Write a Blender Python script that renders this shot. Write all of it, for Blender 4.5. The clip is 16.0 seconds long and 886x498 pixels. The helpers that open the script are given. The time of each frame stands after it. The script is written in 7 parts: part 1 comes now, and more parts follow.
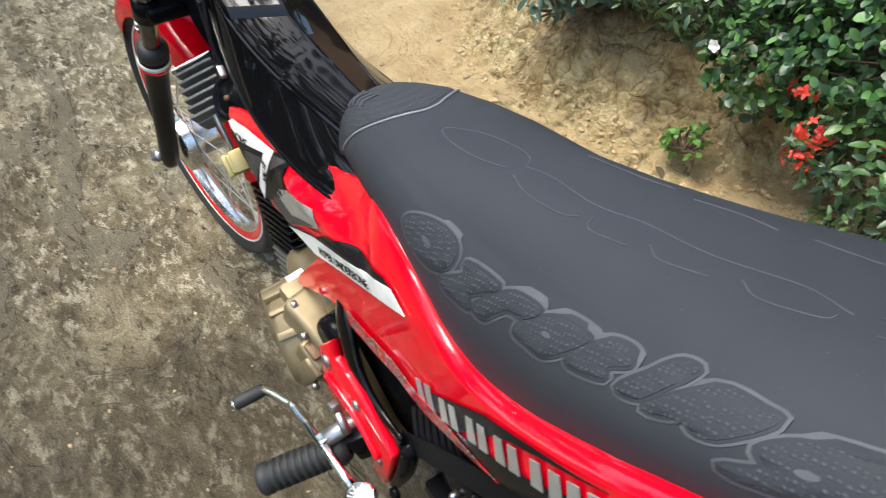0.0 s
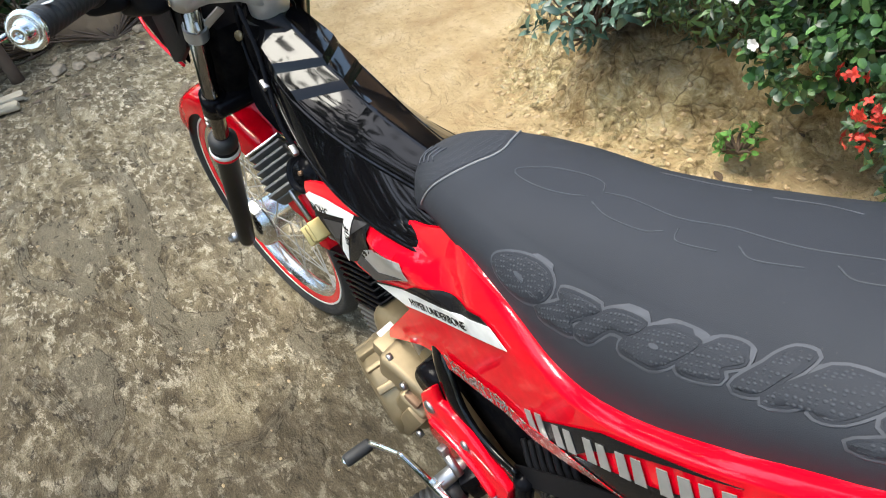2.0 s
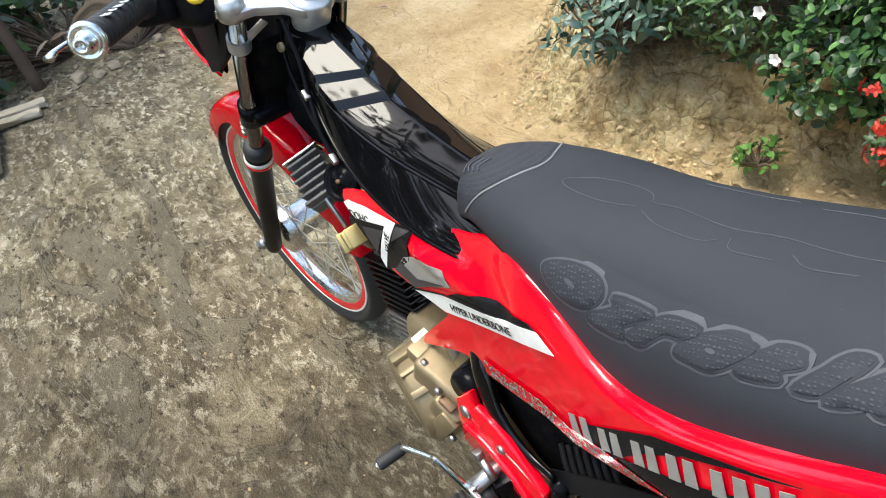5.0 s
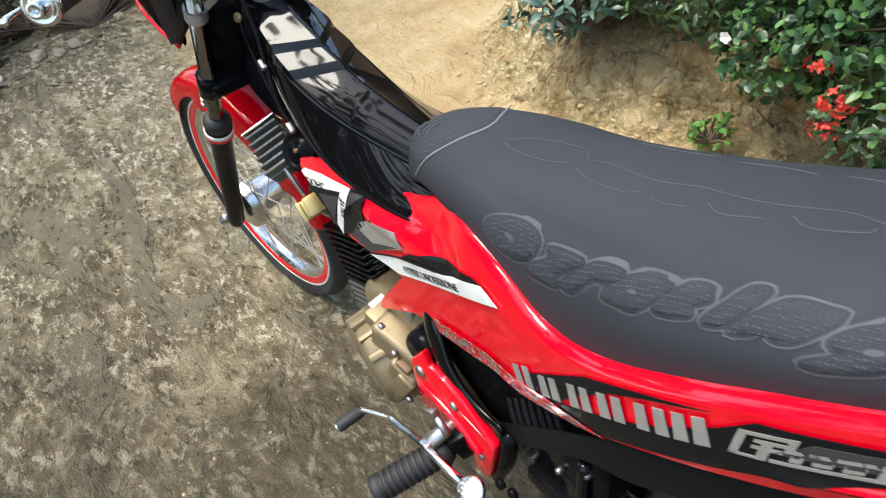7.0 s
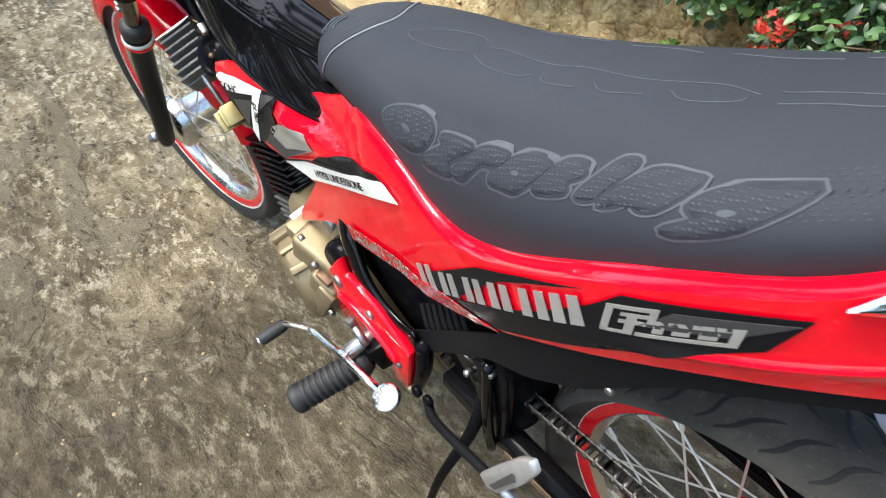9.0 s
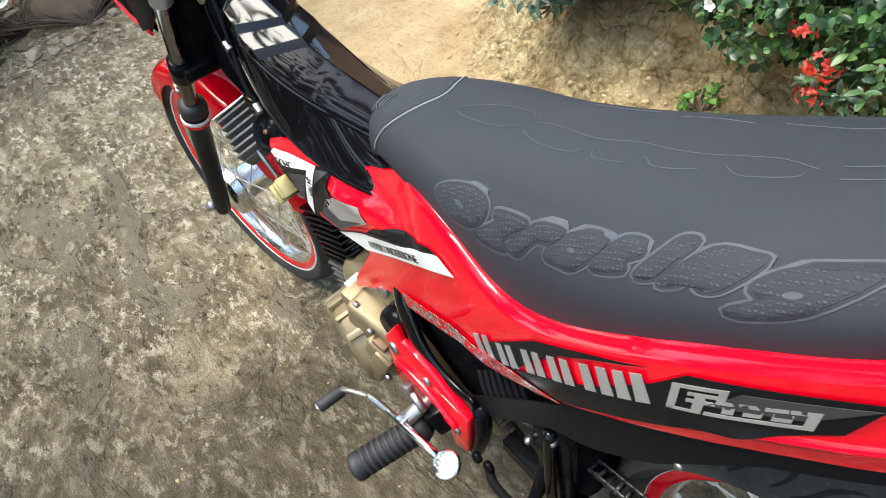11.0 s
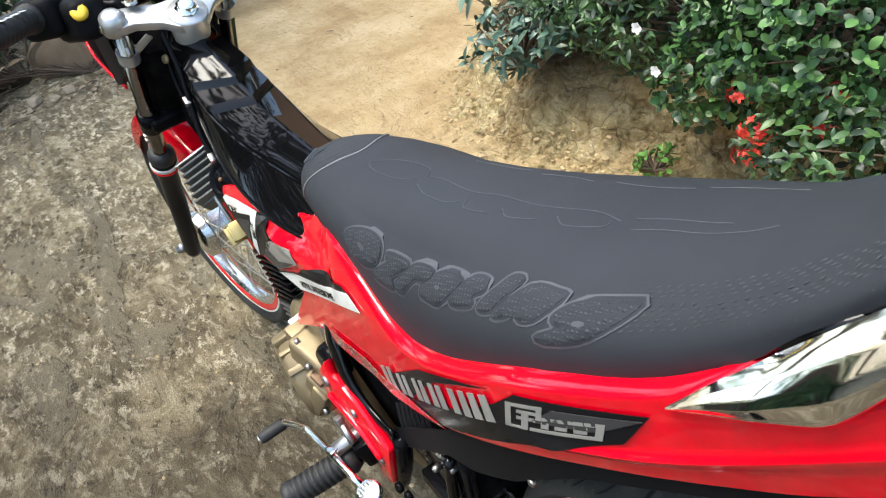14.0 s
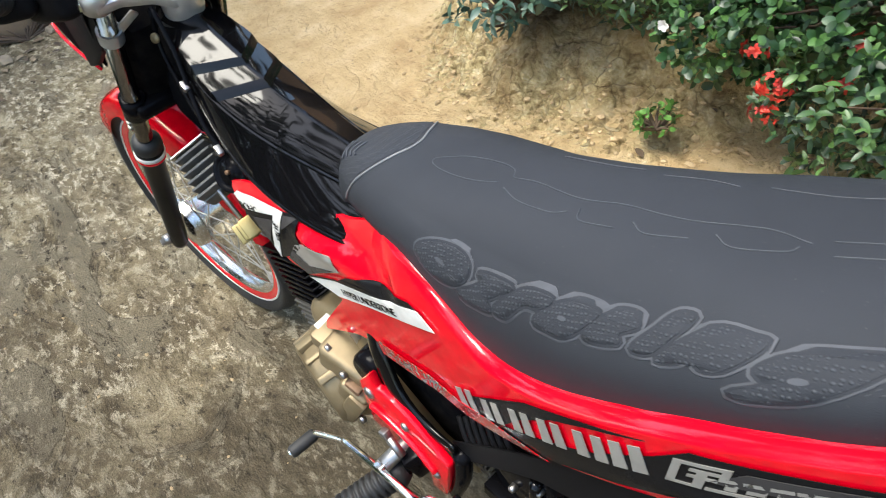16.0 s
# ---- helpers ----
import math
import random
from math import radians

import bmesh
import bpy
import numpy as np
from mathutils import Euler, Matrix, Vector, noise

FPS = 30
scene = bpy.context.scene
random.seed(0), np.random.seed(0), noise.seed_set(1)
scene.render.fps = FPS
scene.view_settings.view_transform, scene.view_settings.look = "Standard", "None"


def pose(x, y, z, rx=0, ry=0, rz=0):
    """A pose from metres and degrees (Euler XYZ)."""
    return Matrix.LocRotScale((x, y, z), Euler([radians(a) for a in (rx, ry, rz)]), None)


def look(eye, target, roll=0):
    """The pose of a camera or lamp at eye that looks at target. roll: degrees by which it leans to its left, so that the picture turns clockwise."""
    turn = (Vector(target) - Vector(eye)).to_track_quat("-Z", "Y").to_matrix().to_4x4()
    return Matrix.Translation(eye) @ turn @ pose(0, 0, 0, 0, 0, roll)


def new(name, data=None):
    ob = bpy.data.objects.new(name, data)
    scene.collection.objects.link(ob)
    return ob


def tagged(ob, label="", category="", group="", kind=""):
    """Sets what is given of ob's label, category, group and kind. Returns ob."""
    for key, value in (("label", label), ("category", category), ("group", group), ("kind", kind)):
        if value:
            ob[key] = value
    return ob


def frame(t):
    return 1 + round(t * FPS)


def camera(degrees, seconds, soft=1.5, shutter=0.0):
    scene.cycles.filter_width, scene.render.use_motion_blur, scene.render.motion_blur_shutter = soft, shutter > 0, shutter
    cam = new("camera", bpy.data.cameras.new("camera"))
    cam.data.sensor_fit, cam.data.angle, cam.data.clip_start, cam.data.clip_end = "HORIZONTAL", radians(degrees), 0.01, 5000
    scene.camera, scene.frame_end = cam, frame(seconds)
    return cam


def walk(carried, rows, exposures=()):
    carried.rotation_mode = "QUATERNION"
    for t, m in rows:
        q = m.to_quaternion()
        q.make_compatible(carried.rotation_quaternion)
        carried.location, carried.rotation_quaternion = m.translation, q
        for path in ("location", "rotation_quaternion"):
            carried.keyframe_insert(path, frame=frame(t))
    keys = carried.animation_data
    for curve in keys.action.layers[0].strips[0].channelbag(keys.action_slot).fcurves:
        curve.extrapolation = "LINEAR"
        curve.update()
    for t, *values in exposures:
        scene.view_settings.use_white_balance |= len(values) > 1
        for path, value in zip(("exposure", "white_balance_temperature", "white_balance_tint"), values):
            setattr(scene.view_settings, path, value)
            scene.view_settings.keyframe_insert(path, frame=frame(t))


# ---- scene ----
cam = camera(64.4, 16.0, soft=1.0, shutter=0.25)
PATH = [
    (0, (-0.034, -0.311, 1.104), (-1.207, 0.527, -0.283), -1.0),
    (0.5, (-0.036, -0.362, 1.114), (-1.293, 0.371, -0.258), -8.4),
    (1, (-0.038, -0.371, 1.108), (-1.305, 0.334, -0.269), -11.3),
    (1.5, (-0.034, -0.353, 1.112), (-1.307, 0.374, -0.248), -11.9),
    (2, (-0.029, -0.347, 1.128), (-1.359, 0.417, -0.155), -13.4),
    (2.5, (-0.022, -0.353, 1.136), (-1.366, 0.427, -0.123), -12.4),
    (3, (-0.021, -0.371, 1.14), (-1.386, 0.396, -0.104), -13.4),
    (3.5, (-0.032, -0.379, 1.127), (-1.358, 0.364, -0.173), -13.3),
    (6, (-0.04, -0.401, 1.156), (-1.404, 0.379, -0.081), -12.8),
    (6.5, (-0.037, -0.409, 1.151), (-1.365, 0.368, -0.126), -12.6),
    (7, (0.006, -0.395, 1.141), (-1.278, 0.413, -0.162), -11.6),
    (7.5, (0.161, -0.371, 1.122), (-1.216, 0.294, -0.166), -11.3),
    (8, (0.226, -0.356, 1.1), (-1.134, 0.263, -0.23), -13.6),
    (8.5, (0.184, -0.353, 1.099), (-1.132, 0.293, -0.262), -13.0),
    (9, (0.059, -0.366, 1.09), (-1.092, 0.43, -0.339), -9.5),
    (9.5, (-0.036, -0.373, 1.095), (-1.083, 0.515, -0.359), -8.9),
    (10, (-0.046, -0.378, 1.106), (-1.158, 0.482, -0.317), -10.6),
    (12.5, (0.214, -0.319, 1.125), (-1.221, 0.405, -0.065), -15.3),
    (13, (0.16, -0.316, 1.137), (-1.188, 0.532, -0.072), -14.2),
    (13.5, (0.106, -0.319, 1.141), (-1.179, 0.594, -0.09), -13.6),
    (14, (0.161, -0.322, 1.138), (-1.193, 0.514, -0.074), -12.6),
    (14.5, (0.194, -0.324, 1.133), (-1.188, 0.424, -0.104), -13.1),
    (15, (0.151, -0.321, 1.151), (-1.195, 0.475, -0.095), -14.4),
    (15.5, (0.058, -0.329, 1.14), (-1.144, 0.559, -0.188), -15.9),
    (16, (0.001, -0.345, 1.145), (-1.209, 0.518, -0.193), -13.2),
]
walk(cam, [(t, look(eye, target, roll)) for t, eye, target, roll in PATH], exposures=[(0.0, 1.87, 6760, 5), (0.5, 2.01, 6760, 5), (2.0, 1.97, 6810, 5), (6.0, 1.92, 6810, 5), (7.5, 1.99, 6760, 5), (8.5, 2.16, 6710, 5), (10.0, 2.19, 6710, 5), (12.5, 1.98, 6760, 5), (16.0, 1.94, 6760, 5)])

# ---- world and sun: a bright hazy sky, soft shade ----
SUN_ELEV, SUN_ROT = 70.0, 215.0
world = bpy.data.worlds.new("sky")
scene.world = world
world.use_nodes = True
wn = world.node_tree.nodes
sky = wn.new("ShaderNodeTexSky")
sky.sky_type = "NISHITA"
sky.sun_disc = False
sky.sun_elevation, sky.sun_rotation = radians(SUN_ELEV), radians(SUN_ROT)
sky.air_density, sky.dust_density, sky.ozone_density = 1.0, 2.0, 1.0
wn["Background"].inputs["Strength"].default_value = 0.15
world.node_tree.links.new(sky.outputs["Color"], wn["Background"].inputs["Color"])
sun = new("sun", bpy.data.lights.new("sun", "SUN"))
sun.data.energy, sun.data.angle, sun.data.color = 1.4, radians(30), (1.0, 0.97, 0.92)
sa, se = radians(SUN_ROT), radians(SUN_ELEV)
sun.matrix_world = look((0, 0, 0), (-math.sin(sa) * math.cos(se), -math.cos(sa) * math.cos(se), -math.sin(se)))

# ---- materials ----
def nodes_of(name):
    m = bpy.data.materials.new(name)
    m.use_nodes = True
    nt = m.node_tree
    return m, nt, nt.nodes, nt.links, nt.nodes["Principled BSDF"]


def ramp(nt, fac, stops):
    r = nt.nodes.new("ShaderNodeValToRGB")
    el = r.color_ramp.elements
    while len(el) < len(stops):
        el.new(0.5)
    for e, (p, c) in zip(el, stops):
        e.position = p
        e.color = (*c, 1) if len(c) == 3 else c
    nt.links.new(fac, r.inputs["Fac"])
    return r.outputs["Color"]


def noise_tex(nt, scale, detail=4.0, rough=0.55, coord=None, kind="Object", distort=0.0):
    t = nt.nodes.new("ShaderNodeTexNoise")
    t.inputs["Scale"].default_value, t.inputs["Detail"].default_value = scale, detail
    t.inputs["Roughness"].default_value, t.inputs["Distortion"].default_value = rough, distort
    if coord is None:
        coord = nt.nodes.new("ShaderNodeTexCoord").outputs[kind]
    nt.links.new(coord, t.inputs["Vector"])
    return t.outputs["Fac"]


def mixc(nt, fac, a, b, blend="MIX"):
    m = nt.nodes.new("ShaderNodeMix")
    m.data_type, m.blend_type = "RGBA", blend
    if isinstance(fac, (int, float)):
        m.inputs[0].default_value = fac
    else:
        nt.links.new(fac, m.inputs[0])
    for sock, v in ((m.inputs[6], a), (m.inputs[7], b)):
        if isinstance(v, tuple):
            sock.default_value = (*v, 1)
        else:
            nt.links.new(v, sock)
    return m.outputs[2]


def mathn(nt, op, a, b=None):
    m = nt.nodes.new("ShaderNodeMath")
    m.operation = op
    for sock, v in zip(m.inputs, (a, b)):
        if v is None:
            continue
        if isinstance(v, (int, float)):
            sock.default_value = v
        else:
            nt.links.new(v, sock)
    return m.outputs[0]


def bump(nt, bsdf, height, strength, dist, chain=None):
    b = nt.nodes.new("ShaderNodeBump")
    b.inputs["Strength"].default_value, b.inputs["Distance"].default_value = strength, dist
    nt.links.new(height, b.inputs["Height"])
    if chain is not None:
        nt.links.new(chain, b.inputs["Normal"])
    nt.links.new(b.outputs["Normal"], bsdf.inputs["Normal"])
    return b.outputs["Normal"]


def coat_mat(name, color, rough=0.12, metal=0.0, coat=0.0, dust=0.06, grain=0.0, dust_col=(0.33, 0.27, 0.19), scale=60.0):
    """Paint, plastic, metal or rubber: base colour, thin dust in patches, fine specks, slight relief."""
    m, nt, ns, ln, b = nodes_of(name)
    co = ns.new("ShaderNodeTexCoord").outputs["Object"]
    big, small = noise_tex(nt, 7.0, 5.0, 0.6, co), noise_tex(nt, scale * 6, 3.0, 0.6, co)
    patch = ramp(nt, big, [(0.42, (0, 0, 0)), (0.78, (1, 1, 1))])
    speck = ramp(nt, small, [(0.60, (0, 0, 0)), (0.75, (1, 1, 1))])
    amount = mathn(nt, "MULTIPLY", mathn(nt, "ADD", mathn(nt, "MULTIPLY", patch, 0.7), mathn(nt, "MULTIPLY", speck, 0.5)), dust)
    tone = ramp(nt, noise_tex(nt, scale, 3.0, 0.5, co), [(0.3, tuple(c * 0.9 for c in color)), (0.7, tuple(min(1, c * 1.08) for c in color))])
    ln.new(mixc(nt, amount, tone, dust_col), b.inputs["Base Color"])
    r = mathn(nt, "ADD", mathn(nt, "MULTIPLY", amount, 0.9), rough)
    ln.new(r, b.inputs["Roughness"])
    b.inputs["Metallic"].default_value = metal
    b.inputs["Specular IOR Level"].default_value = 0.5 if metal or max(color) > 0.1 or rough > 0.58 or rough < 0.1 else 0.06
    b.inputs["Coat Weight"].default_value = coat
    b.inputs["Coat Roughness"].default_value = 0.04
    if grain:
        bump(nt, b, noise_tex(nt, scale * 12, 4.0, 0.6, co), grain, 0.001)
    return m


M_RED = coat_mat("red gloss paint", (0.71, 0.0010, 0.013), 0.04, 0, 0.0, 0.002)
M_RED.node_tree.nodes["Principled BSDF"].inputs["Specular IOR Level"].default_value = 0.4
M_RED.node_tree.nodes["Principled BSDF"].inputs["Coat Weight"].default_value = 0.2
M_BLACK = coat_mat("black gloss plastic", (0.0025, 0.0025, 0.003), 0.04, 0, 0.0, 0.003)
M_BLACK.node_tree.nodes["Principled BSDF"].inputs["Specular IOR Level"].default_value = 0.25
M_SATIN = coat_mat("black satin plastic", (0.007, 0.007, 0.008), 0.55, 0, 0, 0.006, 0.15)
M_FRAME = coat_mat("black frame enamel", (0.004, 0.004, 0.005), 0.16, 0, 0.0, 0.008)
M_RUBBER = coat_mat("black rubber", (0.011, 0.012, 0.013), 0.6, 0, 0, 0.04, 0.2)
M_TYRE = coat_mat("dusty tyre rubber", (0.044, 0.042, 0.037), 0.85, 0, 0, 0.50, 1.0, (0.20, 0.175, 0.13), 28)
M_TYRE.node_tree.nodes["Principled BSDF"].inputs["Specular IOR Level"].default_value = 0.06
M_TYRE_F = coat_mat("front tyre rubber", (0.016, 0.016, 0.016), 0.65, 0, 0, 0.15, 0.5, (0.18, 0.16, 0.13), 90)
M_GROOVE = coat_mat("tread groove rubber", (0.012, 0.012, 0.012), 0.9, 0, 0, 0.05)
M_CHROME = coat_mat("chrome", (0.86, 0.86, 0.85), 0.05, 1.0, 0, 0.03)
M_ALLOY = coat_mat("polished alloy", (0.72, 0.72, 0.71), 0.24, 1.0, 0, 0.08)
M_SPOKE = coat_mat("dull pale spoke steel", (0.60, 0.56, 0.48), 0.42, 0.6, 0, 0.15)
M_CAST = coat_mat("cast aluminium", (0.13, 0.125, 0.115), 0.5, 0.45, 0, 0.15, 0.3)
M_CLAMP = coat_mat("silver painted alloy", (0.50, 0.50, 0.49), 0.32, 0.7, 0.2, 0.06)
M_GOLD = coat_mat("bronze gold engine paint", (0.215, 0.165, 0.090), 0.40, 0.5, 0.0, 0.3)
M_BRASS = coat_mat("brass", (0.52, 0.39, 0.15), 0.36, 0.8, 0, 0.2)
M_STEEL = coat_mat("dull steel", (0.38, 0.37, 0.36), 0.38, 1.0, 0, 0.15)
M_OILY = coat_mat("oily dark chain steel", (0.12, 0.11, 0.10), 0.38, 0.8, 0, 0.2, 0.3)
M_RUST = coat_mat("rusty steel", (0.20, 0.12, 0.07), 0.6, 0.5, 0, 0.3)
M_TUBE = coat_mat("dark chrome fork tube", (0.23, 0.22, 0.21), 0.14, 1.0, 0, 0.05)
M_FORKLEG = coat_mat("black fork leg", (0.008, 0.008, 0.008), 0.35, 0, 0.1, 0.03)
M_WHITE = coat_mat("white sticker", (0.74, 0.73, 0.69), 0.3, 0, 0.4, 0.08)
M_INK = coat_mat("black sticker", (0.008, 0.008, 0.009), 0.22, 0, 0.0, 0.004)
M_GREY = coat_mat("dark grey sticker", (0.045, 0.043, 0.043), 0.22, 0, 0.0, 0.01)
M_SILVER = coat_mat("silver sticker", (0.36, 0.35, 0.325), 0.28, 0.35, 0.4, 0.03)
M_LINE = coat_mat("cream pinstripe", (0.72, 0.66, 0.60), 0.35, 0, 0.2, 0.05)
M_YELLOW = coat_mat("yellow plastic", (0.75, 0.50, 0.03), 0.4, 0, 0.1, 0.05)
M_ORANGE = coat_mat("orange cable", (0.72, 0.13, 0.02), 0.4, 0, 0.1, 0.05)
M_GLASS = coat_mat("tinted lens", (0.04, 0.05, 0.04), 0.04, 0, 0.9, 0.02)
M_PLATE = coat_mat("blue grey plastic", (0.28, 0.31, 0.42), 0.4, 0, 0, 0.12)


# near-black without gloss: the shade of inner gaps is in the colour
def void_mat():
    m, nt, ns, ln, b = nodes_of("dull black plastic and shaded gaps")
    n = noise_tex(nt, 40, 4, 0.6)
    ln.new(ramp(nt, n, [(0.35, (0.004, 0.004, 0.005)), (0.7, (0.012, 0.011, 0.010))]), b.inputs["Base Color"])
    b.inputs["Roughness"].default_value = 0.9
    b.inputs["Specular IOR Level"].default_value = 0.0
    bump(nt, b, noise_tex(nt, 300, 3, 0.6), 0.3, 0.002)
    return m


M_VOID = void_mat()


def seat_mat(name, tone, bump_amt, dashes):
    m, nt, ns, ln, b = nodes_of(name)
    co = ns.new("ShaderNodeTexCoord").outputs["Object"]
    big = noise_tex(nt, 5.0, 4.0, 0.6, co)
    fine = noise_tex(nt, 1400.0, 2.0, 0.5, co)
    base = ramp(nt, big, [(0.3, tuple(c * 0.88 for c in tone)), (0.7, tuple(c * 1.1 for c in tone))])
    speck = ramp(nt, noise_tex(nt, 420.0, 2.0, 0.6, co), [(0.70, (0, 0, 0)), (0.80, (0.35, 0.35, 0.35))])
    skin_col = mixc(nt, speck, base, (0.16, 0.15, 0.13))
    ln.new(skin_col, b.inputs["Base Color"])
    b.inputs["Roughness"].default_value = 0.62
    b.inputs["Specular IOR Level"].default_value = 0.16
    n = bump(nt, b, fine, bump_amt, 0.0006)
    if dashes:
        mp = ns.new("ShaderNodeMapping")
        mp.inputs["Scale"].default_value = (250, 430, 250)
        mp.inputs["Rotation"].default_value = (0, radians(28), 0)
        ln.new(co, mp.inputs["Vector"])
        v = ns.new("ShaderNodeTexVoronoi")
        v.inputs["Scale"].default_value = 1.0
        v.inputs["Randomness"].default_value = 0.25
        ln.new(mp.outputs["Vector"], v.inputs["Vector"])
        d = ramp(nt, v.outputs["Distance"], [(0.15, (1, 1, 1)), (0.42, (0, 0, 0))])
        ln.new(mixc(nt, mathn(nt, "MULTIPLY", d, 0.5), skin_col, (0.075, 0.080, 0.090)), b.inputs["Base Color"])
        bump(nt, b, d, 0.5, 0.0012, n)
    return m


def marble_mat():
    m, nt, ns, ln, b = nodes_of("black and silver marbled trim")
    n = noise_tex(nt, 34, 4, 0.6, distort=2.8)
    ln.new(ramp(nt, n, [(0.47, (0.55, 0.002, 0.010)), (0.50, (0.008, 0.008, 0.009)), (0.545, (0.36, 0.35, 0.32)), (0.57, (0.010, 0.010, 0.010)), (0.62, (0.55, 0.002, 0.010))]), b.inputs["Base Color"])
    b.inputs["Roughness"].default_value = 0.18
    b.inputs["Coat Weight"].default_value = 0.6
    return m


M_MARBLE = marble_mat()
M_SEAT = seat_mat("dark grey seat vinyl", (0.0265, 0.029, 0.0345), 0.35, False)
M_EMBOSS = seat_mat("grained seat vinyl", (0.0275, 0.030, 0.0355), 0.3, True)
M_SEATLINE = coat_mat("pale moulded seat line", (0.068, 0.072, 0.082), 0.5, 0, 0, 0.05)
M_SEATDIM = coat_mat("faint moulded seat line", (0.068, 0.072, 0.081), 0.5, 0, 0, 0.05)
M_STITCH = coat_mat("grey thread", (0.17, 0.17, 0.17), 0.7, 0, 0, 0.05)


def ground_mat():
    m, nt, ns, ln, b = nodes_of("worn concrete and bare soil")
    co = ns.new("ShaderNodeTexCoord").outputs["Object"]
    sep = ns.new("ShaderNodeSeparateXYZ")
    ln.new(co, sep.inputs[0])
    # weathered concrete: brown worn skin, pale flecks, dark pits, smooth grey scabs
    mp = ns.new("ShaderNodeMapping")
    mp.inputs["Scale"].default_value = (0.70, 1.32, 1.0)
    mp.inputs["Rotation"].default_value = (0, 0, radians(24))
    ln.new(co, mp.inputs["Vector"])
    cs = mp.outputs["Vector"]
    n1, n2, n3 = noise_tex(nt, 2.4, 6, 0.65, cs, distort=0.5), noise_tex(nt, 9, 8, 0.76, cs, distort=0.6), noise_tex(nt, 30, 8, 0.76, cs, distort=0.4)
    conc = ramp(nt, n2, [(0.36, (0.086, 0.064, 0.033)), (0.47, (0.205, 0.162, 0.092)), (0.56, (0.345, 0.283, 0.172)), (0.66, (0.49, 0.418, 0.275))])
    conc = mixc(nt, ramp(nt, n1, [(0.42, (0.6, 0.6, 0.6)), (0.56, (0, 0, 0))]), conc, (0.155, 0.122, 0.074))
    fleck = ramp(nt, n3, [(0.505, (0, 0, 0)), (0.565, (1, 1, 1))])
    clump = ramp(nt, noise_tex(nt, 7.5, 5, 0.7, cs, distort=1.0), [(0.40, (0.08, 0.08, 0.08)), (0.60, (1, 1, 1))])
    scab_n = noise_tex(nt, 2.9, 6, 0.62, cs, distort=1.4)
    scab = ramp(nt, scab_n, [(0.585, (0, 0, 0)), (0.60, (1, 1, 1))])
    conc = mixc(nt, mathn(nt, "MULTIPLY", scab, 0.75), conc, (0.225, 0.192, 0.128))
    conc = mixc(nt, mathn(nt, "MULTIPLY", fleck, mathn(nt, "SUBTRACT", clump, mathn(nt, "MULTIPLY", scab, 0.5))), conc, (0.66, 0.58, 0.415))
    pit = ramp(nt, noise_tex(nt, 34, 7, 0.72, cs), [(0.375, (0.9, 0.9, 0.9)), (0.435, (0, 0, 0))])
    conc = mixc(nt, pit, conc, (0.045, 0.034, 0.020))
    grit = noise_tex(nt, 260, 3, 0.7, cs)
    conc = mixc(nt, 0.55, conc, ramp(nt, grit, [(0.37, (0.38, 0.38, 0.38)), (0.5, (1, 1, 1)), (0.63, (1.7, 1.7, 1.7))]), "MULTIPLY")
    rim = ramp(nt, scab_n, [(0.572, (0, 0, 0)), (0.585, (0.55, 0.55, 0.55)), (0.598, (0, 0, 0))])
    conc = mixc(nt, rim, conc, (0.06, 0.046, 0.03))
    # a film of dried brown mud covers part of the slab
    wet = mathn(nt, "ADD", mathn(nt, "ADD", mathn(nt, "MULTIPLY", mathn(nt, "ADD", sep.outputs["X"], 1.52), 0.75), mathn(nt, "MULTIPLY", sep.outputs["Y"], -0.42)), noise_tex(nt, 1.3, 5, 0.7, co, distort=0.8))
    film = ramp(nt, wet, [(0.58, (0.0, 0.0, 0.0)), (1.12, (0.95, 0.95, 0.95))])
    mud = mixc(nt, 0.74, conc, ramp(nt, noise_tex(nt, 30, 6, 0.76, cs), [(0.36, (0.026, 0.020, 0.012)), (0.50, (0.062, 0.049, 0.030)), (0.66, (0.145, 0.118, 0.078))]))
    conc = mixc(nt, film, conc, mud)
    drift = ramp(nt, noise_tex(nt, 0.9, 4, 0.6, co, distort=0.6), [(0.38, (0.80, 0.79, 0.78)), (0.60, (1.16, 1.16, 1.16))])
    conc = mixc(nt, 1.0, conc, drift, "MULTIPLY")
    # bare yellow soil
    s1, s2 = noise_tex(nt, 3.2, 6, 0.65, co), noise_tex(nt, 34, 5, 0.7, co)
    soil = ramp(nt, s1, [(0.36, (0.46, 0.315, 0.155)), (0.5, (0.58, 0.425, 0.225)), (0.64, (0.68, 0.53, 0.31))])
    soil = mixc(nt, ramp(nt, s2, [(0.34, (0.4, 0.4, 0.4)), (0.46, (0, 0, 0))]), soil, (0.26, 0.155, 0.068))
    # steep earth is damper and browner, with loose crumbs
    geo = ns.new("ShaderNodeNewGeometry")
    sn = ns.new("ShaderNodeSeparateXYZ")
    ln.new(geo.outputs["True Normal"], sn.inputs[0])
    steep = ramp(nt, sn.outputs["Z"], [(0.62, (1, 1, 1)), (0.95, (0, 0, 0))])
    earth = ramp(nt, noise_tex(nt, 19, 7, 0.72, co, distort=1.0), [(0.34, (0.19, 0.13, 0.06)), (0.44, (0.50, 0.385, 0.19)), (0.53, (0.70, 0.58, 0.31)), (0.62, (0.82, 0.72, 0.46))])
    clay = ramp(nt, noise_tex(nt, 4.5, 5, 0.6, co, distort=0.8), [(0.44, (0, 0, 0)), (0.58, (0.6, 0.6, 0.6))])
    earth = mixc(nt, clay, earth, (0.40, 0.265, 0.125))
    vor = ns.new("ShaderNodeTexVoronoi")
    vor.feature = "DISTANCE_TO_EDGE"
    vor.inputs["Scale"].default_value = 13
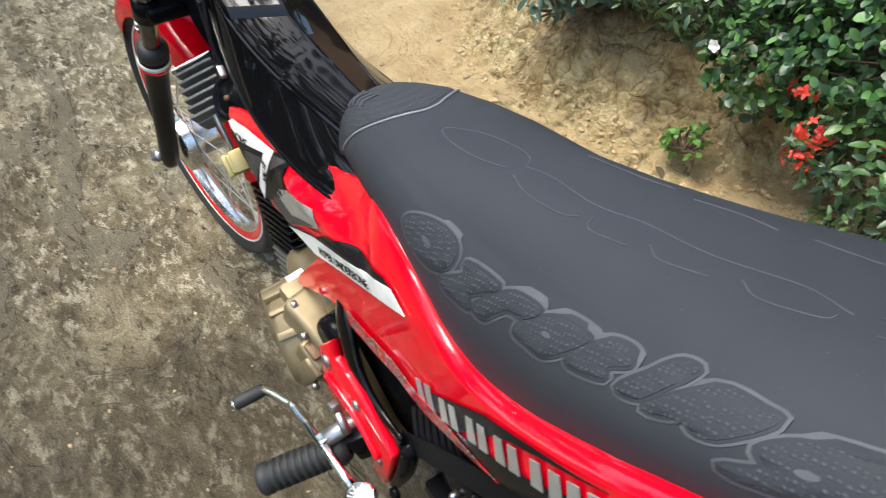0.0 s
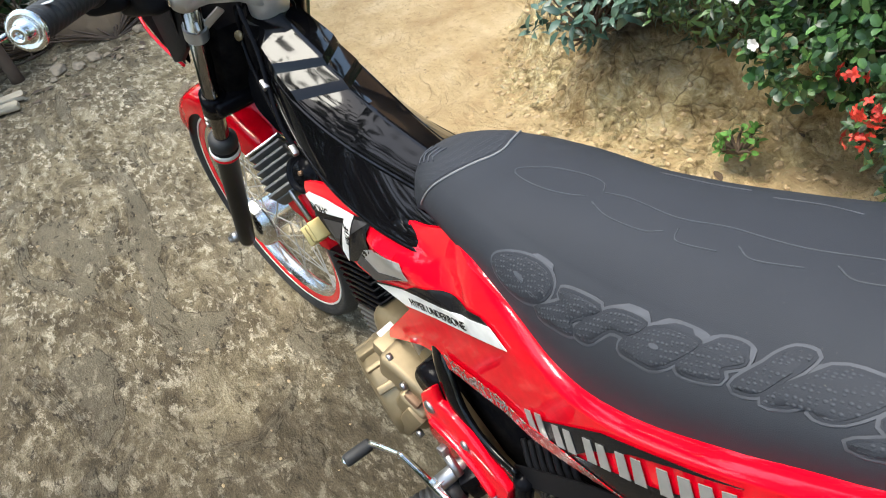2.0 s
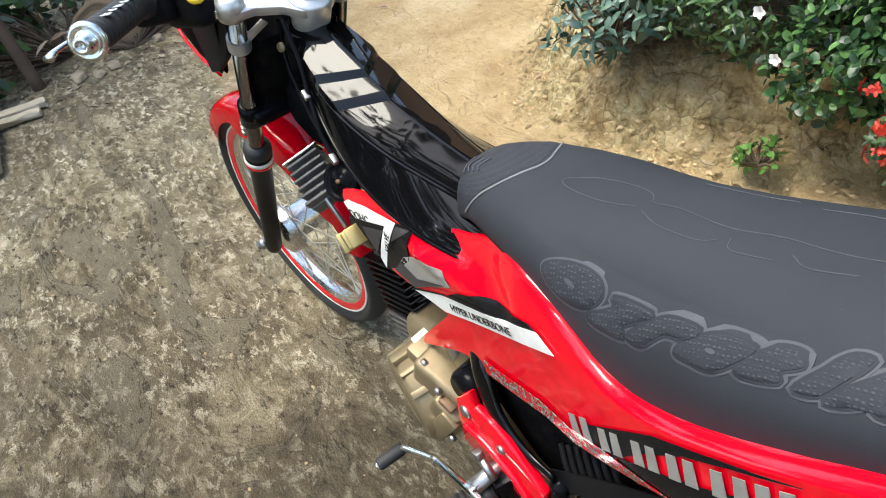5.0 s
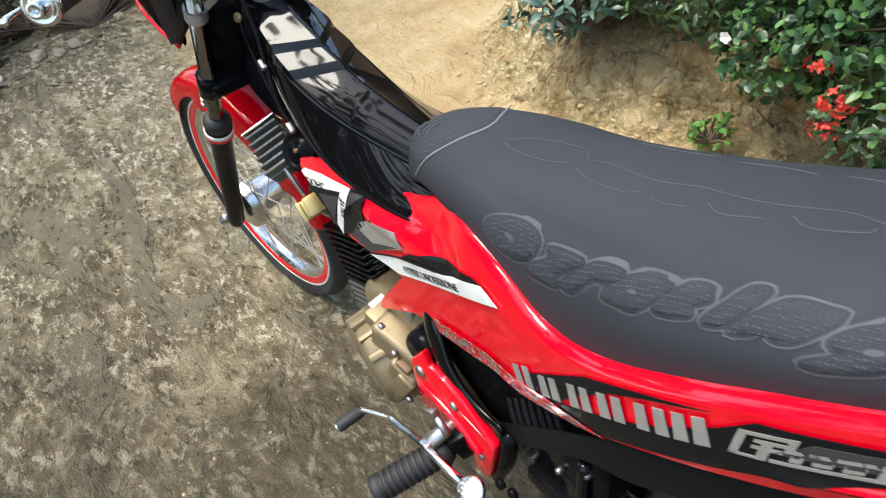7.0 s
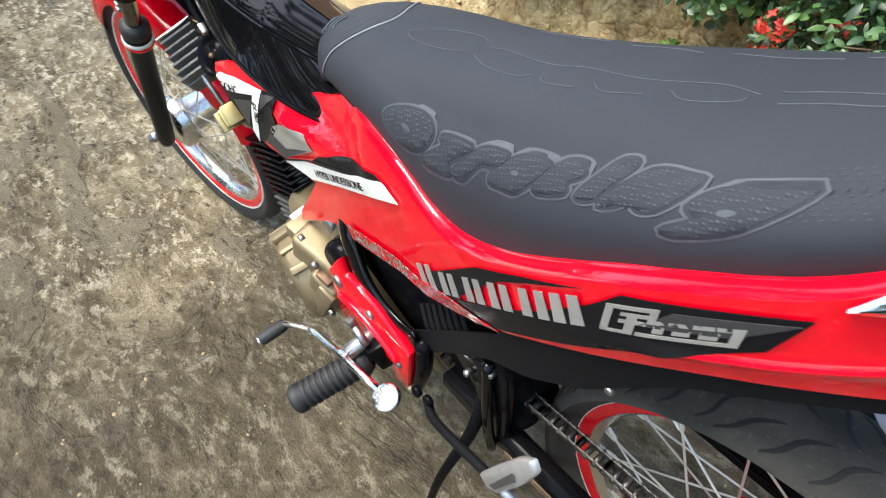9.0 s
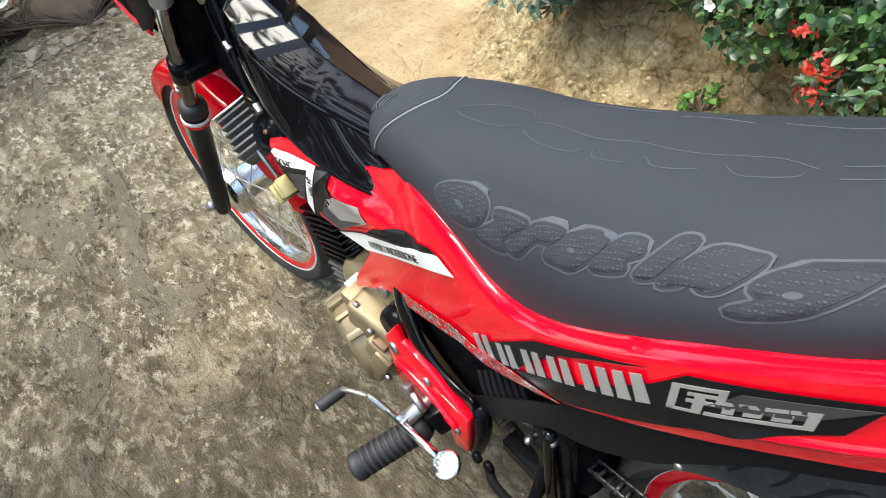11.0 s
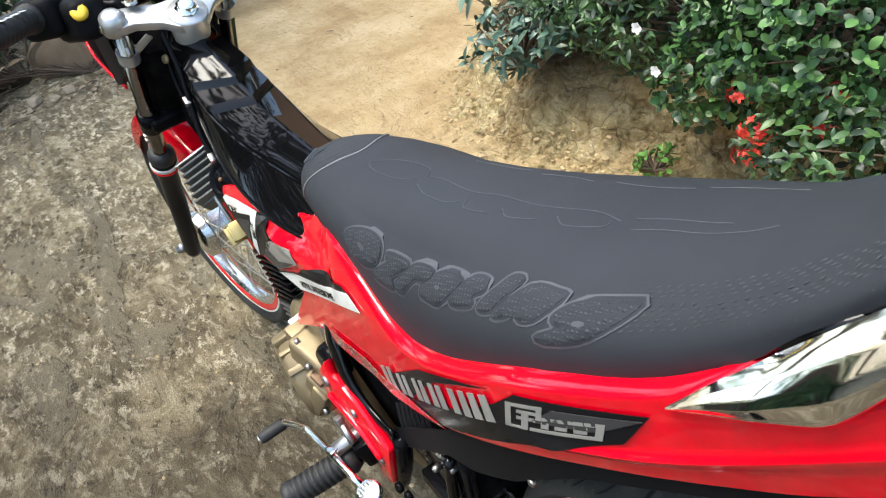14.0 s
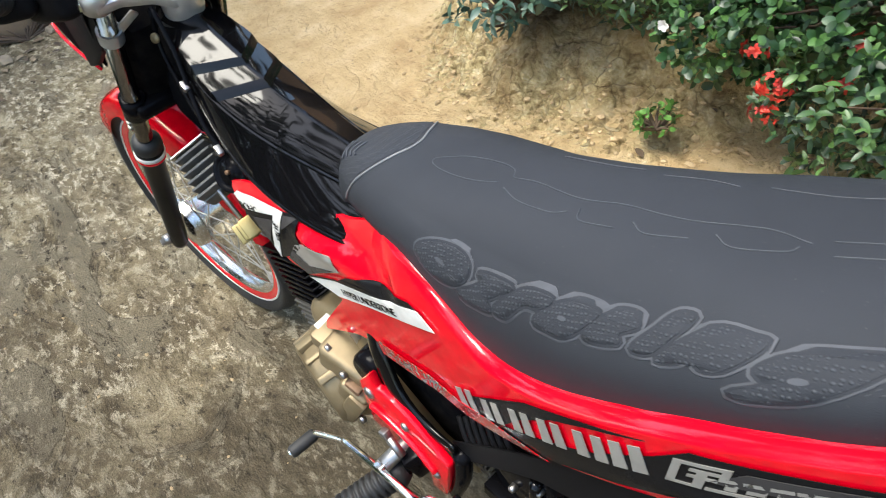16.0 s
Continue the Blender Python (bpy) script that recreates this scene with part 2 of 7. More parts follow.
    wob = ns.new("ShaderNodeVectorMath")
    wob.operation = "ADD"
    nz = ns.new("ShaderNodeTexNoise")
    nz.inputs["Scale"].default_value = 9
    ln.new(co, nz.inputs["Vector"])
    wsc = ns.new("ShaderNodeVectorMath")
    wsc.operation = "SCALE"
    wsc.inputs["Scale"].default_value = 0.16
    ln.new(nz.outputs["Color"], wsc.inputs[0])
    ln.new(co, wob.inputs[0])
    ln.new(wsc.outputs[0], wob.inputs[1])
    ln.new(wob.outputs[0], vor.inputs["Vector"])
    crack = ramp(nt, vor.outputs["Distance"], [(0.0, (0.75, 0.75, 0.75)), (0.06, (0, 0, 0))])
    earth = mixc(nt, mathn(nt, "MULTIPLY", crack, clump), earth, (0.085, 0.050, 0.022))
    soil = mixc(nt, mathn(nt, "MULTIPLY", steep, 0.95), soil, earth)
    # soil turns dark brown above a wavering height, on top of the bank
    bank_dark = ramp(nt, mathn(nt, "ADD", sep.outputs["Z"], mathn(nt, "MULTIPLY", s1, 0.12)), [(0.245, (0, 0, 0)), (0.30, (0.9, 0.9, 0.9))])
    soil = mixc(nt, bank_dark, soil, (0.055, 0.036, 0.020))
    # where the slab ends
    edge = mathn(nt, "ADD", sep.outputs["Y"], mathn(nt, "MULTIPLY", mathn(nt, "SUBTRACT", noise_tex(nt, 1.6, 5, 0.65, co), 0.5), 0.9))
    mask = ns.new("ShaderNodeMapRange")
    mask.inputs["From Min"].default_value, mask.inputs["From Max"].default_value = 0.36, 0.56
    ln.new(edge, mask.inputs["Value"])
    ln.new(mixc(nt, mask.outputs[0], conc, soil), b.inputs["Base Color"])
    b.inputs["Roughness"].default_value = 0.86
    b.inputs["Specular IOR Level"].default_value = 0.25
    slab_h = mathn(nt, "ADD", mathn(nt, "ADD", mathn(nt, "MULTIPLY", n2, 0.8), mathn(nt, "MULTIPLY", n3, 0.5)), mathn(nt, "ADD", mathn(nt, "MULTIPLY", scab, 0.22), mathn(nt, "MULTIPLY", grit, 0.14)))
    clod_h = mathn(nt, "MULTIPLY", mathn(nt, "ADD", mathn(nt, "MULTIPLY", vor.outputs["Distance"], 2.2), mathn(nt, "MULTIPLY", s2, 1.6)), steep)
    bump(nt, b, mathn(nt, "ADD", slab_h, clod_h), 1.0, 0.032)
    return m


def leaf_mat(name, dark, mid, light, rough=0.38):
    m, nt, ns, ln, b = nodes_of(name)
    geo = ns.new("ShaderNodeNewGeometry")
    c = ramp(nt, geo.outputs["Random Per Island"], [(0.05, dark), (0.5, mid), (0.92, light)])
    n = noise_tex(nt, 45, 3, 0.6)
    ln.new(mixc(nt, ramp(nt, n, [(0.45, (0, 0, 0)), (0.7, (0.4, 0.4, 0.4))]), c, tuple(v * 0.5 for v in mid)), b.inputs["Base Color"])
    b.inputs["Roughness"].default_value = rough
    b.inputs["Specular IOR Level"].default_value = 0.55
    b.inputs["Transmission Weight"].default_value = 0.0
    return m


M_LEAF = leaf_mat("glossy shrub leaf", (0.010, 0.034, 0.009), (0.026, 0.080, 0.021), (0.090, 0.20, 0.048), 0.44)
M_LEAF_DK = leaf_mat("dark shrub leaf", (0.008, 0.022, 0.008), (0.025, 0.066, 0.020), (0.082, 0.165, 0.040), 0.44)
M_LEAF_BL = leaf_mat("grey green broad leaf", (0.030, 0.070, 0.050), (0.060, 0.120, 0.085), (0.12, 0.20, 0.13), 0.4)
M_WEED = leaf_mat("fresh weed leaf", (0.05, 0.13, 0.02), (0.095, 0.24, 0.04), (0.17, 0.36, 0.08), 0.45)
M_TREE = leaf_mat("tree leaf", (0.015, 0.045, 0.010), (0.045, 0.105, 0.025), (0.10, 0.18, 0.05), 0.45)
M_DRY = leaf_mat("dry leaf litter", (0.06, 0.038, 0.022), (0.17, 0.115, 0.065), (0.36, 0.28, 0.18), 0.7)
M_PETAL = leaf_mat("red petals", (0.55, 0.02, 0.015), (0.75, 0.05, 0.03), (0.85, 0.12, 0.08), 0.5)
M_PETAL_W = leaf_mat("white petals", (0.75, 0.75, 0.72), (0.8, 0.8, 0.78), (0.85, 0.85, 0.82), 0.5)
M_BARK = coat_mat("brown bark", (0.085, 0.055, 0.035), 0.85, 0, 0, 0.3, 0.6, (0.18, 0.15, 0.11), 25)
M_PLANK = coat_mat("weathered grey wood", (0.44, 0.37, 0.26), 0.8, 0, 0, 0.5, 0.5, (0.55, 0.49, 0.38), 30)
M_STONE = coat_mat("dusty soil clod", (0.42, 0.31, 0.175), 0.9, 0, 0, 0.5, 0.5, (0.50, 0.38, 0.21), 40)
M_ROCK = coat_mat("brown field stone", (0.30, 0.24, 0.165), 0.88, 0, 0, 0.5, 0.8, (0.17, 0.125, 0.075), 40)
M_LOG = coat_mat("weathered brown log", (0.155, 0.105, 0.062), 0.88, 0, 0, 0.5, 0.9, (0.29, 0.215, 0.135), 22)
M_CLAY = coat_mat("clay render", (0.30, 0.19, 0.125), 0.85, 0, 0, 0.3, 0.5, (0.40, 0.30, 0.20), 12)
M_GROUND = ground_mat()

# ---- mesh helpers ----
def lerp(x, xs, vs):
    return float(np.interp(x, xs, vs))


def smooth_edges(bm, angle=38):
    lim = radians(angle)
    for f in bm.faces:
        f.smooth = True
    for e in bm.edges:
        e.smooth = not (len(e.link_faces) == 2 and e.calc_face_angle(0) > lim)


def part(name, bm, material, parent=None, label="", angle=38):
    smooth_edges(bm, angle)
    me = bpy.data.meshes.new(name)
    bm.to_mesh(me)
    bm.free()
    me.materials.append(material)
    ob = new(name, me)
    if parent is not None:
        ob.parent = parent
        if parent.type == "EMPTY":
            ob.matrix_parent_inverse = Matrix.Translation(-parent.location)
    if label:
        tagged(ob, label)
    return ob


def shared(name, mesh, m, parent):
    """One more piece on a mesh that already exists."""
    ob = new(name, mesh)
    ob.parent = parent
    if parent.type == "EMPTY":
        ob.matrix_parent_inverse = Matrix.Translation(-parent.location)
    ob.matrix_basis = m
    return ob


def skin(bm, rows, close_u=False, close_v=False, caps=False):
    """Quads between rows of points; close_v closes each row on itself."""
    vs = [[bm.verts.new(p) for p in row] for row in rows]
    n, k = len(vs), len(vs[0])
    for i in range(n if close_u else n - 1):
        for j in range(k if close_v else k - 1):
            q = (vs[i][j], vs[i][(j + 1) % k], vs[(i + 1) % n][(j + 1) % k], vs[(i + 1) % n][j])
            try:
                bm.faces.new(q)
            except ValueError:
                pass
    if caps:
        for row, flip in ((vs[0], True), (vs[-1], False)):
            bm.faces.new(row[::-1] if flip else row)
    return vs


def curve_points(pts, per=6):
    """A smooth line through the points."""
    p = [Vector(v) for v in pts]
    if len(p) < 3:
        return p
    q = [2 * p[0] - p[1], *p, 2 * p[-1] - p[-2]]
    out = []
    for i in range(1, len(q) - 2):
        for s in range(per):
            t = s / per
            a, b, c, d = q[i - 1], q[i], q[i + 1], q[i + 2]
            out.append(0.5 * ((2 * b) + (c - a) * t + (2 * a - 5 * b + 4 * c - d) * t * t + (3 * b - a - 3 * c + d) * t ** 3))
    return out + [p[-1]]


def tube(bm, pts, r, n=10, flat=1.0, up=None):
    """A pipe along the points; r one radius or one a point; flat squashes it along the second axis."""
    p = [Vector(v) for v in pts]
    rs = r if isinstance(r, (list, tuple)) else [r] * len(p)
    if len(rs) != len(p):
        rs = [lerp(i / (len(p) - 1), np.linspace(0, 1, len(rs)), rs) for i in range(len(p))]
    t0 = (p[1] - p[0]).normalized()
    u = Vector(up) if up else (Vector((0, 1, 0)) if abs(t0.y) < 0.9 else Vector((1, 0, 0)))
    rows = []
    for i, c in enumerate(p):
        t = (p[min(i + 1, len(p) - 1)] - p[max(i - 1, 0)]).normalized()
        u = (u - t * u.dot(t)).normalized()
        w = t.cross(u)
        rows.append([c + rs[i] * (math.cos(a) * u + flat * math.sin(a) * w) for a in np.linspace(0, 2 * math.pi, n, endpoint=False)])
    skin(bm, rows, close_v=True, caps=True)


def lathe(bm, profile, centre, axis, n=32, ref=None, closed=False):
    """Turns a profile of (along, radius) about an axis."""
    a = Vector(axis).normalized()
    u = Vector(ref) if ref else (Vector((0, 0, 1)) if abs(a.z) < 0.9 else Vector((1, 0, 0)))
    u = (u - a * u.dot(a)).normalized()
    w = a.cross(u)
    c = Vector(centre)
    rows = [[c + a * s + r * (math.cos(q) * u + math.sin(q) * w) for s, r in profile] for q in np.linspace(0, 2 * math.pi, n, endpoint=False)]
    skin(bm, rows, close_u=True, close_v=closed)


def block(bm, m, size, bevel=0.0, seg=2):
    r = bmesh.ops.create_cube(bm, size=1.0, matrix=m @ Matrix.Diagonal((*size, 1)))
    if bevel:
        edges = list({e for v in r["verts"] for e in v.link_edges})
        bmesh.ops.bevel(bm, geom=edges, offset=bevel, segments=seg, affect="EDGES", profile=0.5)


def slab(bm, outline, normal_shift, bevel=0.0):
    """A plate from an outline of 3D points and the vector through its thickness."""
    d = Vector(normal_shift)
    a = [bm.verts.new(Vector(p)) for p in outline]
    b = [bm.verts.new(Vector(p) + d) for p in outline]
    n = len(a)
    faces = [bm.faces.new(a), bm.faces.new(b[::-1])]
    for i in range(n):
        faces.append(bm.faces.new((a[i], b[i], b[(i + 1) % n], a[(i + 1) % n])))
    bmesh.ops.recalc_face_normals(bm, faces=faces)
    if bevel:
        edges = list({e for f in faces for e in f.edges})
        bmesh.ops.bevel(bm, geom=edges, offset=bevel, segments=2, affect="EDGES", profile=0.5, clamp_overlap=True)


def axis_frame(origin, along, side):
    x = Vector(along).normalized()
    y = Vector(side)
    y = (y - x * y.dot(x)).normalized()
    z = x.cross(y)
    return Matrix(((x.x, y.x, z.x, origin[0]), (x.y, y.y, z.y, origin[1]), (x.z, y.z, z.z, origin[2]), (0, 0, 0, 1)))


def fbm(x, y, z=0.0, octaves=4):
    v, a, f = 0.0, 0.5, 1.0
    for _ in range(octaves):
        v += a * noise.noise((x * f, y * f, z))
        a *= 0.5
        f *= 2.1
    return v


# ---- ground: one sheet with a low earth bank ----
FOOT_X = [-30, -6, -2.9, -2.3, -1.95, -1.62, -1.36, -1.05, -0.83, -0.58, 0.0, 3.0, 30]
FOOT_Y = [30, 5.0, 2.6, 1.75, 1.24, 0.95, 0.87, 0.94, 1.02, 1.12, 1.25, 1.5, 6]


def ground_z(x, y):
    d = y - lerp(x, FOOT_X, FOOT_Y) + 0.10 * fbm(x * 3.1, y * 3.1, 4.0, 3)
    t = max(0.0, min(1.0, d / 0.30))
    rise = t * t * (3 - 2 * t)
    z = 0.25 * rise + 0.05 * max(0.0, min(4.0, d - 0.3))
    near = max(0.0, 1.0 - abs(d - 0.14) / 0.30)
    z += near * (0.13 * fbm(x * 6.5, y * 6.5, 1.0, 5) + 0.10 * abs(fbm(x * 13, y * 13, 2.0, 4)) - 0.03 + 0.035 * abs(fbm(x * 34, y * 34, 5.0, 3)))
    soil = max(0.0, min(1.0, (y - 0.4) / 0.5))
    z += soil * 0.022 * fbm(x * 2.5, y * 2.5, 7.0, 4)
    z += 0.004 * fbm(x * 5, y * 5, 9.0, 3) * min(1, abs(y) + 0.2)
    return z


def build_ground():
    def steps(lo, hi, fine, far):
        mid = np.arange(lo, hi + 1e-6, fine)
        out = [fine * 1.5 ** k for k in range(1, 60)]
        grow = np.cumsum(out)
        grow = grow[grow < far]
        return np.concatenate([lo - grow[::-1], mid, hi + grow])

    xs, ys_ = np.union1d(steps(-3.6, 0.6, 0.03, 400), np.arange(-2.0, -0.3, 0.011)), np.union1d(steps(-1.0, 1.9, 0.03, 400), np.arange(0.70, 1.45, 0.011))
    verts = [(x, y, ground_z(x, y)) for y in ys_ for x in xs]
    nx = len(xs)
    faces = [(j * nx + i, j * nx + i + 1, (j + 1) * nx + i + 1, (j + 1) * nx + i) for j in range(len(ys_) - 1) for i in range(nx - 1)]
    me = bpy.data.meshes.new("ground")
    me.from_pydata(verts, [], faces)
    me.polygons.foreach_set("use_smooth", [True] * len(faces))
    me.materials.append(M_GROUND)
    return tagged(new("ground", me), "worn stained concrete yard running into bare yellow soil", "ground", kind="structure")


build_ground()

# ---- the motorcycle: front towards -x, its left side towards -y ----
bike = tagged(new("motorcycle"), "red and black underbone motorcycle with long grey seat on its stand", "motorcycle")
bike.location = (-0.62, 0, 0)

BODY_X = [-0.95, -0.8, -0.6, -0.37, -0.2, -0.12, -0.05, 0.0, 0.05, 0.1, 0.2, 0.4]
BODY_Y = [0.090, 0.094, 0.096, 0.110, 0.127, 0.130, 0.120, 0.107, 0.093, 0.083, 0.068, 0.050]
TOP_X = [-0.815, -0.755, -0.70, -0.62, -0.566, -0.535, -0.50, -0.47, -0.42, -0.37, -0.31, -0.25, -0.19, -0.126, -0.074, -0.03, 0.007, 0.04, 0.066, 0.10, 0.2, 0.40]
TOP_Z = [0.620, 0.646, 0.653, 0.659, 0.664, 0.677, 0.698, 0.707, 0.704, 0.690, 0.660, 0.674, 0.708, 0.750, 0.777, 0.798, 0.817, 0.853, 0.886, 0.927, 1.00, 1.10]
LOW_X = [-0.664, -0.546, -0.47, -0.40, -0.35, -0.313, -0.232, -0.162, -0.09, -0.035, 0.007, 0.042, 0.087, 0.107, 0.124, 0.2, 0.4]
LOW_Z = [0.431, 0.505, 0.515, 0.530, 0.530, 0.545, 0.588, 0.638, 0.684, 0.713, 0.732, 0.752, 0.778, 0.797, 0.817, 0.87, 0.98]


def glide(x, xs, vs, most=0.045):
    """The value of a line through the points at x, rounded over a hand's width."""
    reach = min(most, max(0.0, x - xs[0]), max(0.0, xs[-1] - x))
    return sum(lerp(x + o * reach, xs, vs) for o in (-1, -0.75, -0.5, -0.25, 0, 0.25, 0.5, 0.75, 1)) / 9


def top_z(x):
    return glide(x, TOP_X, TOP_Z, 0.028)


def low_z(x):
    return glide(x, LOW_X, LOW_Z, 0.028)


def body_half(x):
    return glide(x, BODY_X, BODY_Y)


# lower edge of the chrome tail piece; the red skin is recessed behind it
GRAB_X = [0.008, 0.044, 0.066, 0.080, 0.086, 0.094, 0.104, 0.115, 0.2, 0.35]
GRAB_Z = [0.810, 0.825, 0.835, 0.842, 0.847, 0.860, 0.881, 0.900, 0.985, 1.09]


def body_y(x, z):
    """How far the red side skin stands out at x, z."""
    lo, hi = low_z(x), top_z(x)
    v = max(0.0, (z - lo) / max(0.02, hi - lo))
    y = body_half(x)
    sunk = max(0.0, min(1.0, (x - 0.022) / 0.03)) * max(0.0, min(1.0, (z - lerp(x, GRAB_X, GRAB_Z) - 0.002) / 0.009))
    y -= 0.028 * sunk
    shelf = max(0.0, min(1.0, (x + 0.42) / 0.12))
    if v > 0.70:
        y -= (1 - shelf) * 0.012 * min(1.2, (v - 0.70) / 0.30) ** 2
    y += 0.009 * math.exp(-((x + 0.600) / 0.040) ** 2 - ((z - 0.630) / 0.013) ** 2)
    lean = max(0.0, min(1.0, (x + 0.66) / 0.06)) * max(0.0, min(1.0, (-0.43 - x) / 0.06))
    y -= lean * min(0.020, max(0.0, z - 0.632) * 0.85)
    if v > 0.93:
        y -= shelf * 0.009 * min(1.2, (v - 0.93) / 0.07) ** 2
    y += 0.0058 * math.exp(-((v - 0.28) / 0.050) ** 2) * max(0.0, min(1.0, (x + 0.16) / 0.10))
    if v < 0.35:
        y -= shelf * 0.004 * ((0.35 - v) / 0.35) ** 1.7
    return y


def side_skin(name, xs, lo, hi, material, parent, label="", side=-1, nv=14, thick=0.004, lift=0.0):
    bm = bmesh.new()
    rows_o, rows_i = [], []
    for x in xs:
        a, b = lo(x), hi(x)
        vv = np.concatenate([np.linspace(0, 0.90, nv - 9), np.linspace(0.92, 1, 9)]) if nv > 12 else np.linspace(0, 1, nv)
        rows_o.append([(x, side * (body_y(x, a + v * (b - a)) + lift), a + v * (b - a)) for v in vv])
        rows_i.append([(x, side * (body_y(x, a + v * (b - a)) - thick), a + v * (b - a)) for v in vv])
    loops = [o + i[::-1] for o, i in zip(rows_o, rows_i)]
    skin(bm, loops, close_v=True, caps=True)
    bmesh.ops.recalc_face_normals(bm, faces=bm.faces[:])
    return part(name, bm, material, parent, label, 50)


def decal(name, outline, material, parent, label="", side=-1, lift=0.0014):
    """A sticker on the side skin from an outline of (x, z)."""
    bm = bmesh.new()
    vs = [bm.verts.new((x, 0, z)) for x, z in outline]
    f = bm.faces.new(vs)
    bmesh.ops.triangulate(bm, faces=[f])
    for _ in range(4):
        long = [e for e in bm.edges if e.calc_length() > 0.012]
        if not long:
            break
        bmesh.ops.subdivide_edges(bm, edges=long, cuts=1)
        bmesh.ops.triangulate(bm, faces=[q for q in bm.faces if len(q.verts) > 3])
    for v in bm.verts:
        v.co.y = side * (body_y(v.co.x, v.co.z) + lift)
    bmesh.ops.recalc_face_normals(bm, faces=bm.faces[:])
    r = bmesh.ops.extrude_face_region(bm, geom=bm.faces[:])
    for v in r["geom"]:
        if isinstance(v, bmesh.types.BMVert):
            v.co.y += side * 0.0006
    bmesh.ops.recalc_face_normals(bm, faces=bm.faces[:])
    return part(name, bm, material, parent, label, 60)


def plan(u, v, o, ux, uz):
    return (o[0] + u * ux[0] + v * uz[0], o[1] + u * ux[1] + v * uz[1])


for side in (-1, 1):
    cover = side_skin("side_cover", np.linspace(-0.573, 0.40, 90), lambda x: low_z(x), lambda x: top_z(x) - (0.06 if side > 0 and x < -0.36 else 0), M_RED, bike,
                      "glossy red side cover with dark graphics", side, nv=28)
    side_skin("front_wing", np.linspace(-0.813, -0.573, 24), lambda x: lerp(x, [-0.813, -0.705, -0.69, -0.61, -0.573], [0.612, 0.550, 0.548, 0.552, 0.552]),
              lambda x: top_z(x) - (0.05 if side > 0 else 0), M_RED, cover, side=side, nv=8)
    side_skin("lower_lobe", np.linspace(-0.664, -0.573, 10), lambda x: low_z(x),
              lambda x: lerp(x, [-0.664, -0.655, -0.573], [0.438, 0.455, 0.552]), M_RED, cover, side=side, nv=6)
    bm = bmesh.new()
    rows = []
    for x in np.linspace(-0.498, 0.11, 66):
        t = top_z(x) - (0.06 if side > 0 and x < -0.36 else 0)
        y = body_y(x, t)
        inn = lerp(x, [-0.498, -0.46, -0.40, -0.30], [0.008, 0.022, 0.034, 0.024])
        rows.append([(x, side * (y - 0.001), t - 0.003), (x, side * (y - 0.004), t + 0.0005), (x, side * (y - inn), t + 0.004), (x, side * (y - inn), t - 0.004)])
    skin(bm, rows, close_v=True, caps=True)
    bmesh.ops.recalc_face_normals(bm, faces=bm.faces[:])
    part("top_flange", bm, M_RED, cover, "", 60)
    # graphics
    decal("white_stripe", [(-0.642, 0.551), (-0.600, 0.575), (-0.565, 0.590), (-0.482, 0.623), (-0.404, 0.659), (-0.394, 0.663), (-0.369, 0.652), (-0.416, 0.630), (-0.500, 0.594), (-0.573, 0.560)], M_WHITE, cover, "", side, 0.0022)
    decal("stripe_shadow", [(-0.564, 0.592), (-0.536, 0.615), (-0.499, 0.635), (-0.468, 0.647), (-0.409, 0.664), (-0.385, 0.660), (-0.40, 0.654), (-0.48, 0.620)], M_INK, cover, "", side)
    decal("stripe_line", [(-0.640, 0.5535), (-0.565, 0.5930), (-0.482, 0.6262), (-0.482, 0.6285), (-0.565, 0.5955), (-0.640, 0.5560)], M_INK, cover, "", side, 0.0036)
    decal("wing_panel", [(-0.795, 0.606), (-0.74, 0.628), (-0.663, 0.643), (-0.631, 0.647), (-0.655, 0.610), (-0.638, 0.602), (-0.666, 0.574), (-0.700, 0.552), (-0.720, 0.560)], M_INK, cover, "", side)
    decal("wing_white", [(-0.803, 0.609), (-0.790, 0.619), (-0.740, 0.632), (-0.663, 0.643), (-0.676, 0.630), (-0.690, 0.627), (-0.767, 0.602)], M_WHITE, cover, "", side, 0.0024)
    decal("wing_white_leg", [(-0.688, 0.629), (-0.663, 0.643), (-0.690, 0.590), (-0.709, 0.548), (-0.718, 0.562)], M_WHITE, cover, "", side, 0.0024)
    decal("wing_grey", [(-0.752, 0.597), (-0.694, 0.618), (-0.723, 0.567)], M_GREY, cover, "", side, 0.0024)
    decal("wing_star", [(-0.663, 0.639), (-0.634, 0.645), (-0.676, 0.611)], M_GREY, cover, "", side, 0.0024)
    decal("wing_silver", [(-0.684, 0.560), (-0.651, 0.600), (-0.600, 0.630), (-0.560, 0.634), (-0.548, 0.616), (-0.557, 0.610), (-0.641, 0.556)], M_SILVER, cover, "", side)
    decal("wing_shade", [(-0.684, 0.560), (-0.662, 0.586), (-0.628, 0.578), (-0.560, 0.610), (-0.641, 0.556)], M_GREY, cover, "", side, 0.0024)
    # dark band with a big plain-shape emblem in silver
    decal("dark_band", [(-0.338, 0.583), (-0.250, 0.662), (-0.190, 0.700), (-0.133, 0.734), (-0.179, 0.702), (-0.219, 0.671), (-0.260, 0.626), (-0.286, 0.592), (-0.300, 0.570), (-0.330, 0.558)], M_INK, cover, "black band graphic", side)
    decal("dark_panel", [(-0.128, 0.721), (-0.104, 0.749), (-0.002, 0.794), (-0.018, 0.758), (-0.110, 0.686), (-0.216, 0.606), (-0.268, 0.566), (-0.298, 0.566), (-0.286, 0.588), (-0.238, 0.623), (-0.185, 0.664)], M_INK, cover, "black panel graphic", side)
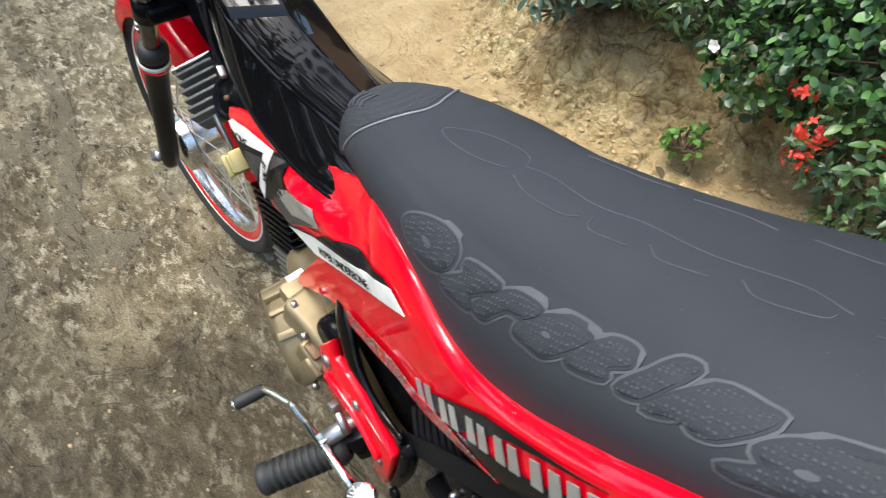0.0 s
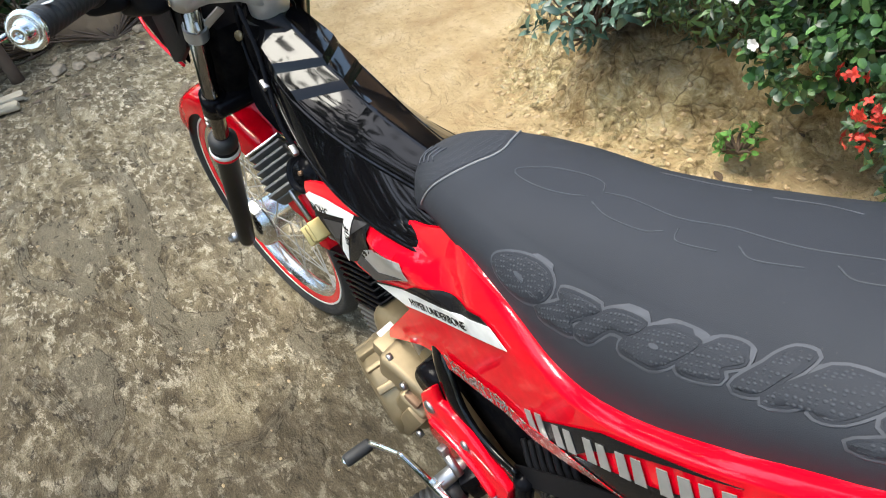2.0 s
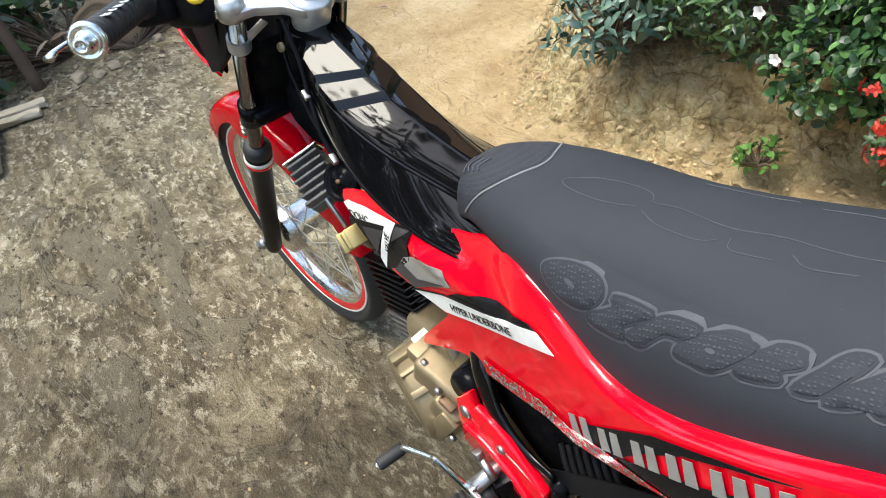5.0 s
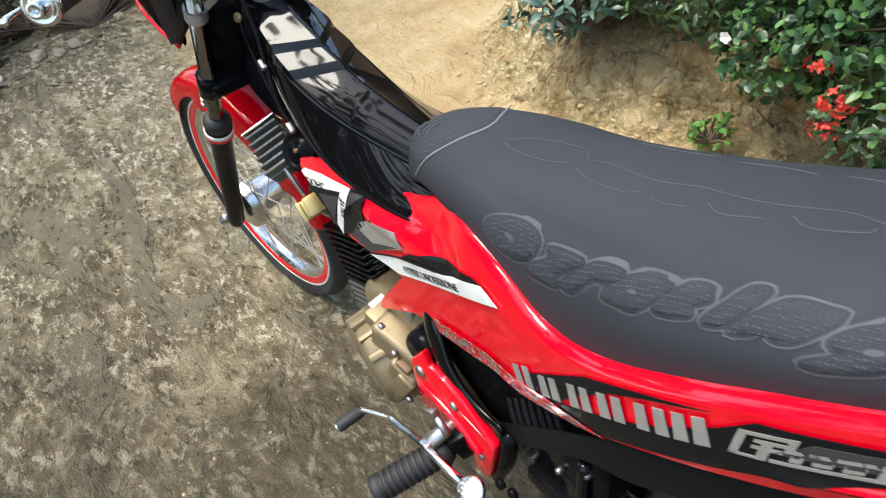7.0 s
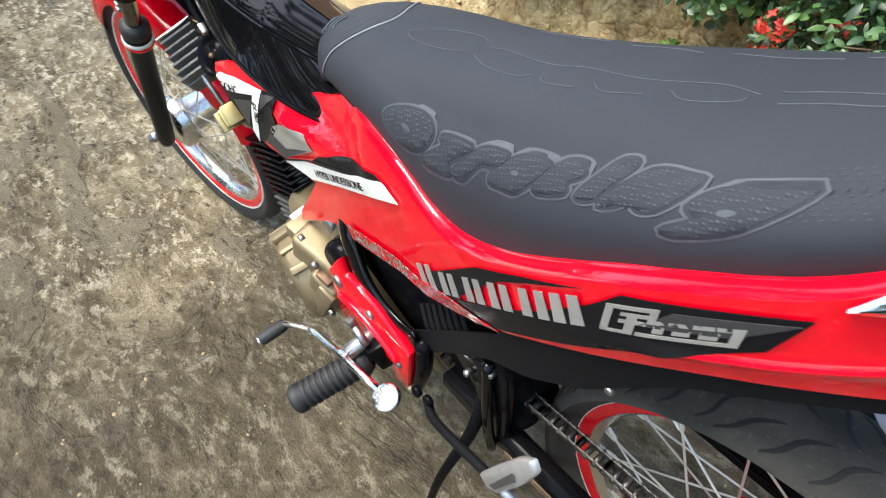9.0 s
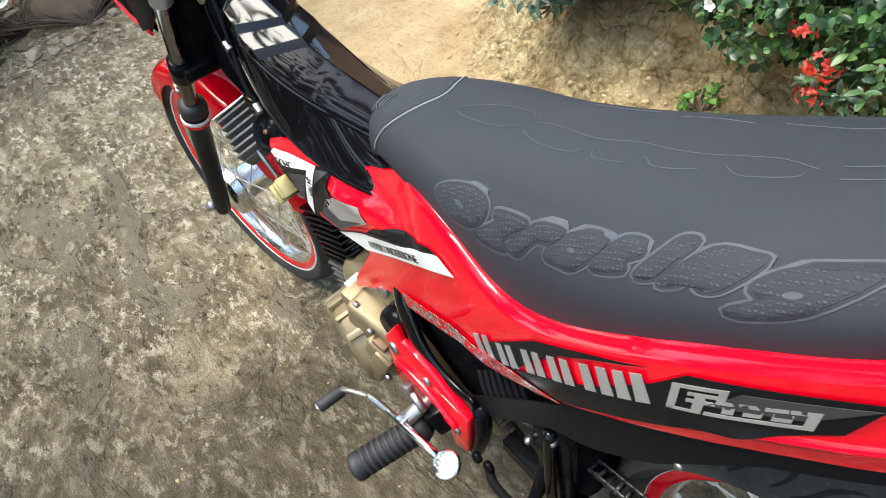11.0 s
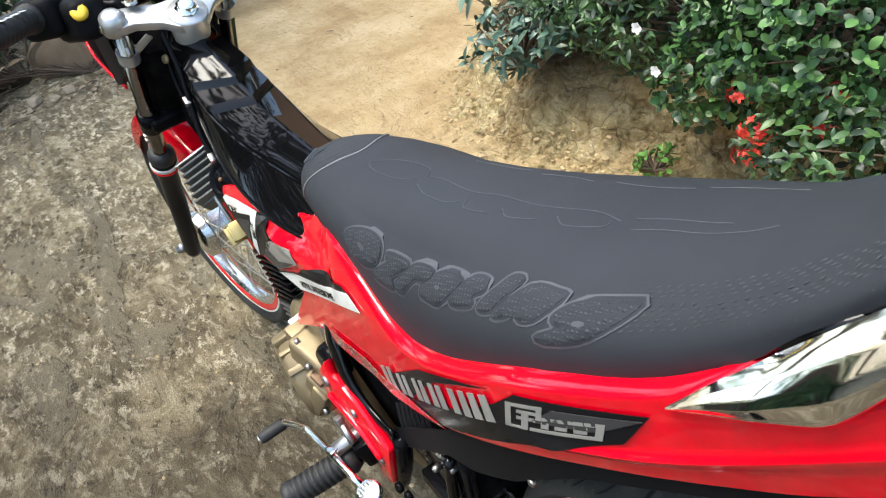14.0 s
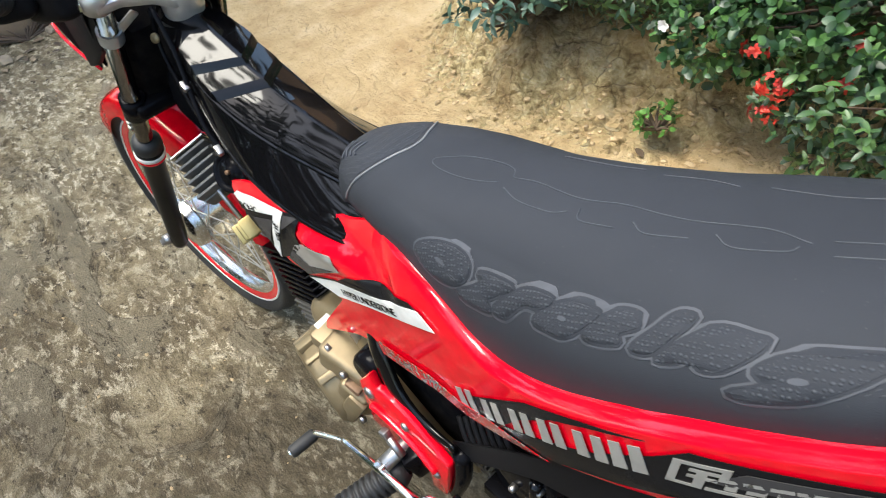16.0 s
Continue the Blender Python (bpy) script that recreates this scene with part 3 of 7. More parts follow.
    decal("grey_flash", [(-0.070, 0.757), (-0.006, 0.788), (-0.036, 0.758), (-0.090, 0.731)], M_GREY, cover, "", side, 0.0022)
    # a row of plain leaning silver bars in groups
    bx, bz, org = (0.221, 0.150), (-0.007, 0.030), (-0.349, 0.549)
    for u0, n in ((0.0, 2), (0.18, 2), (0.37, 2), (0.54, 2), (0.72, 1), (0.80, 3)):
        for i in range(n):
            a0, tall = u0 + 0.072 * i, (1.10 if u0 == 0.0 else 0.90)
            decal("emblem_bar", [plan(u, v, org, bx, bz) for u, v in ((a0, 0.0), (a0 + 0.054, 0.0), (a0 + 0.048, tall), (a0 + 0.006, tall))], M_SILVER, cover, "", side, 0.0024)
    bo, bu, bv = (-0.117, 0.706), (0.085, 0.046), (0.004, 0.029)
    for u0, u1, v0, v1 in ((0, 0.07, 0, 1), (0.0, 0.42, 0.9, 1.03), (0.36, 0.42, 0.62, 1.0), (0.36, 1.0, 0.50, 0.64), (0.93, 1.0, 0.0, 0.6), (0.30, 1.0, 0.0, 0.12), (0.2, 0.28, 0.0, 0.7), (0.0, 0.28, 0.0, 0.10),
                           (0.42, 0.50, 0.18, 0.44), (0.56, 0.68, 0.20, 0.44), (0.74, 0.86, 0.18, 0.44), (0.14, 0.36, 0.40, 0.52), (0.14, 0.36, 0.66, 0.78)):
        decal("emblem_bar", [plan(u, v, bo, bu, bv) for u, v in ((u0, v0), (u1, v0), (u1, v1), (u0, v1))], M_SILVER, cover, "", side, 0.0022)
    # black skirt below the red skin
    side_skin("lower_skirt", np.linspace(-0.41, 0.13, 36), lambda x: lerp(x, [-0.41, -0.398, -0.33, -0.259, -0.202, -0.13, -0.096, -0.058, 0.0, 0.05, 0.13], [0.376, 0.384, 0.445, 0.511, 0.545, 0.606, 0.643, 0.678, 0.710, 0.738, 0.79]),
              lambda x: low_z(x) + 0.004 if x > -0.235 else lerp(x, [-0.41, -0.312, -0.235], [0.412, 0.503, 0.576]), M_SATIN, cover, "matt black lower skirt", side, nv=6, lift=-0.006)


for side in (-1, 1):
    strip = [(-0.500, 0.512), (-0.44, 0.526), (-0.395, 0.537), (-0.35, 0.537), (-0.30, 0.556), (-0.228, 0.594)]
    decal("edge_trim", strip + [(x - 0.008, z + 0.020) for x, z in strip[-2::-1]], M_MARBLE, bike, "glossy black and silver trim strip", side, 0.003)


def words(text, where, right, up, size, parent, material=M_INK):
    """Flat lettering with the built-in font, laid on a plane."""
    cu = bpy.data.curves.new("lettering", "FONT")
    cu.body, cu.size, cu.extrude, cu.shear = text, size, 0.0003, 0.12
    cu.align_x, cu.align_y = "LEFT", "CENTER"
    ob = new("lettering", cu)
    r, u = Vector(right).normalized(), Vector(up)
    u = (u - r * u.dot(r)).normalized()
    n = r.cross(u)
    m = Matrix(((r.x, u.x, n.x, where[0]), (r.y, u.y, n.y, where[1]), (r.z, u.z, n.z, where[2]), (0, 0, 0, 1)))
    deps = bpy.context.evaluated_depsgraph_get()
    me = bpy.data.meshes.new_from_object(ob.evaluated_get(deps))
    me.transform(m)
    me.materials.clear()
    me.materials.append(material)
    bpy.data.objects.remove(ob)
    t = new("lettering", me)
    t.parent = parent
    if parent.type == "EMPTY":
        t.matrix_parent_inverse = Matrix.Translation(-parent.location)
    return t


words("HYPER UNDERBONE", (-0.552, -body_half(-0.55) - 0.0050, 0.5835), (0.130, -0.0085, 0.0570), (-0.3, 0, 1), 0.0142, bike)
words("DOHC", (-0.769, -body_half(-0.75) - 0.0056, 0.6125), (0.10, -0.001, 0.024), (-0.2, 0, 1), 0.0185, bike)
words("VALVE", (-0.686, -body_half(-0.68) - 0.0056, 0.589), (0.02, 0, 0.06), (-1, 0, 0.3), 0.014, bike)

# ---- seat ----
SEAT_X = [-0.604, -0.600, -0.592, -0.578, -0.55, -0.52, -0.475, -0.424, -0.393, -0.331, -0.275, -0.207, -0.14, -0.087, -0.039, -0.001, 0.034, 0.066, 0.098, 0.20, 0.30, 0.36]
SEAT_W = [0.012, 0.030, 0.042, 0.051, 0.060, 0.070, 0.080, 0.088, 0.093, 0.100, 0.105, 0.1105, 0.1125, 0.1085, 0.101, 0.091, 0.083, 0.076, 0.070, 0.056, 0.046, 0.04]
SEAT_L = [0.672, 0.668, 0.666, 0.672, 0.690, 0.701, 0.703, 0.697, 0.682, 0.655, 0.657, 0.693, 0.734, 0.764, 0.789, 0.810, 0.845, 0.882, 0.927, 1.00, 1.03, 1.06]
SEAT_T = [0.698, 0.712, 0.722, 0.732, 0.742, 0.749, 0.756, 0.763, 0.768, 0.779, 0.791, 0.806, 0.824, 0.840, 0.858, 0.875, 0.896, 0.922, 0.955, 1.03, 1.06, 1.08]


def seat_at(x, s, lift=0.0):
    """A point of the seat's skin: s runs from -1 at the left lower edge over the top to 1."""
    w, lo, hi = lerp(x, SEAT_X, SEAT_W), lerp(x, SEAT_X, SEAT_L), lerp(x, SEAT_X, SEAT_T)
    a = (1 - s) * math.pi / 2
    c, d = math.cos(a), math.sin(a)
    p = 2 / 2.5
    y = -w * math.copysign(abs(c) ** p, -s) if s else 0.0
    y = math.copysign(w * abs(c) ** p, s)
    bulge = 0.005 * math.sin(math.pi * min(1, max(0, d))) * (1 if abs(s) > 0.5 else 0)
    y += math.copysign(bulge * min(1.0, max(0.0, (x + 0.5) / 0.2)), s)
    z = lo + (hi - lo) * max(0.0, d) ** p
    n = Vector((0, c * (hi - lo), d * w))
    n = n.normalized() if n.length > 1e-6 else Vector((0, 0, 1))
    return Vector((x, y, z)) + n * lift


def build_seat():
    bm = bmesh.new()
    xs = np.concatenate([np.linspace(-0.604, -0.575, 10), np.linspace(-0.568, 0.36, 84)])
    rows = []
    for x in xs:
        row = [seat_at(x, s) for s in np.linspace(-1, 1, 49)]
        base = [Vector((x, p.y * 0.9, p.z - 0.006)) for p in (row[-1], row[0])]
        rows.append(row + base)
    skin(bm, rows, close_v=True, caps=True)
    bmesh.ops.recalc_face_normals(bm, faces=bm.faces[:])
    return part("seat", bm, M_SEAT, bike, "long dark grey vinyl seat with embossed shapes", 60)


seat = build_seat()


def seat_patch(name, outline, material, lift, thick, label="", smooth_line=True):
    """A raised shape on the seat from an outline of (x, s)."""
    pts = outline
    if smooth_line:
        closed = [Vector((x, s, 0)) for x, s in outline]
        ring = curve_points([closed[-1], *closed, closed[0], closed[1]], 4)[4:-4]
        pts = [(p.x, p.y) for p in ring[:-1]]
    bm = bmesh.new()
    f = bm.faces.new([bm.verts.new((x, s, 0)) for x, s in pts])
    bmesh.ops.triangulate(bm, faces=[f])
    for _ in range(3):
        long = [e for e in bm.edges if math.hypot((e.verts[0].co.x - e.verts[1].co.x), 0.12 * (e.verts[0].co.y - e.verts[1].co.y)) > 0.014]
        if not long:
            break
        bmesh.ops.subdivide_edges(bm, edges=long, cuts=1)
        bmesh.ops.triangulate(bm, faces=[q for q in bm.faces if len(q.verts) > 3])
    rim = {v for e in bm.edges if len(e.link_faces) == 1 for v in e.verts}
    base = {v: (v.co.x, v.co.y) for v in bm.verts}
    edge_loop = [e for e in bm.edges if len(e.link_faces) == 1]
    for v, (x, s) in base.items():
        v.co = seat_at(x, s, lift + (thick if v not in rim else thick * 0.45))
    r = bmesh.ops.extrude_edge_only(bm, edges=edge_loop)
    for v in r["geom"]:
        if isinstance(v, bmesh.types.BMVert):
            v.co.z -= thick * 1.2 + 0.001
            v.co.y *= 0.995
    bmesh.ops.recalc_face_normals(bm, faces=bm.faces[:])
    return part(name, bm, material, seat, label, 45)


def seat_line(name, pts, r, material, lift=0.0006):
    bm = bmesh.new()
    fine = curve_points([Vector((x, s, 0)) for x, s in pts], 5)
    tube(bm, [seat_at(p.x, p.y, lift) for p in fine], r, 5)
    return part(name, bm, material, seat)


# plain raised shapes along the flank, each inside a pale moulded outline
LOGO_X = [-0.399, -0.330, -0.285, -0.245, -0.200, -0.163, -0.137, -0.092, -0.038]


def logo_span(x):
    """Lower and upper edge of the emblem band at x."""
    return (lerp(x, [-0.40, -0.365, -0.33, -0.28, -0.225, -0.18, -0.15, -0.11, -0.066], [-0.85, -0.80, -0.775, -0.715, -0.69, -0.665, -0.645, -0.655, -0.775]),
            lerp(x, [-0.40, -0.365, -0.33, -0.28, -0.225, -0.18, -0.15, -0.11, -0.066], [-0.60, -0.52, -0.55, -0.54, -0.515, -0.50, -0.485, -0.485, -0.50]))


def emblem_shape(k, grow):
    x0, x1 = LOGO_X[k] + 0.002, LOGO_X[k + 1] - 0.002
    cx, hw = (x0 + x1) / 2, (x1 - x0) / 2
    lo, hi = logo_span(cx)
    cs, h = (lo + hi) / 2, (hi - lo) / 2
    sl = (0.62 if k < 4 else 0.45) * hw
    if k == 0:
        ring = [(cx + 0.95 * hw * math.cos(q) + 0.55 * hw * math.sin(q), cs + h * math.sin(q)) for q in np.linspace(0, 2 * math.pi, 16, endpoint=False)]
    else:
        forms = {1: [(-1, -1), (0.3, -1), (1, -0.75), (0.5, -0.2), (1, 0.9), (-0.2, 1), (-1, 0.75), (-0.5, 0.2)], 2: [(-1, -1), (-0.2, -1), (0.1, 0.1), (1, 0.2), (1, 1), (-0.6, 1), (-1, 0)],
                 4: [(-0.8, -0.8), (0, -1), (0.9, -0.7), (0.5, -0.1), (0.9, 0.5), (0.3, 1), (-0.6, 0.9), (-1, 0)], 5: [(-0.7, -1), (0.6, -1), (0.9, 0.2), (1, 1.35), (0, 1.45), (-0.4, 0.5)],
                 6: [(-1, -1), (-0.3, -1), (-0.1, 0.1), (0.3, -1), (1, -1), (1, 0.7), (0.4, 1), (-0.8, 1)], 7: [(-0.9, -0.8), (-0.2, -1), (0.7, -0.6), (1.0, 0.95), (0, 1), (-0.8, 0.8), (-1, 0.2), (-0.5, -0.3)]}
        pts = forms.get(k, [(-0.8, -0.8), (0, -1), (0.95, -0.95), (1, 0.6), (0.5, 1), (-0.6, 0.95), (-1, 0)])
        ring = [(cx + hw * u + sl * v, cs + h * v) for u, v in pts]
    return [(cx + (x - cx) * grow, cs + (s - cs) * grow) for x, s in ring], cx, cs, hw, h


def widened(ring, gap):
    """The ring rounded and moved outwards by an even gap."""
    closed = [Vector((x, q * 0.15, 0)) for x, q in ring]
    line = curve_points([closed[-1], *closed, closed[0], closed[1]], 4)[4:-5]
    n = len(line)
    turn = sum(line[i].x * line[(i + 1) % n].y - line[(i + 1) % n].x * line[i].y for i in range(n))
    out = []
    for i in range(n):
        d = line[(i + 1) % n] - line[i - 1]
        side = Vector((d.y, -d.x, 0)).normalized() * (gap if turn > 0 else -gap)
        out.append((line[i].x + side.x, (line[i].y + side.y) / 0.15))
    return out


for k in range(8):
    grown = emblem_shape(k, 0.98)[0]
    seat_patch("emblem_border", widened(grown, 0.0046), M_SEATLINE, 0.0001 + 0.00006 * k, 0.0006, "", False)
    seat_patch("emblem_gap", widened(grown, 0.0024), M_SEAT, 0.0009 + 0.00003 * k, 0.0004, "", False)
for k in range(8):
    ring, cx, cs, hw, h = emblem_shape(k, 0.98)
    seat_patch("emblem_block", ring, M_EMBOSS, 0.0012, 0.0013)
    if k in (0, 3, 7):
        seat_patch("emblem_eye", [(cx + 0.20 * hw * math.cos(q), cs + 0.13 * h * math.sin(q)) for q in np.linspace(0, 2 * math.pi, 8, endpoint=False)], M_SEATLINE, 0.0025, 0.0006)

# faint line drawing over the top
for pts in ([(-0.395 + 0.048 * math.cos(q) + 0.012 * math.sin(q), -0.05 + 0.075 * math.sin(q)) for q in np.linspace(0.3, 2 * math.pi - 0.4, 14)],
            [(-0.345, -0.03), (-0.32, -0.02), (-0.27, -0.05), (-0.23, -0.03), (-0.18, -0.04), (-0.13, -0.02), (-0.10, -0.05)], [(-0.345, -0.10), (-0.32, -0.15), (-0.285, -0.16), (-0.27, -0.13)],
            [(-0.262, -0.10), (-0.255, -0.16), (-0.225, -0.15)], [(-0.215, -0.10), (-0.20, -0.14), (-0.17, -0.12)], [(-0.155, -0.08), (-0.14, -0.12), (-0.11, -0.10), (-0.105, -0.07)],
            [(-0.09, -0.03), (-0.06, -0.02), (-0.02, -0.03)], [(-0.085, -0.09), (-0.055, -0.08), (-0.02, -0.09), (0.01, -0.06)], [(-0.33, 0.22), (-0.28, 0.20), (-0.25, 0.21)], [(-0.23, 0.17), (-0.20, 0.19), (-0.17, 0.16)],
            [(-0.15, 0.18), (-0.11, 0.17), (-0.08, 0.20)], [(-0.07, 0.22), (-0.04, 0.24), (0.0, 0.22)]):
    seat_line("moulded_line", pts, 0.00048, M_SEATDIM, 0.0002)
# cross seam at the nose
SEAM = [(-0.556, s) for s in np.linspace(-0.95, 0.95, 15)]
seat_line("seam", [(x + 0.072 * (1 - abs(s)) ** 0.8, s) for x, s in SEAM], 0.0013, M_STITCH)
seat_patch("nose_patch", [(-0.562 + 0.072 * (1 - abs(s)) ** 0.8, s) for s in np.linspace(-0.8, 0.8, 9)] + [(-0.596, s) for s in np.linspace(0.6, -0.6, 5)], M_EMBOSS, 0.0, 0.0010, "", False)
for k in range(4):
    seat_line("nose_mark", [(-0.576 + 0.009 * k, -0.42 + 0.03 * k), (-0.586 + 0.010 * k, -0.28), (-0.580 + 0.010 * k, -0.12)], 0.001, M_SEATLINE, 0.0016)


def grain_patch():
    """Short raised dashes pressed into the rear flank of the seat."""
    bm = bmesh.new()
    for j in range(9):
        for i in range(26):
            x, s = -0.035 + 0.0062 * i + 0.003 * (j % 2), -0.42 - 0.030 * j + 0.05 * i / 26
            if x > 0.115 - 0.003 * j:
                continue
            c, d = seat_at(x, s, 0.0001), (seat_at(x + 0.002, s + 0.012) - seat_at(x, s)).normalized()
            tube(bm, [c - d * 0.0017, c, c + d * 0.0017], [0.0002, 0.0004, 0.0002], 4)
    tagged(part("grain_dash", bm, M_SEATDIM, seat, "", 80), kind="stuff")


grain_patch()

# ---- centre cover between steering head and seat ----
TANK_X = [-0.945, -0.90, -0.85, -0.79, -0.72, -0.65, -0.58, -0.53, -0.47]
TANK_T = [0.822, 0.790, 0.763, 0.740, 0.723, 0.711, 0.702, 0.698, 0.695]
TANK_WC = [0.034, 0.045, 0.052, 0.052, 0.046, 0.039, 0.033, 0.030, 0.028]
TANK_WL = [0.036, 0.050, 0.063, 0.076, 0.084, 0.088, 0.086, 0.078, 0.068]
TANK_L = [0.768, 0.728, 0.694, 0.667, 0.654, 0.649, 0.647, 0.648, 0.650]


def tank_half(x):
    """Half of the cover's section: a ridge, a roof slope, a doubled crease, a broad flank, an inturned lip."""
    t, wc, wl, lo = (glide(x, TANK_X, v) for v in (TANK_T, TANK_WC, TANK_WL, TANK_L))
    z = min(t - 0.008, t - 0.025 * min(1.0, wc / 0.045))
    lo = min(lo, z - 0.004)
    mid = 0.55
    return [(0.0, t), (0.003, t - 0.0006), (wc * 0.5, t - (t - z) * 0.46), (wc - 0.002, z + 0.0012), (wc, z - 0.0004), (wc + 0.0012, z - 0.0026), (wc + 0.0038, z - 0.0030), (wc + 0.0050, z - 0.0052),
            (wc + (wl - wc) * mid + 0.002, z + (lo - z) * mid + 0.002), (wl - 0.001, lo + 0.003), (wl, lo), (wl - 0.003, lo - 0.003), (wl - 0.016, lo - 0.020), (wl - 0.024, lo - 0.060)]


def tank_row(x):
    half = tank_half(x)
    return [(x, y, z) for y, z in half[::-1]] + [(x, -y, z) for y, z in half[1:]]


bm = bmesh.new()
skin(bm, [tank_row(x) for x in np.linspace(-0.945, -0.47, 60)], close_v=True, caps=True)
bmesh.ops.recalc_face_normals(bm, faces=bm.faces[:])
tank = part("centre_cover", bm, M_BLACK, bike, "glossy black centre cover reflecting the trees", 16)


def tank_shell(x0, apex, sweep, lift):
    """A raised plate over the front of the cover whose rear edge is a chevron with a chamfer."""
    bm = bmesh.new()
    qs = [-1.08, -1.0, -0.5, -0.06, 0.0, 0.06, 0.5, 1.0, 1.08]
    rows = []
    for u, rise in ((0.0, 0.2), (0.2, 0.4), (0.4, 0.6), (0.6, 0.8), (0.8, 0.95), (1.0, 1.0), (1.06, 0.55), (1.10, 0.05), (1.10, -0.5)):
        row = []
        for q in qs:
            k = min(1.0, abs(q))
            end = apex - sweep * k
            x = x0 + min(u, 1.0) * (end - x0) + max(0.0, u - 1.0) * 0.11
            half = tank_half(x)
            w = half[4][0] * abs(q)
            z = lerp(w, [p[0] for p in half[:5]], [p[1] for p in half[:5]]) if k < 1.0 else half[4][1]
            z += lift * rise - (0.012 if abs(q) > 1.0 else 0.0)
            row.append((x, math.copysign(w, q), z))
        rows.append(row)
    skin(bm, rows)
    bmesh.ops.recalc_face_normals(bm, faces=bm.faces[:])
    return part("raised_rib", bm, M_BLACK, tank, "", 11)


tank_shell(-0.943, -0.818, 0.052, 0.014)
tank_shell(-0.93, -0.778, 0.052, 0.007)
for side in (-1, 1):
    bm = bmesh.new()
    tube(bm, [(x, side * (glide(x, TANK_X, TANK_WL) + 0.001), glide(x, TANK_X, TANK_L) - 0.001) for x in np.linspace(-0.90, -0.53, 18)], 0.0024, 7)
    part("lip_bead", bm, M_BLACK, tank)

# cables beside the cover
for pts, r in (([(-0.925, -0.045, 0.83), (-0.90, -0.050, 0.775), (-0.88, -0.060, 0.73), (-0.85, -0.072, 0.69), (-0.825, -0.072, 0.664), (-0.815, -0.060, 0.640)], 0.0038),
               ([(-0.95, -0.04, 0.82), (-0.945, -0.050, 0.76), (-0.89, -0.062, 0.70), (-0.86, -0.060, 0.655)], 0.0032)):
    bm = bmesh.new()
    tube(bm, curve_points(pts, 6), r, 7)
    part("control_cable", bm, M_FRAME, bike)
for p in ((-0.820, -0.078, 0.666), (-0.885, -0.062, 0.735)):
    bm = bmesh.new()
    block(bm, axis_frame(p, (0.8, -0.1, -0.5), (0, 1, 0)), (0.016, 0.009, 0.008), 0.002)
    part("cable_clip", bm, M_STEEL, bike)

# frame backbone under the cover, closing the view
bm = bmesh.new()
tube(bm, curve_points([(-0.96, 0, 0.72), (-0.85, 0, 0.64), (-0.70, 0, 0.585), (-0.55, 0, 0.555), (-0.40, 0, 0.55), (-0.2, 0, 0.62), (0.1, 0, 0.72)], 5), 0.042, 12)
part("frame_backbone", bm, M_FRAME, bike)
# near-black blocks fill the gaps here, their shade put into the colour
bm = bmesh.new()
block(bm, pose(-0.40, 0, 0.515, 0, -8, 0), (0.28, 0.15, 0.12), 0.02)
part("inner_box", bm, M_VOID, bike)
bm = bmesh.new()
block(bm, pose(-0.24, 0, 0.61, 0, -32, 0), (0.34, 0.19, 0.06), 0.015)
part("under_fill", bm, M_VOID, bike)

bm = bmesh.new()
block(bm, pose(-0.985, 0.005, 0.735, 0, 28, 0), (0.06, 0.080, 0.13), 0.025, 3)
block(bm, pose(-0.99, 0.0, 0.660, 0, 20, 0), (0.11, 0.085, 0.10), 0.03, 3)
block(bm, pose(-1.060, 0.0, 0.740, 0, 28, 0), (0.09, 0.14, 0.16), 0.02, 2)
part("head_shroud", bm, M_VOID, bike, "black shroud round the steering head")
bm = bmesh.new()
lathe(bm, [(0, 0), (0, 0.007), (0.003, 0.007), (0.003, 0)], (-0.945, -0.050, 0.785), (0.4, -0.9, 0.3), 14)
part("shroud_label", bm, M_GOLD, bike, "small yellow mark")

# ---- front end, turned a little to its left ----
STEER_AXIS = Vector((math.sin(radians(28)), 0, math.cos(radians(28))))
HEAD = Vector((-0.924, 0, 0.843))
F_AXLE, R_AXLE = Vector((-1.302, 0, 0.278)), Vector((0.021, -0.004, 0.286))


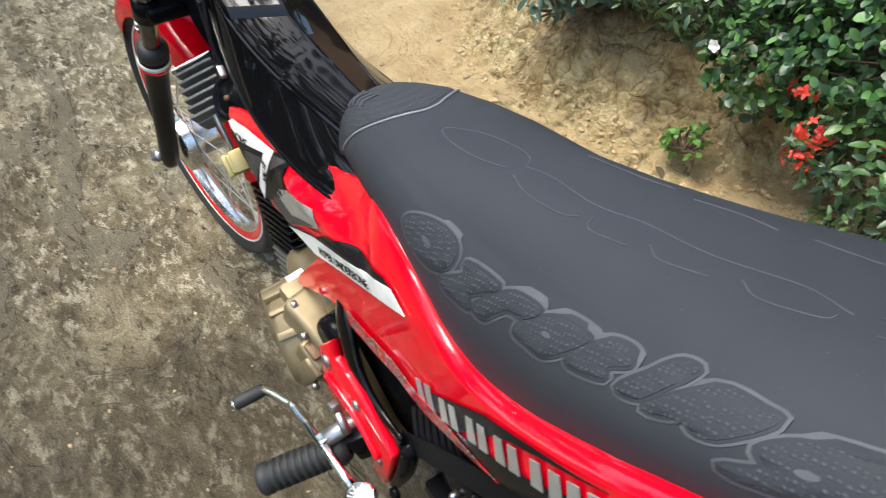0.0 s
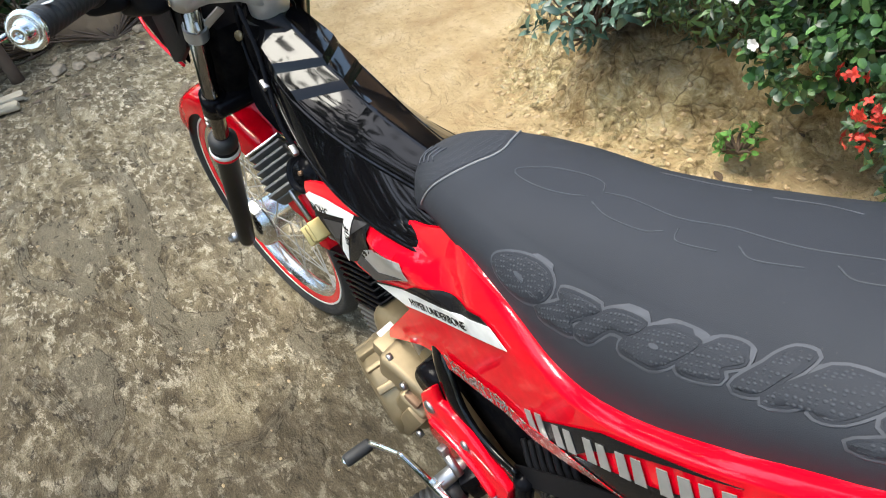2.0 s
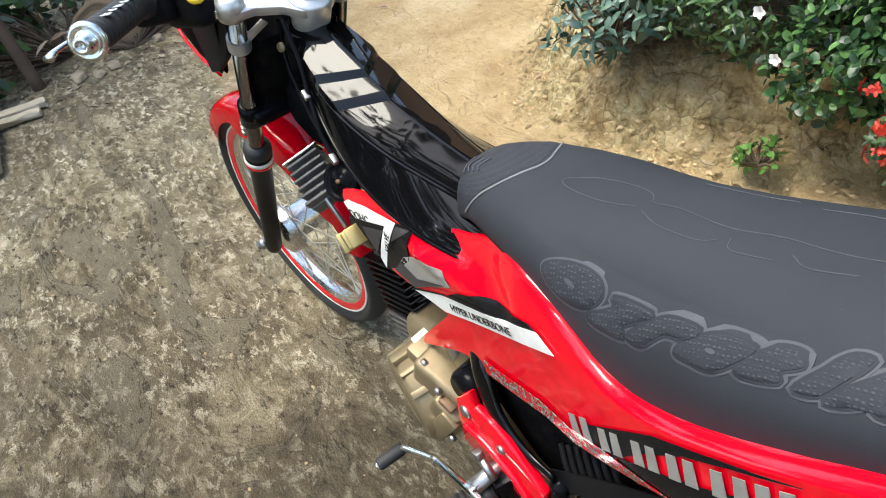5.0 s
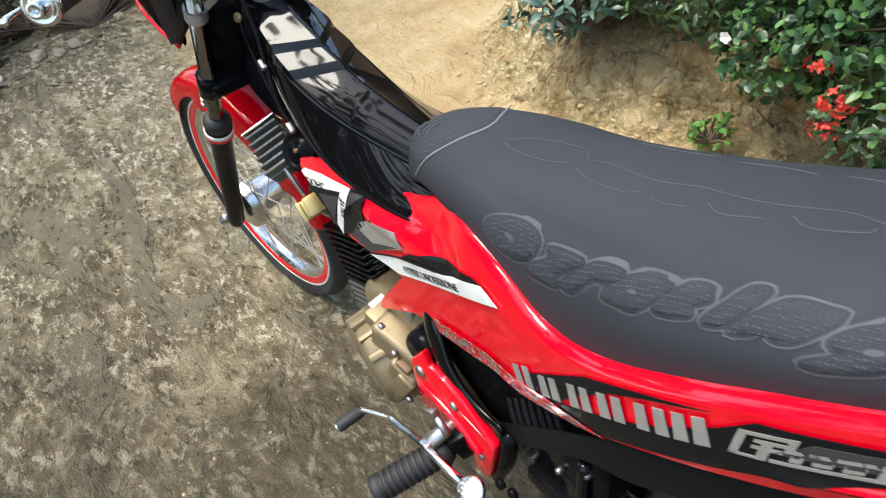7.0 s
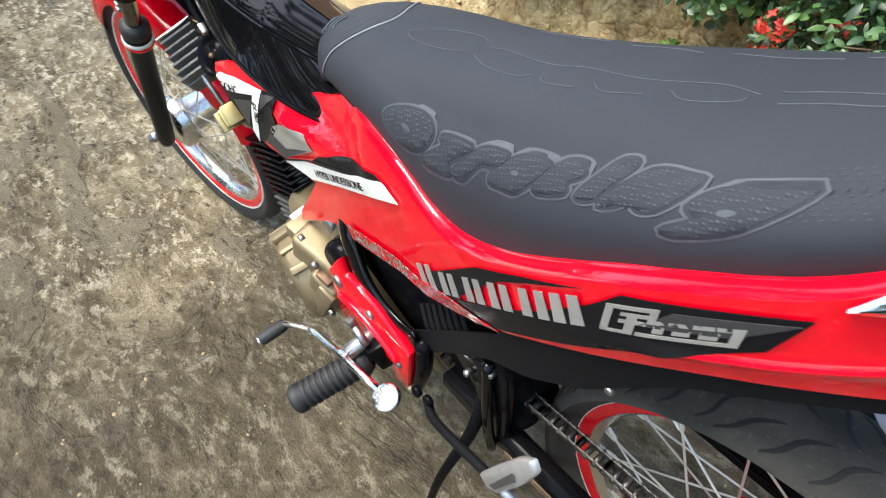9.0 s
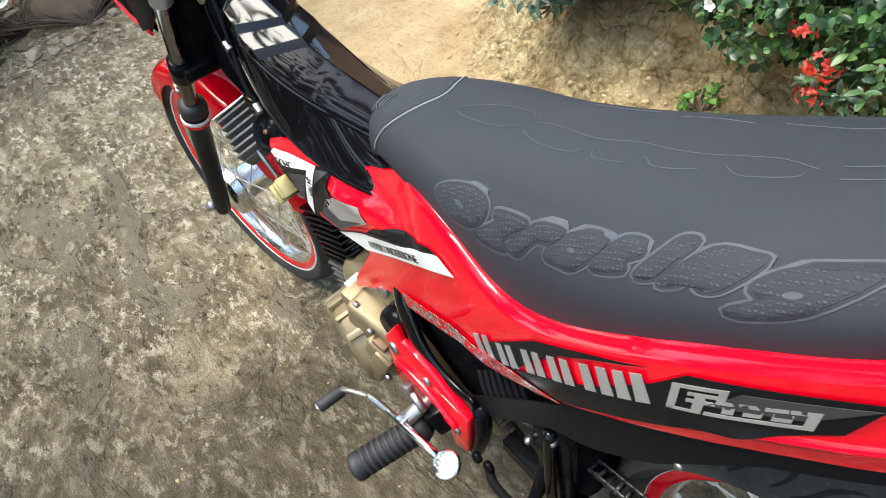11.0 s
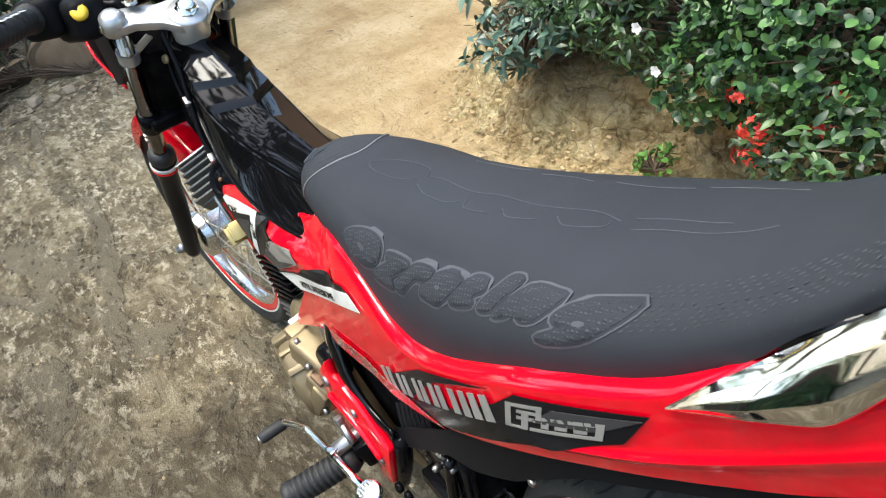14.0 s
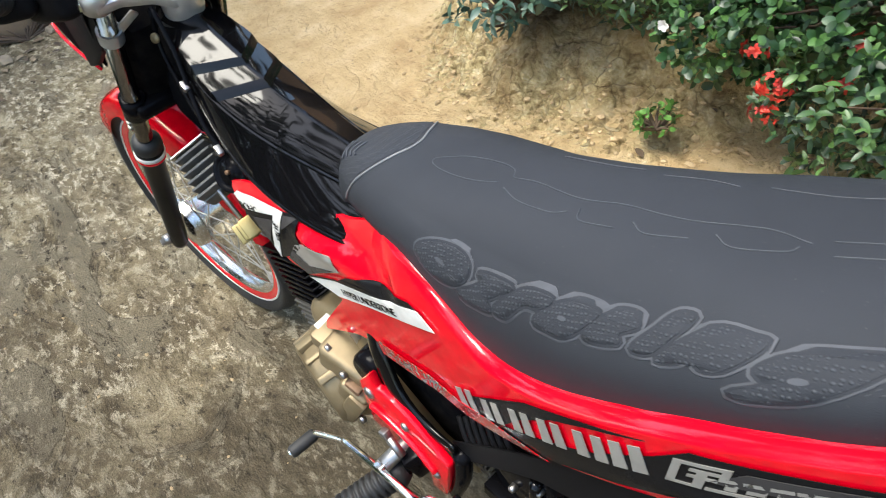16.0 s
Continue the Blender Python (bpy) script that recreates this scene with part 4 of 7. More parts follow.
def wheel(name, centre, rim_r, tyre_r, tyre_w, hub_r, hub_mat, label, turn=0.0, grooves=True, rubber=M_TYRE):
    ax = Vector((0, 1, 0))
    spin = Matrix.Rotation(turn, 4, STEER_AXIS) if turn else Matrix.Identity(4)
    at = Matrix.Translation(centre) @ spin

    def done(nm, bm, mat, parent, label="", angle=38):
        bmesh.ops.transform(bm, matrix=at, verts=bm.verts[:])
        bmesh.ops.recalc_face_normals(bm, faces=bm.faces[:])
        return part(nm, bm, mat, parent, label, angle)

    o = Vector((0, 0, 0))
    bm = bmesh.new()
    lathe(bm, [(-0.055, 0.0), (-0.055, 0.018), (-0.040, 0.022), (-0.036, hub_r), (-0.028, hub_r), (-0.026, hub_r * 0.72), (0.026, hub_r * 0.72), (0.028, hub_r), (0.036, hub_r), (0.040, 0.022), (0.055, 0.018), (0.055, 0.0)], o, ax, 40)
    hub = done(name, bm, hub_mat, bike, label)
    bm = bmesh.new()
    w = tyre_w / 2
    prof = [(-0.017, rim_r - 0.006), (-w * 0.72, rim_r + 0.008), (-w * 0.97, rim_r + (tyre_r - rim_r) * 0.42), (-w * 0.93, rim_r + (tyre_r - rim_r) * 0.68), (-w * 0.66, tyre_r - 0.008), (-w * 0.33, tyre_r - 0.002), (0, tyre_r)]
    prof = prof + [(-s, r) for s, r in prof[-2::-1]]
    lathe(bm, prof, o, ax, 96)
    done("tyre", bm, rubber, hub, "dusty black tyre with curved tread grooves", 60)
    if grooves:
        for k in range(52):
            for sgn in (-1, 1):
                a0 = 2 * math.pi * (k + (0.5 if sgn > 0 else 0)) / 52
                long = k % 3
                bmg = bmesh.new()
                pts = []
                for q in np.linspace(0, 1, 9):
                    a = a0 + (0.15 + 0.03 * long) * q + 0.018 * math.sin(2.0 * math.pi * q)
                    y = sgn * w * (0.04 + 0.10 * long + (0.90 - 0.10 * long) * q)
                    rr = lerp(abs(y), [0, w * 0.33, w * 0.66, w * 0.93, w * 0.97], [tyre_r, tyre_r - 0.002, tyre_r - 0.008, rim_r + (tyre_r - rim_r) * 0.68, rim_r + (tyre_r - rim_r) * 0.42]) - 0.0004
                    pts.append((rr * math.cos(a), y, rr * math.sin(a)))
                tube(bmg, pts, [0.0008, 0.0028, 0.0036, 0.0038, 0.0034, 0.0022, 0.0008], 5, 0.45)
                done("tread_groove", bmg, M_GROOVE, hub)
    for sgn in (-1, 1):
        bm = bmesh.new()
        lathe(bm, [(sgn * 0.0185, rim_r + 0.002), (sgn * 0.0215, rim_r + 0.001), (sgn * 0.0215, rim_r - 0.003), (sgn * 0.0175, rim_r - 0.004)], o, ax, 96, closed=True)
        done("pinstripe", bm, M_LINE, hub)
        bm = bmesh.new()
        lathe(bm, [(sgn * 0.0205, rim_r - 0.0025), (sgn * 0.0200, rim_r - 0.011), (sgn * 0.0180, rim_r - 0.0190), (sgn * 0.0130, rim_r - 0.0200), (sgn * 0.0140, rim_r - 0.0035)], o, ax, 96, closed=True)
        done("rim_band", bm, M_RED, hub, "red painted rim side")
    bm = bmesh.new()
    lathe(bm, [(-0.0172, rim_r - 0.0185), (-0.0135, rim_r - 0.0245), (-0.008, rim_r - 0.029), (0.008, rim_r - 0.029), (0.0135, rim_r - 0.0245), (0.0172, rim_r - 0.0185), (0.012, rim_r - 0.010), (-0.012, rim_r - 0.010)], o, ax, 96, closed=True)
    done("rim", bm, M_ALLOY, hub, "polished alloy rim")
    # spokes: four meshes, each used nine times
    for sgn in (-1, 1):
        for lean in (-1, 1):
            bm = bmesh.new()
            a, b = math.pi / 2 + lean * 0.95, math.pi / 2 + (0.10 if lean > 0 else -0.02)
            p0 = Vector((hub_r * 0.92 * math.cos(a), sgn * 0.034, hub_r * 0.92 * math.sin(a)))
            p1 = Vector(((rim_r - 0.030) * math.cos(b), sgn * 0.004, (rim_r - 0.030) * math.sin(b)))
            tube(bm, [p0, p1], 0.0014, 6)
            tube(bm, [p1 + (p0 - p1) * 0.08, p1], 0.0026, 6)
            bmesh.ops.recalc_face_normals(bm, faces=bm.faces[:])
            smooth_edges(bm)
            me = bpy.data.meshes.new("spoke")
            bm.to_mesh(me)
            bm.free()
            me.materials.append(M_SPOKE)
            for k in range(9):
                ang = 2 * math.pi * (k + (0.25 if lean > 0 else 0) + (0.5 if sgn > 0 else 0)) / 9
                shared("spoke", me, at @ Matrix.Rotation(ang, 4, "Y"), hub)
    return hub


front_wheel = wheel("front_wheel", F_AXLE, 0.241, 0.278, 0.060, 0.052, M_ALLOY, "spoked front wheel with red rim", 0.09, False, M_TYRE_F)
rear_wheel = wheel("rear_wheel", R_AXLE, 0.242, 0.283, 0.094, 0.070, M_RED, "spoked rear wheel with red rim and red hub")

bm = bmesh.new()
lathe(bm, [(-0.062, 0.0), (-0.062, 0.045), (-0.058, 0.055), (-0.040, 0.060), (-0.036, 0.0)], F_AXLE, (0, 1, 0), 36)
steer_local = Matrix.Translation(F_AXLE) @ Matrix.Rotation(0.09, 4, STEER_AXIS) @ Matrix.Translation(-F_AXLE)
bmesh.ops.transform(bm, matrix=steer_local, verts=bm.verts[:])
part("hub_drum", bm, M_ALLOY, front_wheel, "pale alloy hub cover")

for side in (-1, 1):
    lo, hi = Vector((-1.290 - 0.0078 * (side + 1), side * 0.084, 0.260 + 0.004 * (side + 1))), Vector((-0.943 - 0.0078 * (side + 1), side * 0.090, 0.890 + 0.004 * (side + 1)))
    d = (hi - lo).normalized()
    bm = bmesh.new()
    seal = 0.350
    lathe(bm, [(-0.012, 0.0), (-0.012, 0.015), (0.0, 0.0175), (0.05, 0.0182), (0.20, 0.0190), (seal - 0.045, 0.0195), (seal - 0.03, 0.0235), (seal, 0.0240), (seal + 0.002, 0.016)], lo, d, 28)
    leg = part("fork_leg", bm, M_FORKLEG, bike, "black lower fork leg")
    bm = bmesh.new()
    lathe(bm, [(seal - 0.022, 0.0232), (seal - 0.020, 0.0258), (seal - 0.014, 0.0258), (seal - 0.012, 0.0238)], lo, d, 28)
    part("seal_ring", bm, M_LINE, leg, "cream ring")
    bm = bmesh.new()
    lathe(bm, [(seal - 0.030, 0.0228), (seal - 0.028, 0.0252), (seal - 0.024, 0.0252), (seal - 0.022, 0.0232)], lo, d, 28)
    part("seal_ring", bm, M_RED, leg, "red ring")
    bm = bmesh.new()
    lathe(bm, [(seal - 0.005, 0.0236), (seal + 0.002, 0.0248), (seal + 0.014, 0.0240), (seal + 0.022, 0.018), (seal + 0.023, 0.012)], lo, d, 28)
    part("dust_seal", bm, M_RUBBER, leg)
    bm = bmesh.new()
    lathe(bm, [(seal - 0.02, 0.0132), (0.660, 0.0132), (0.662, 0.0)], lo, d, 24)
    part("fork_tube", bm, M_TUBE, leg, "dark chrome fork tube")
    bm = bmesh.new()
    p = lo + d * 0.612
    lathe(bm, [(-0.010, 0.0135), (-0.010, 0.0170), (0.010, 0.0170), (0.010, 0.0135)], p, d, 20)
    block(bm, axis_frame(p + Vector((0.018, side * -0.020, 0.012)), (0.5, side * -0.6, 0.5), d), (0.045, 0.012, 0.004), 0.001)
    block(bm, axis_frame(p + Vector((0.022, side * 0.004, 0.010)), (0.9, side * 0.1, 0.4), d), (0.034, 0.012, 0.004), 0.001)
    part("wire_clip", bm, M_CLAMP, leg, "grey cable clip on the fork")
    bm = bmesh.new()
    for k in range(3):
        block(bm, axis_frame(lo + d * (seal + 0.055 + 0.012 * k) + Vector((-0.017, side * 0.010, -0.002)), d, (0, 1, 0)), (0.008, 0.010, 0.010), 0.002)
    part("fork_bracket", bm, M_STEEL, leg)
    # axle nut and lug
    bm = bmesh.new()
    lathe(bm, [(0, 0), (0, 0.013), (0.014, 0.013), (0.014, 0.009), (0.022, 0.008), (0.022, 0)], lo + Vector((-0.006, side * 0.012, 0.012)), (0, side, 0), 6)
    part("axle_nut", bm, M_STEEL, leg)

# lower and upper yokes
bm = bmesh.new()
c = Vector((-1.062, 0, 0.662))
block(bm, axis_frame(c, (0, 1, 0), (1, 0, -0.5)), (0.19, 0.052, 0.030), 0.010, 3)
for q in (-1, 1):
    lathe(bm, [(-0.020, 0.0135), (-0.020, 0.0205), (0.020, 0.0205), (0.020, 0.0135)], c + Vector((-0.006, q * 0.087, 0.0)), STEER_AXIS, 18)
part("lower_yoke", bm, M_FRAME, bike, "black lower yoke")
bm = bmesh.new()
tube(bm, [HEAD - STEER_AXIS * 0.20, HEAD - STEER_AXIS * 0.01], 0.028, 20)
part("steering_head", bm, M_FRAME, bike)


def top_yoke():
    bm = bmesh.new()
    up = STEER_AXIS
    fx = Vector((math.cos(radians(28)), 0, -math.sin(radians(28))))

    def at(a, b):
        return HEAD + fx * a + Vector((0, b, 0)) - up * 0.010

    half = [(-0.030, 0.112), (-0.050, 0.106), (-0.053, 0.090), (-0.046, 0.060), (-0.034, 0.030)]
    back = [(-0.012, 0.106), (-0.010, 0.075), (0.006, 0.042), (0.026, 0.024), (0.034, 0.0)]
    outline = [(a, -b) for a, b in half] + half[::-1] + back + [(a, -b) for a, b in back[-2::-1]]
    slab(bm, [at(a, b) for a, b in outline], up * 0.015, 0.003)
    y = part("top_yoke", bm, M_CLAMP, bike, "silver top yoke with stem nut")
    bm = bmesh.new()
    lathe(bm, [(-0.046, 0.027), (0.004, 0.031), (0.008, 0.028), (0.009, 0.0)], HEAD + fx * 0.004, up, 30)
    part("stem_boss", bm, M_CLAMP, y)
    bm = bmesh.new()
    lathe(bm, [(0.006, 0.017), (0.011, 0.018), (0.011, 0.014), (0.020, 0.0145), (0.022, 0.010), (0.022, 0.0)], HEAD + fx * 0.004, up, 6)
    part("stem_nut", bm, M_CHROME, y)
    bm = bmesh.new()
    lathe(bm, [(-0.050, 0.034), (-0.046, 0.038), (-0.040, 0.036)], HEAD + fx * 0.004, up, 24)
    part("dust_ring", bm, M_RUBBER, y)
    for s in (-1, 1):
        bm = bmesh.new()
        lathe(bm, [(-0.012, 0.0135), (-0.012, 0.0185), (0.012, 0.0185), (0.014, 0.015), (0.018, 0.0135), (0.019, 0.008), (0.019, 0)], HEAD + fx * -0.030 + Vector((0, s * 0.098, 0)), up, 24)
        part("clamp_ring", bm, M_CLAMP, y)
        bm = bmesh.new()
        lathe(bm, [(0, 0), (0, 0.009), (0.022, 0.009), (0.022, 0.006), (0.036, 0.006), (0.036, 0)], HEAD + fx * -0.036 + Vector((0, s * 0.098, -0.002)), (-0.35, s, -0.1), 10)
        part("pinch_bolt", bm, M_CHROME, y)
        bm = bmesh.new()
        lathe(bm, [(0, 0), (0, 0.013), (0.010, 0.013), (0.014, 0.008), (0.014, 0)], HEAD + fx * -0.042 + Vector((0, s * 0.060, 0.014)), up, 8)
        part("handlebar_bolt", bm, M_CHROME, y)
    # ignition switch and dial ahead of the yoke
    bm = bmesh.new()
    lathe(bm, [(-0.03, 0.030), (0.012, 0.030), (0.016, 0.026), (0.016, 0)], HEAD + fx * -0.085 + Vector((0, 0.012, 0.0)), up, 24)
    ign = part("ignition_switch", bm, M_FRAME, bike, "black ignition switch with silver key plate")
    bm = bmesh.new()
    lathe(bm, [(0.015, 0.018), (0.019, 0.018), (0.020, 0.012), (0.018, 0.0)], HEAD + fx * -0.085 + Vector((0, 0.012, 0.0)), up, 24)
    part("key_plate", bm, M_CHROME, ign)
    bm = bmesh.new()
    lathe(bm, [(-0.04, 0.050), (0.010, 0.062), (0.020, 0.064), (0.024, 0.058), (0.018, 0.052), (0.018, 0)], HEAD + fx * -0.175 + Vector((0, -0.005, 0.03)), (up + Vector((0.35, 0, 0))), 36)
    dial = part("speedometer", bm, M_SATIN, bike, "round speedometer in a black housing")
    bm = bmesh.new()
    lathe(bm, [(0.019, 0.052), (0.0205, 0.050), (0.0205, 0.0)], HEAD + fx * -0.175 + Vector((0, -0.005, 0.03)), (up + Vector((0.35, 0, 0))), 36)
    part("dial_face", bm, M_SILVER, dial)
    bm = bmesh.new()
    tube(bm, curve_points([HEAD + Vector((-0.10, 0.06, 0.03)), HEAD + Vector((-0.07, 0.075, 0.035)), HEAD + Vector((-0.05, 0.088, 0.022)), HEAD + Vector((-0.055, 0.096, -0.02))], 5), 0.006, 8)
    part("orange_cable", bm, M_ORANGE, bike, "orange brake cable")


top_yoke()

# handlebar with grips
GRIP_IN, GRIP_OUT = Vector((-1.055, -0.150, 0.882)), Vector((-0.852, -0.284, 0.912))
for side in (-1, 1):
    a, b = (Vector((p.x, side * abs(p.y), p.z)) for p in (GRIP_IN, GRIP_OUT))
    d = (b - a).normalized()
    L = (b - a).length
    bm = bmesh.new()
    tube(bm, curve_points([Vector((-0.985, side * 0.06, 0.865)), a - d * 0.02, a + d * 0.05, b], 5), 0.0105, 12)
    bar = part("handlebar", bm, M_FRAME, bike, "swept-back handlebar half")
    bm = bmesh.new()
    prof = [(L * 0.30, 0.012), (L * 0.30, 0.021), (L * 0.33, 0.021)]
    for k in range(12):
        s = L * (0.34 + 0.052 * k)
        prof += [(s, 0.0168), (s + 0.004, 0.0178), (s + 0.008, 0.0178), (s + 0.011, 0.0168)]
    prof += [(L * 0.97, 0.018), (L * 0.99, 0.019), (L * 0.995, 0.012)]
    lathe(bm, prof, a, d, 24)
    grip = part("grip", bm, M_RUBBER, bar, "black rubber grip with pale marks")
    up = Vector((0, 0, 1)) - d * d.z
    up.normalize()
    sd = d.cross(up)
    for k in range(6):
        q = a + d * (L * (0.44 + 0.08 * k)) + (up * 0.85 + sd * 0.5 * (-1 if side < 0 else 1)).normalized() * 0.0178
        bm = bmesh.new()
        block(bm, axis_frame(q, d, sd), (0.010 if k % 2 else 0.007, 0.014, 0.0012), 0.0003)
        part("grip_mark", bm, M_WHITE, grip)
    bm = bmesh.new()
    lathe(bm, [(0, 0.012), (0.0, 0.0195), (0.003, 0.0212), (0.007, 0.0205), (0.009, 0.0170), (0.007, 0.0145), (0.007, 0.0100), (0.022, 0.0095), (0.024, 0.0080), (0.024, 0.0045), (0.018, 0.0040), (0.018, 0)], b, d, 28)
    part("bar_end", bm, M_ALLOY, grip, "chrome bar-end weight")
    bm = bmesh.new()
    tube(bm, curve_points([a + Vector((-0.03, side * 0.01, -0.015)), a + Vector((-0.045, side * 0.04, -0.018)), b + Vector((-0.085, side * 0.020, -0.020)), b + Vector((-0.060, side * 0.040, -0.020))], 5), [0.005, 0.005, 0.005, 0.008], 8, 0.6)
    part("lever", bm, M_ALLOY, bar, "alloy hand lever")
    bm = bmesh.new()
    block(bm, axis_frame(a + d * 0.030 + Vector((0.01, 0, -0.004)), d, (0, 0, 1)), (0.070, 0.058, 0.060), 0.014, 3)
    block(bm, axis_frame(Vector((-1.000, side * 0.128, 0.868)), (0.8, side * -0.25, 0.1), (0, 0, 1)), (0.090, 0.060, 0.056), 0.016, 3)
    sw = part("switch_box", bm, M_SATIN, bar, "black switch housing")
    bm = bmesh.new()
    lathe(bm, [(0, 0), (0, 0.012), (0.005, 0.012), (0.007, 0.008), (0.007, 0)], Vector((-0.960, side * 0.132, 0.884)), (0.75, side * 0.25, 0.6), 16)
    part("switch_button", bm, M_YELLOW, sw, "yellow button")
    # mirror stem
    bm = bmesh.new()
    tube(bm, curve_points([a + Vector((-0.02, side * 0.01, 0.02)), a + Vector((-0.03, side * 0.0, 0.07)), a + Vector((-0.05, side * 0.03, 0.13))], 5), 0.006, 10)
    part("mirror_stem", bm, M_CHROME, bar)


def nose_fairing():
    """Headlight cowl ahead of the forks: red outside, black inside."""
    sect = [(-1.42, 0.030, 0.93, 0.87), (-1.35, 0.070, 0.97, 0.805), (-1.278, 0.088, 0.98, 0.751), (-1.235, 0.085, 0.97, 0.716), (-1.193, 0.074, 0.95, 0.685), (-1.155, 0.080, 0.94, 0.705), (-1.10, 0.088, 0.93, 0.76), (-1.04, 0.096, 0.93, 0.84)]
    for mat, inner, nm, lb in ((M_SATIN, 0.0, "front_cowl", "black headlight cowl with a red lower edge"), (M_VOID, 0.006, "cowl_lining", "")):
        bm = bmesh.new()
        rows = []
        for x, w, t, b in sect:
            w, t = w - inner, t - inner
            row = []
            for q in np.linspace(-1, 1, 17):
                s = abs(q)
                y = w * (1 - max(0.0, (0.55 - s) / 0.55) ** 2.2) if s > 0.0 else 0.0
                z = t - (t - b) * max(0.0, (s - 0.35) / 0.65) ** 1.1
                row.append((x + inner, math.copysign(y, q), z))
            rows.append(row)
        skin(bm, rows)
        bmesh.ops.solidify(bm, geom=bm.faces[:], thickness=0.003)
        bmesh.ops.recalc_face_normals(bm, faces=bm.faces[:])
        if nm == "front_cowl":
            cowl = part(nm, bm, mat, bike, lb)
        else:
            part(nm, bm, mat, cowl, "black inner lining")
    for s in (-1,):
        bm = bmesh.new()
        tube(bm, curve_points([(x - 0.003, s * (w + 0.002), b - 0.002) for x, w, _, b in sect[:-3]], 5), 0.0028, 7)
        part("cowl_edge", bm, M_RED, cowl, "red edge strip")
    for s in (-1, 1):
        bm = bmesh.new()
        slab(bm, [(x, s * 0.078, z) for x, z in ((-1.20, 0.692), (-1.155, 0.706), (-1.09, 0.745), (-1.035, 0.800), (-1.02, 0.88), (-1.10, 0.93), (-1.24, 0.93))], (0, s * 0.010, 0), 0.003)
        part("cowl_flank", bm, M_SATIN, cowl, "black cowl flank")
    bm = bmesh.new()
    block(bm, pose(-1.09, 0, 0.90, 0, 20, 0), (0.12, 0.18, 0.10), 0.03, 3)
    part("headlight_housing", bm, M_SATIN, bike, "black headlight housing")
    bm = bmesh.new()
    lathe(bm, [(-0.02, 0.0), (-0.02, 0.06), (0.03, 0.078), (0.05, 0.07), (0.06, 0.0)], (-1.36, 0, 0.88), (-1, 0, 0.1), 30)
    part("headlight", bm, M_GLASS, bike, "clear headlight")


nose_fairing()


def front_fender():
    bm = bmesh.new()
    rows = []
    for a in np.linspace(radians(10), radians(160), 30):
        k = (math.degrees(a) - 10) / 150
        r = 0.294 + 0.008 * math.sin(math.pi * k)
        w = 0.042 * (1 - 0.25 * abs(k - 0.5) * 2)
        tip = max(0.0, (k - 0.86) / 0.14)
        w *= 1 - 0.55 * tip
        drop = 0.055 if 0.12 < k < 0.62 else 0.028
        row = []
        for q in np.linspace(-1, 1, 13):
            y = w * math.sin(q * math.pi / 2)
            rr = r - 0.018 * q * q - (drop * max(0, abs(q) - 0.8) / 0.2)
            row.append((F_AXLE.x + rr * math.cos(a), y, F_AXLE.z + rr * math.sin(a)))
        rows.append(row)
    skin(bm, rows)
    bmesh.ops.solidify(bm, geom=bm.faces[:], thickness=0.003)
    bmesh.ops.recalc_face_normals(bm, faces=bm.faces[:])
    bmesh.ops.transform(bm, matrix=steer_local, verts=bm.verts[:])
    return part("front_fender", bm, M_RED, bike, "glossy red front mudguard", 50)


front_fender()

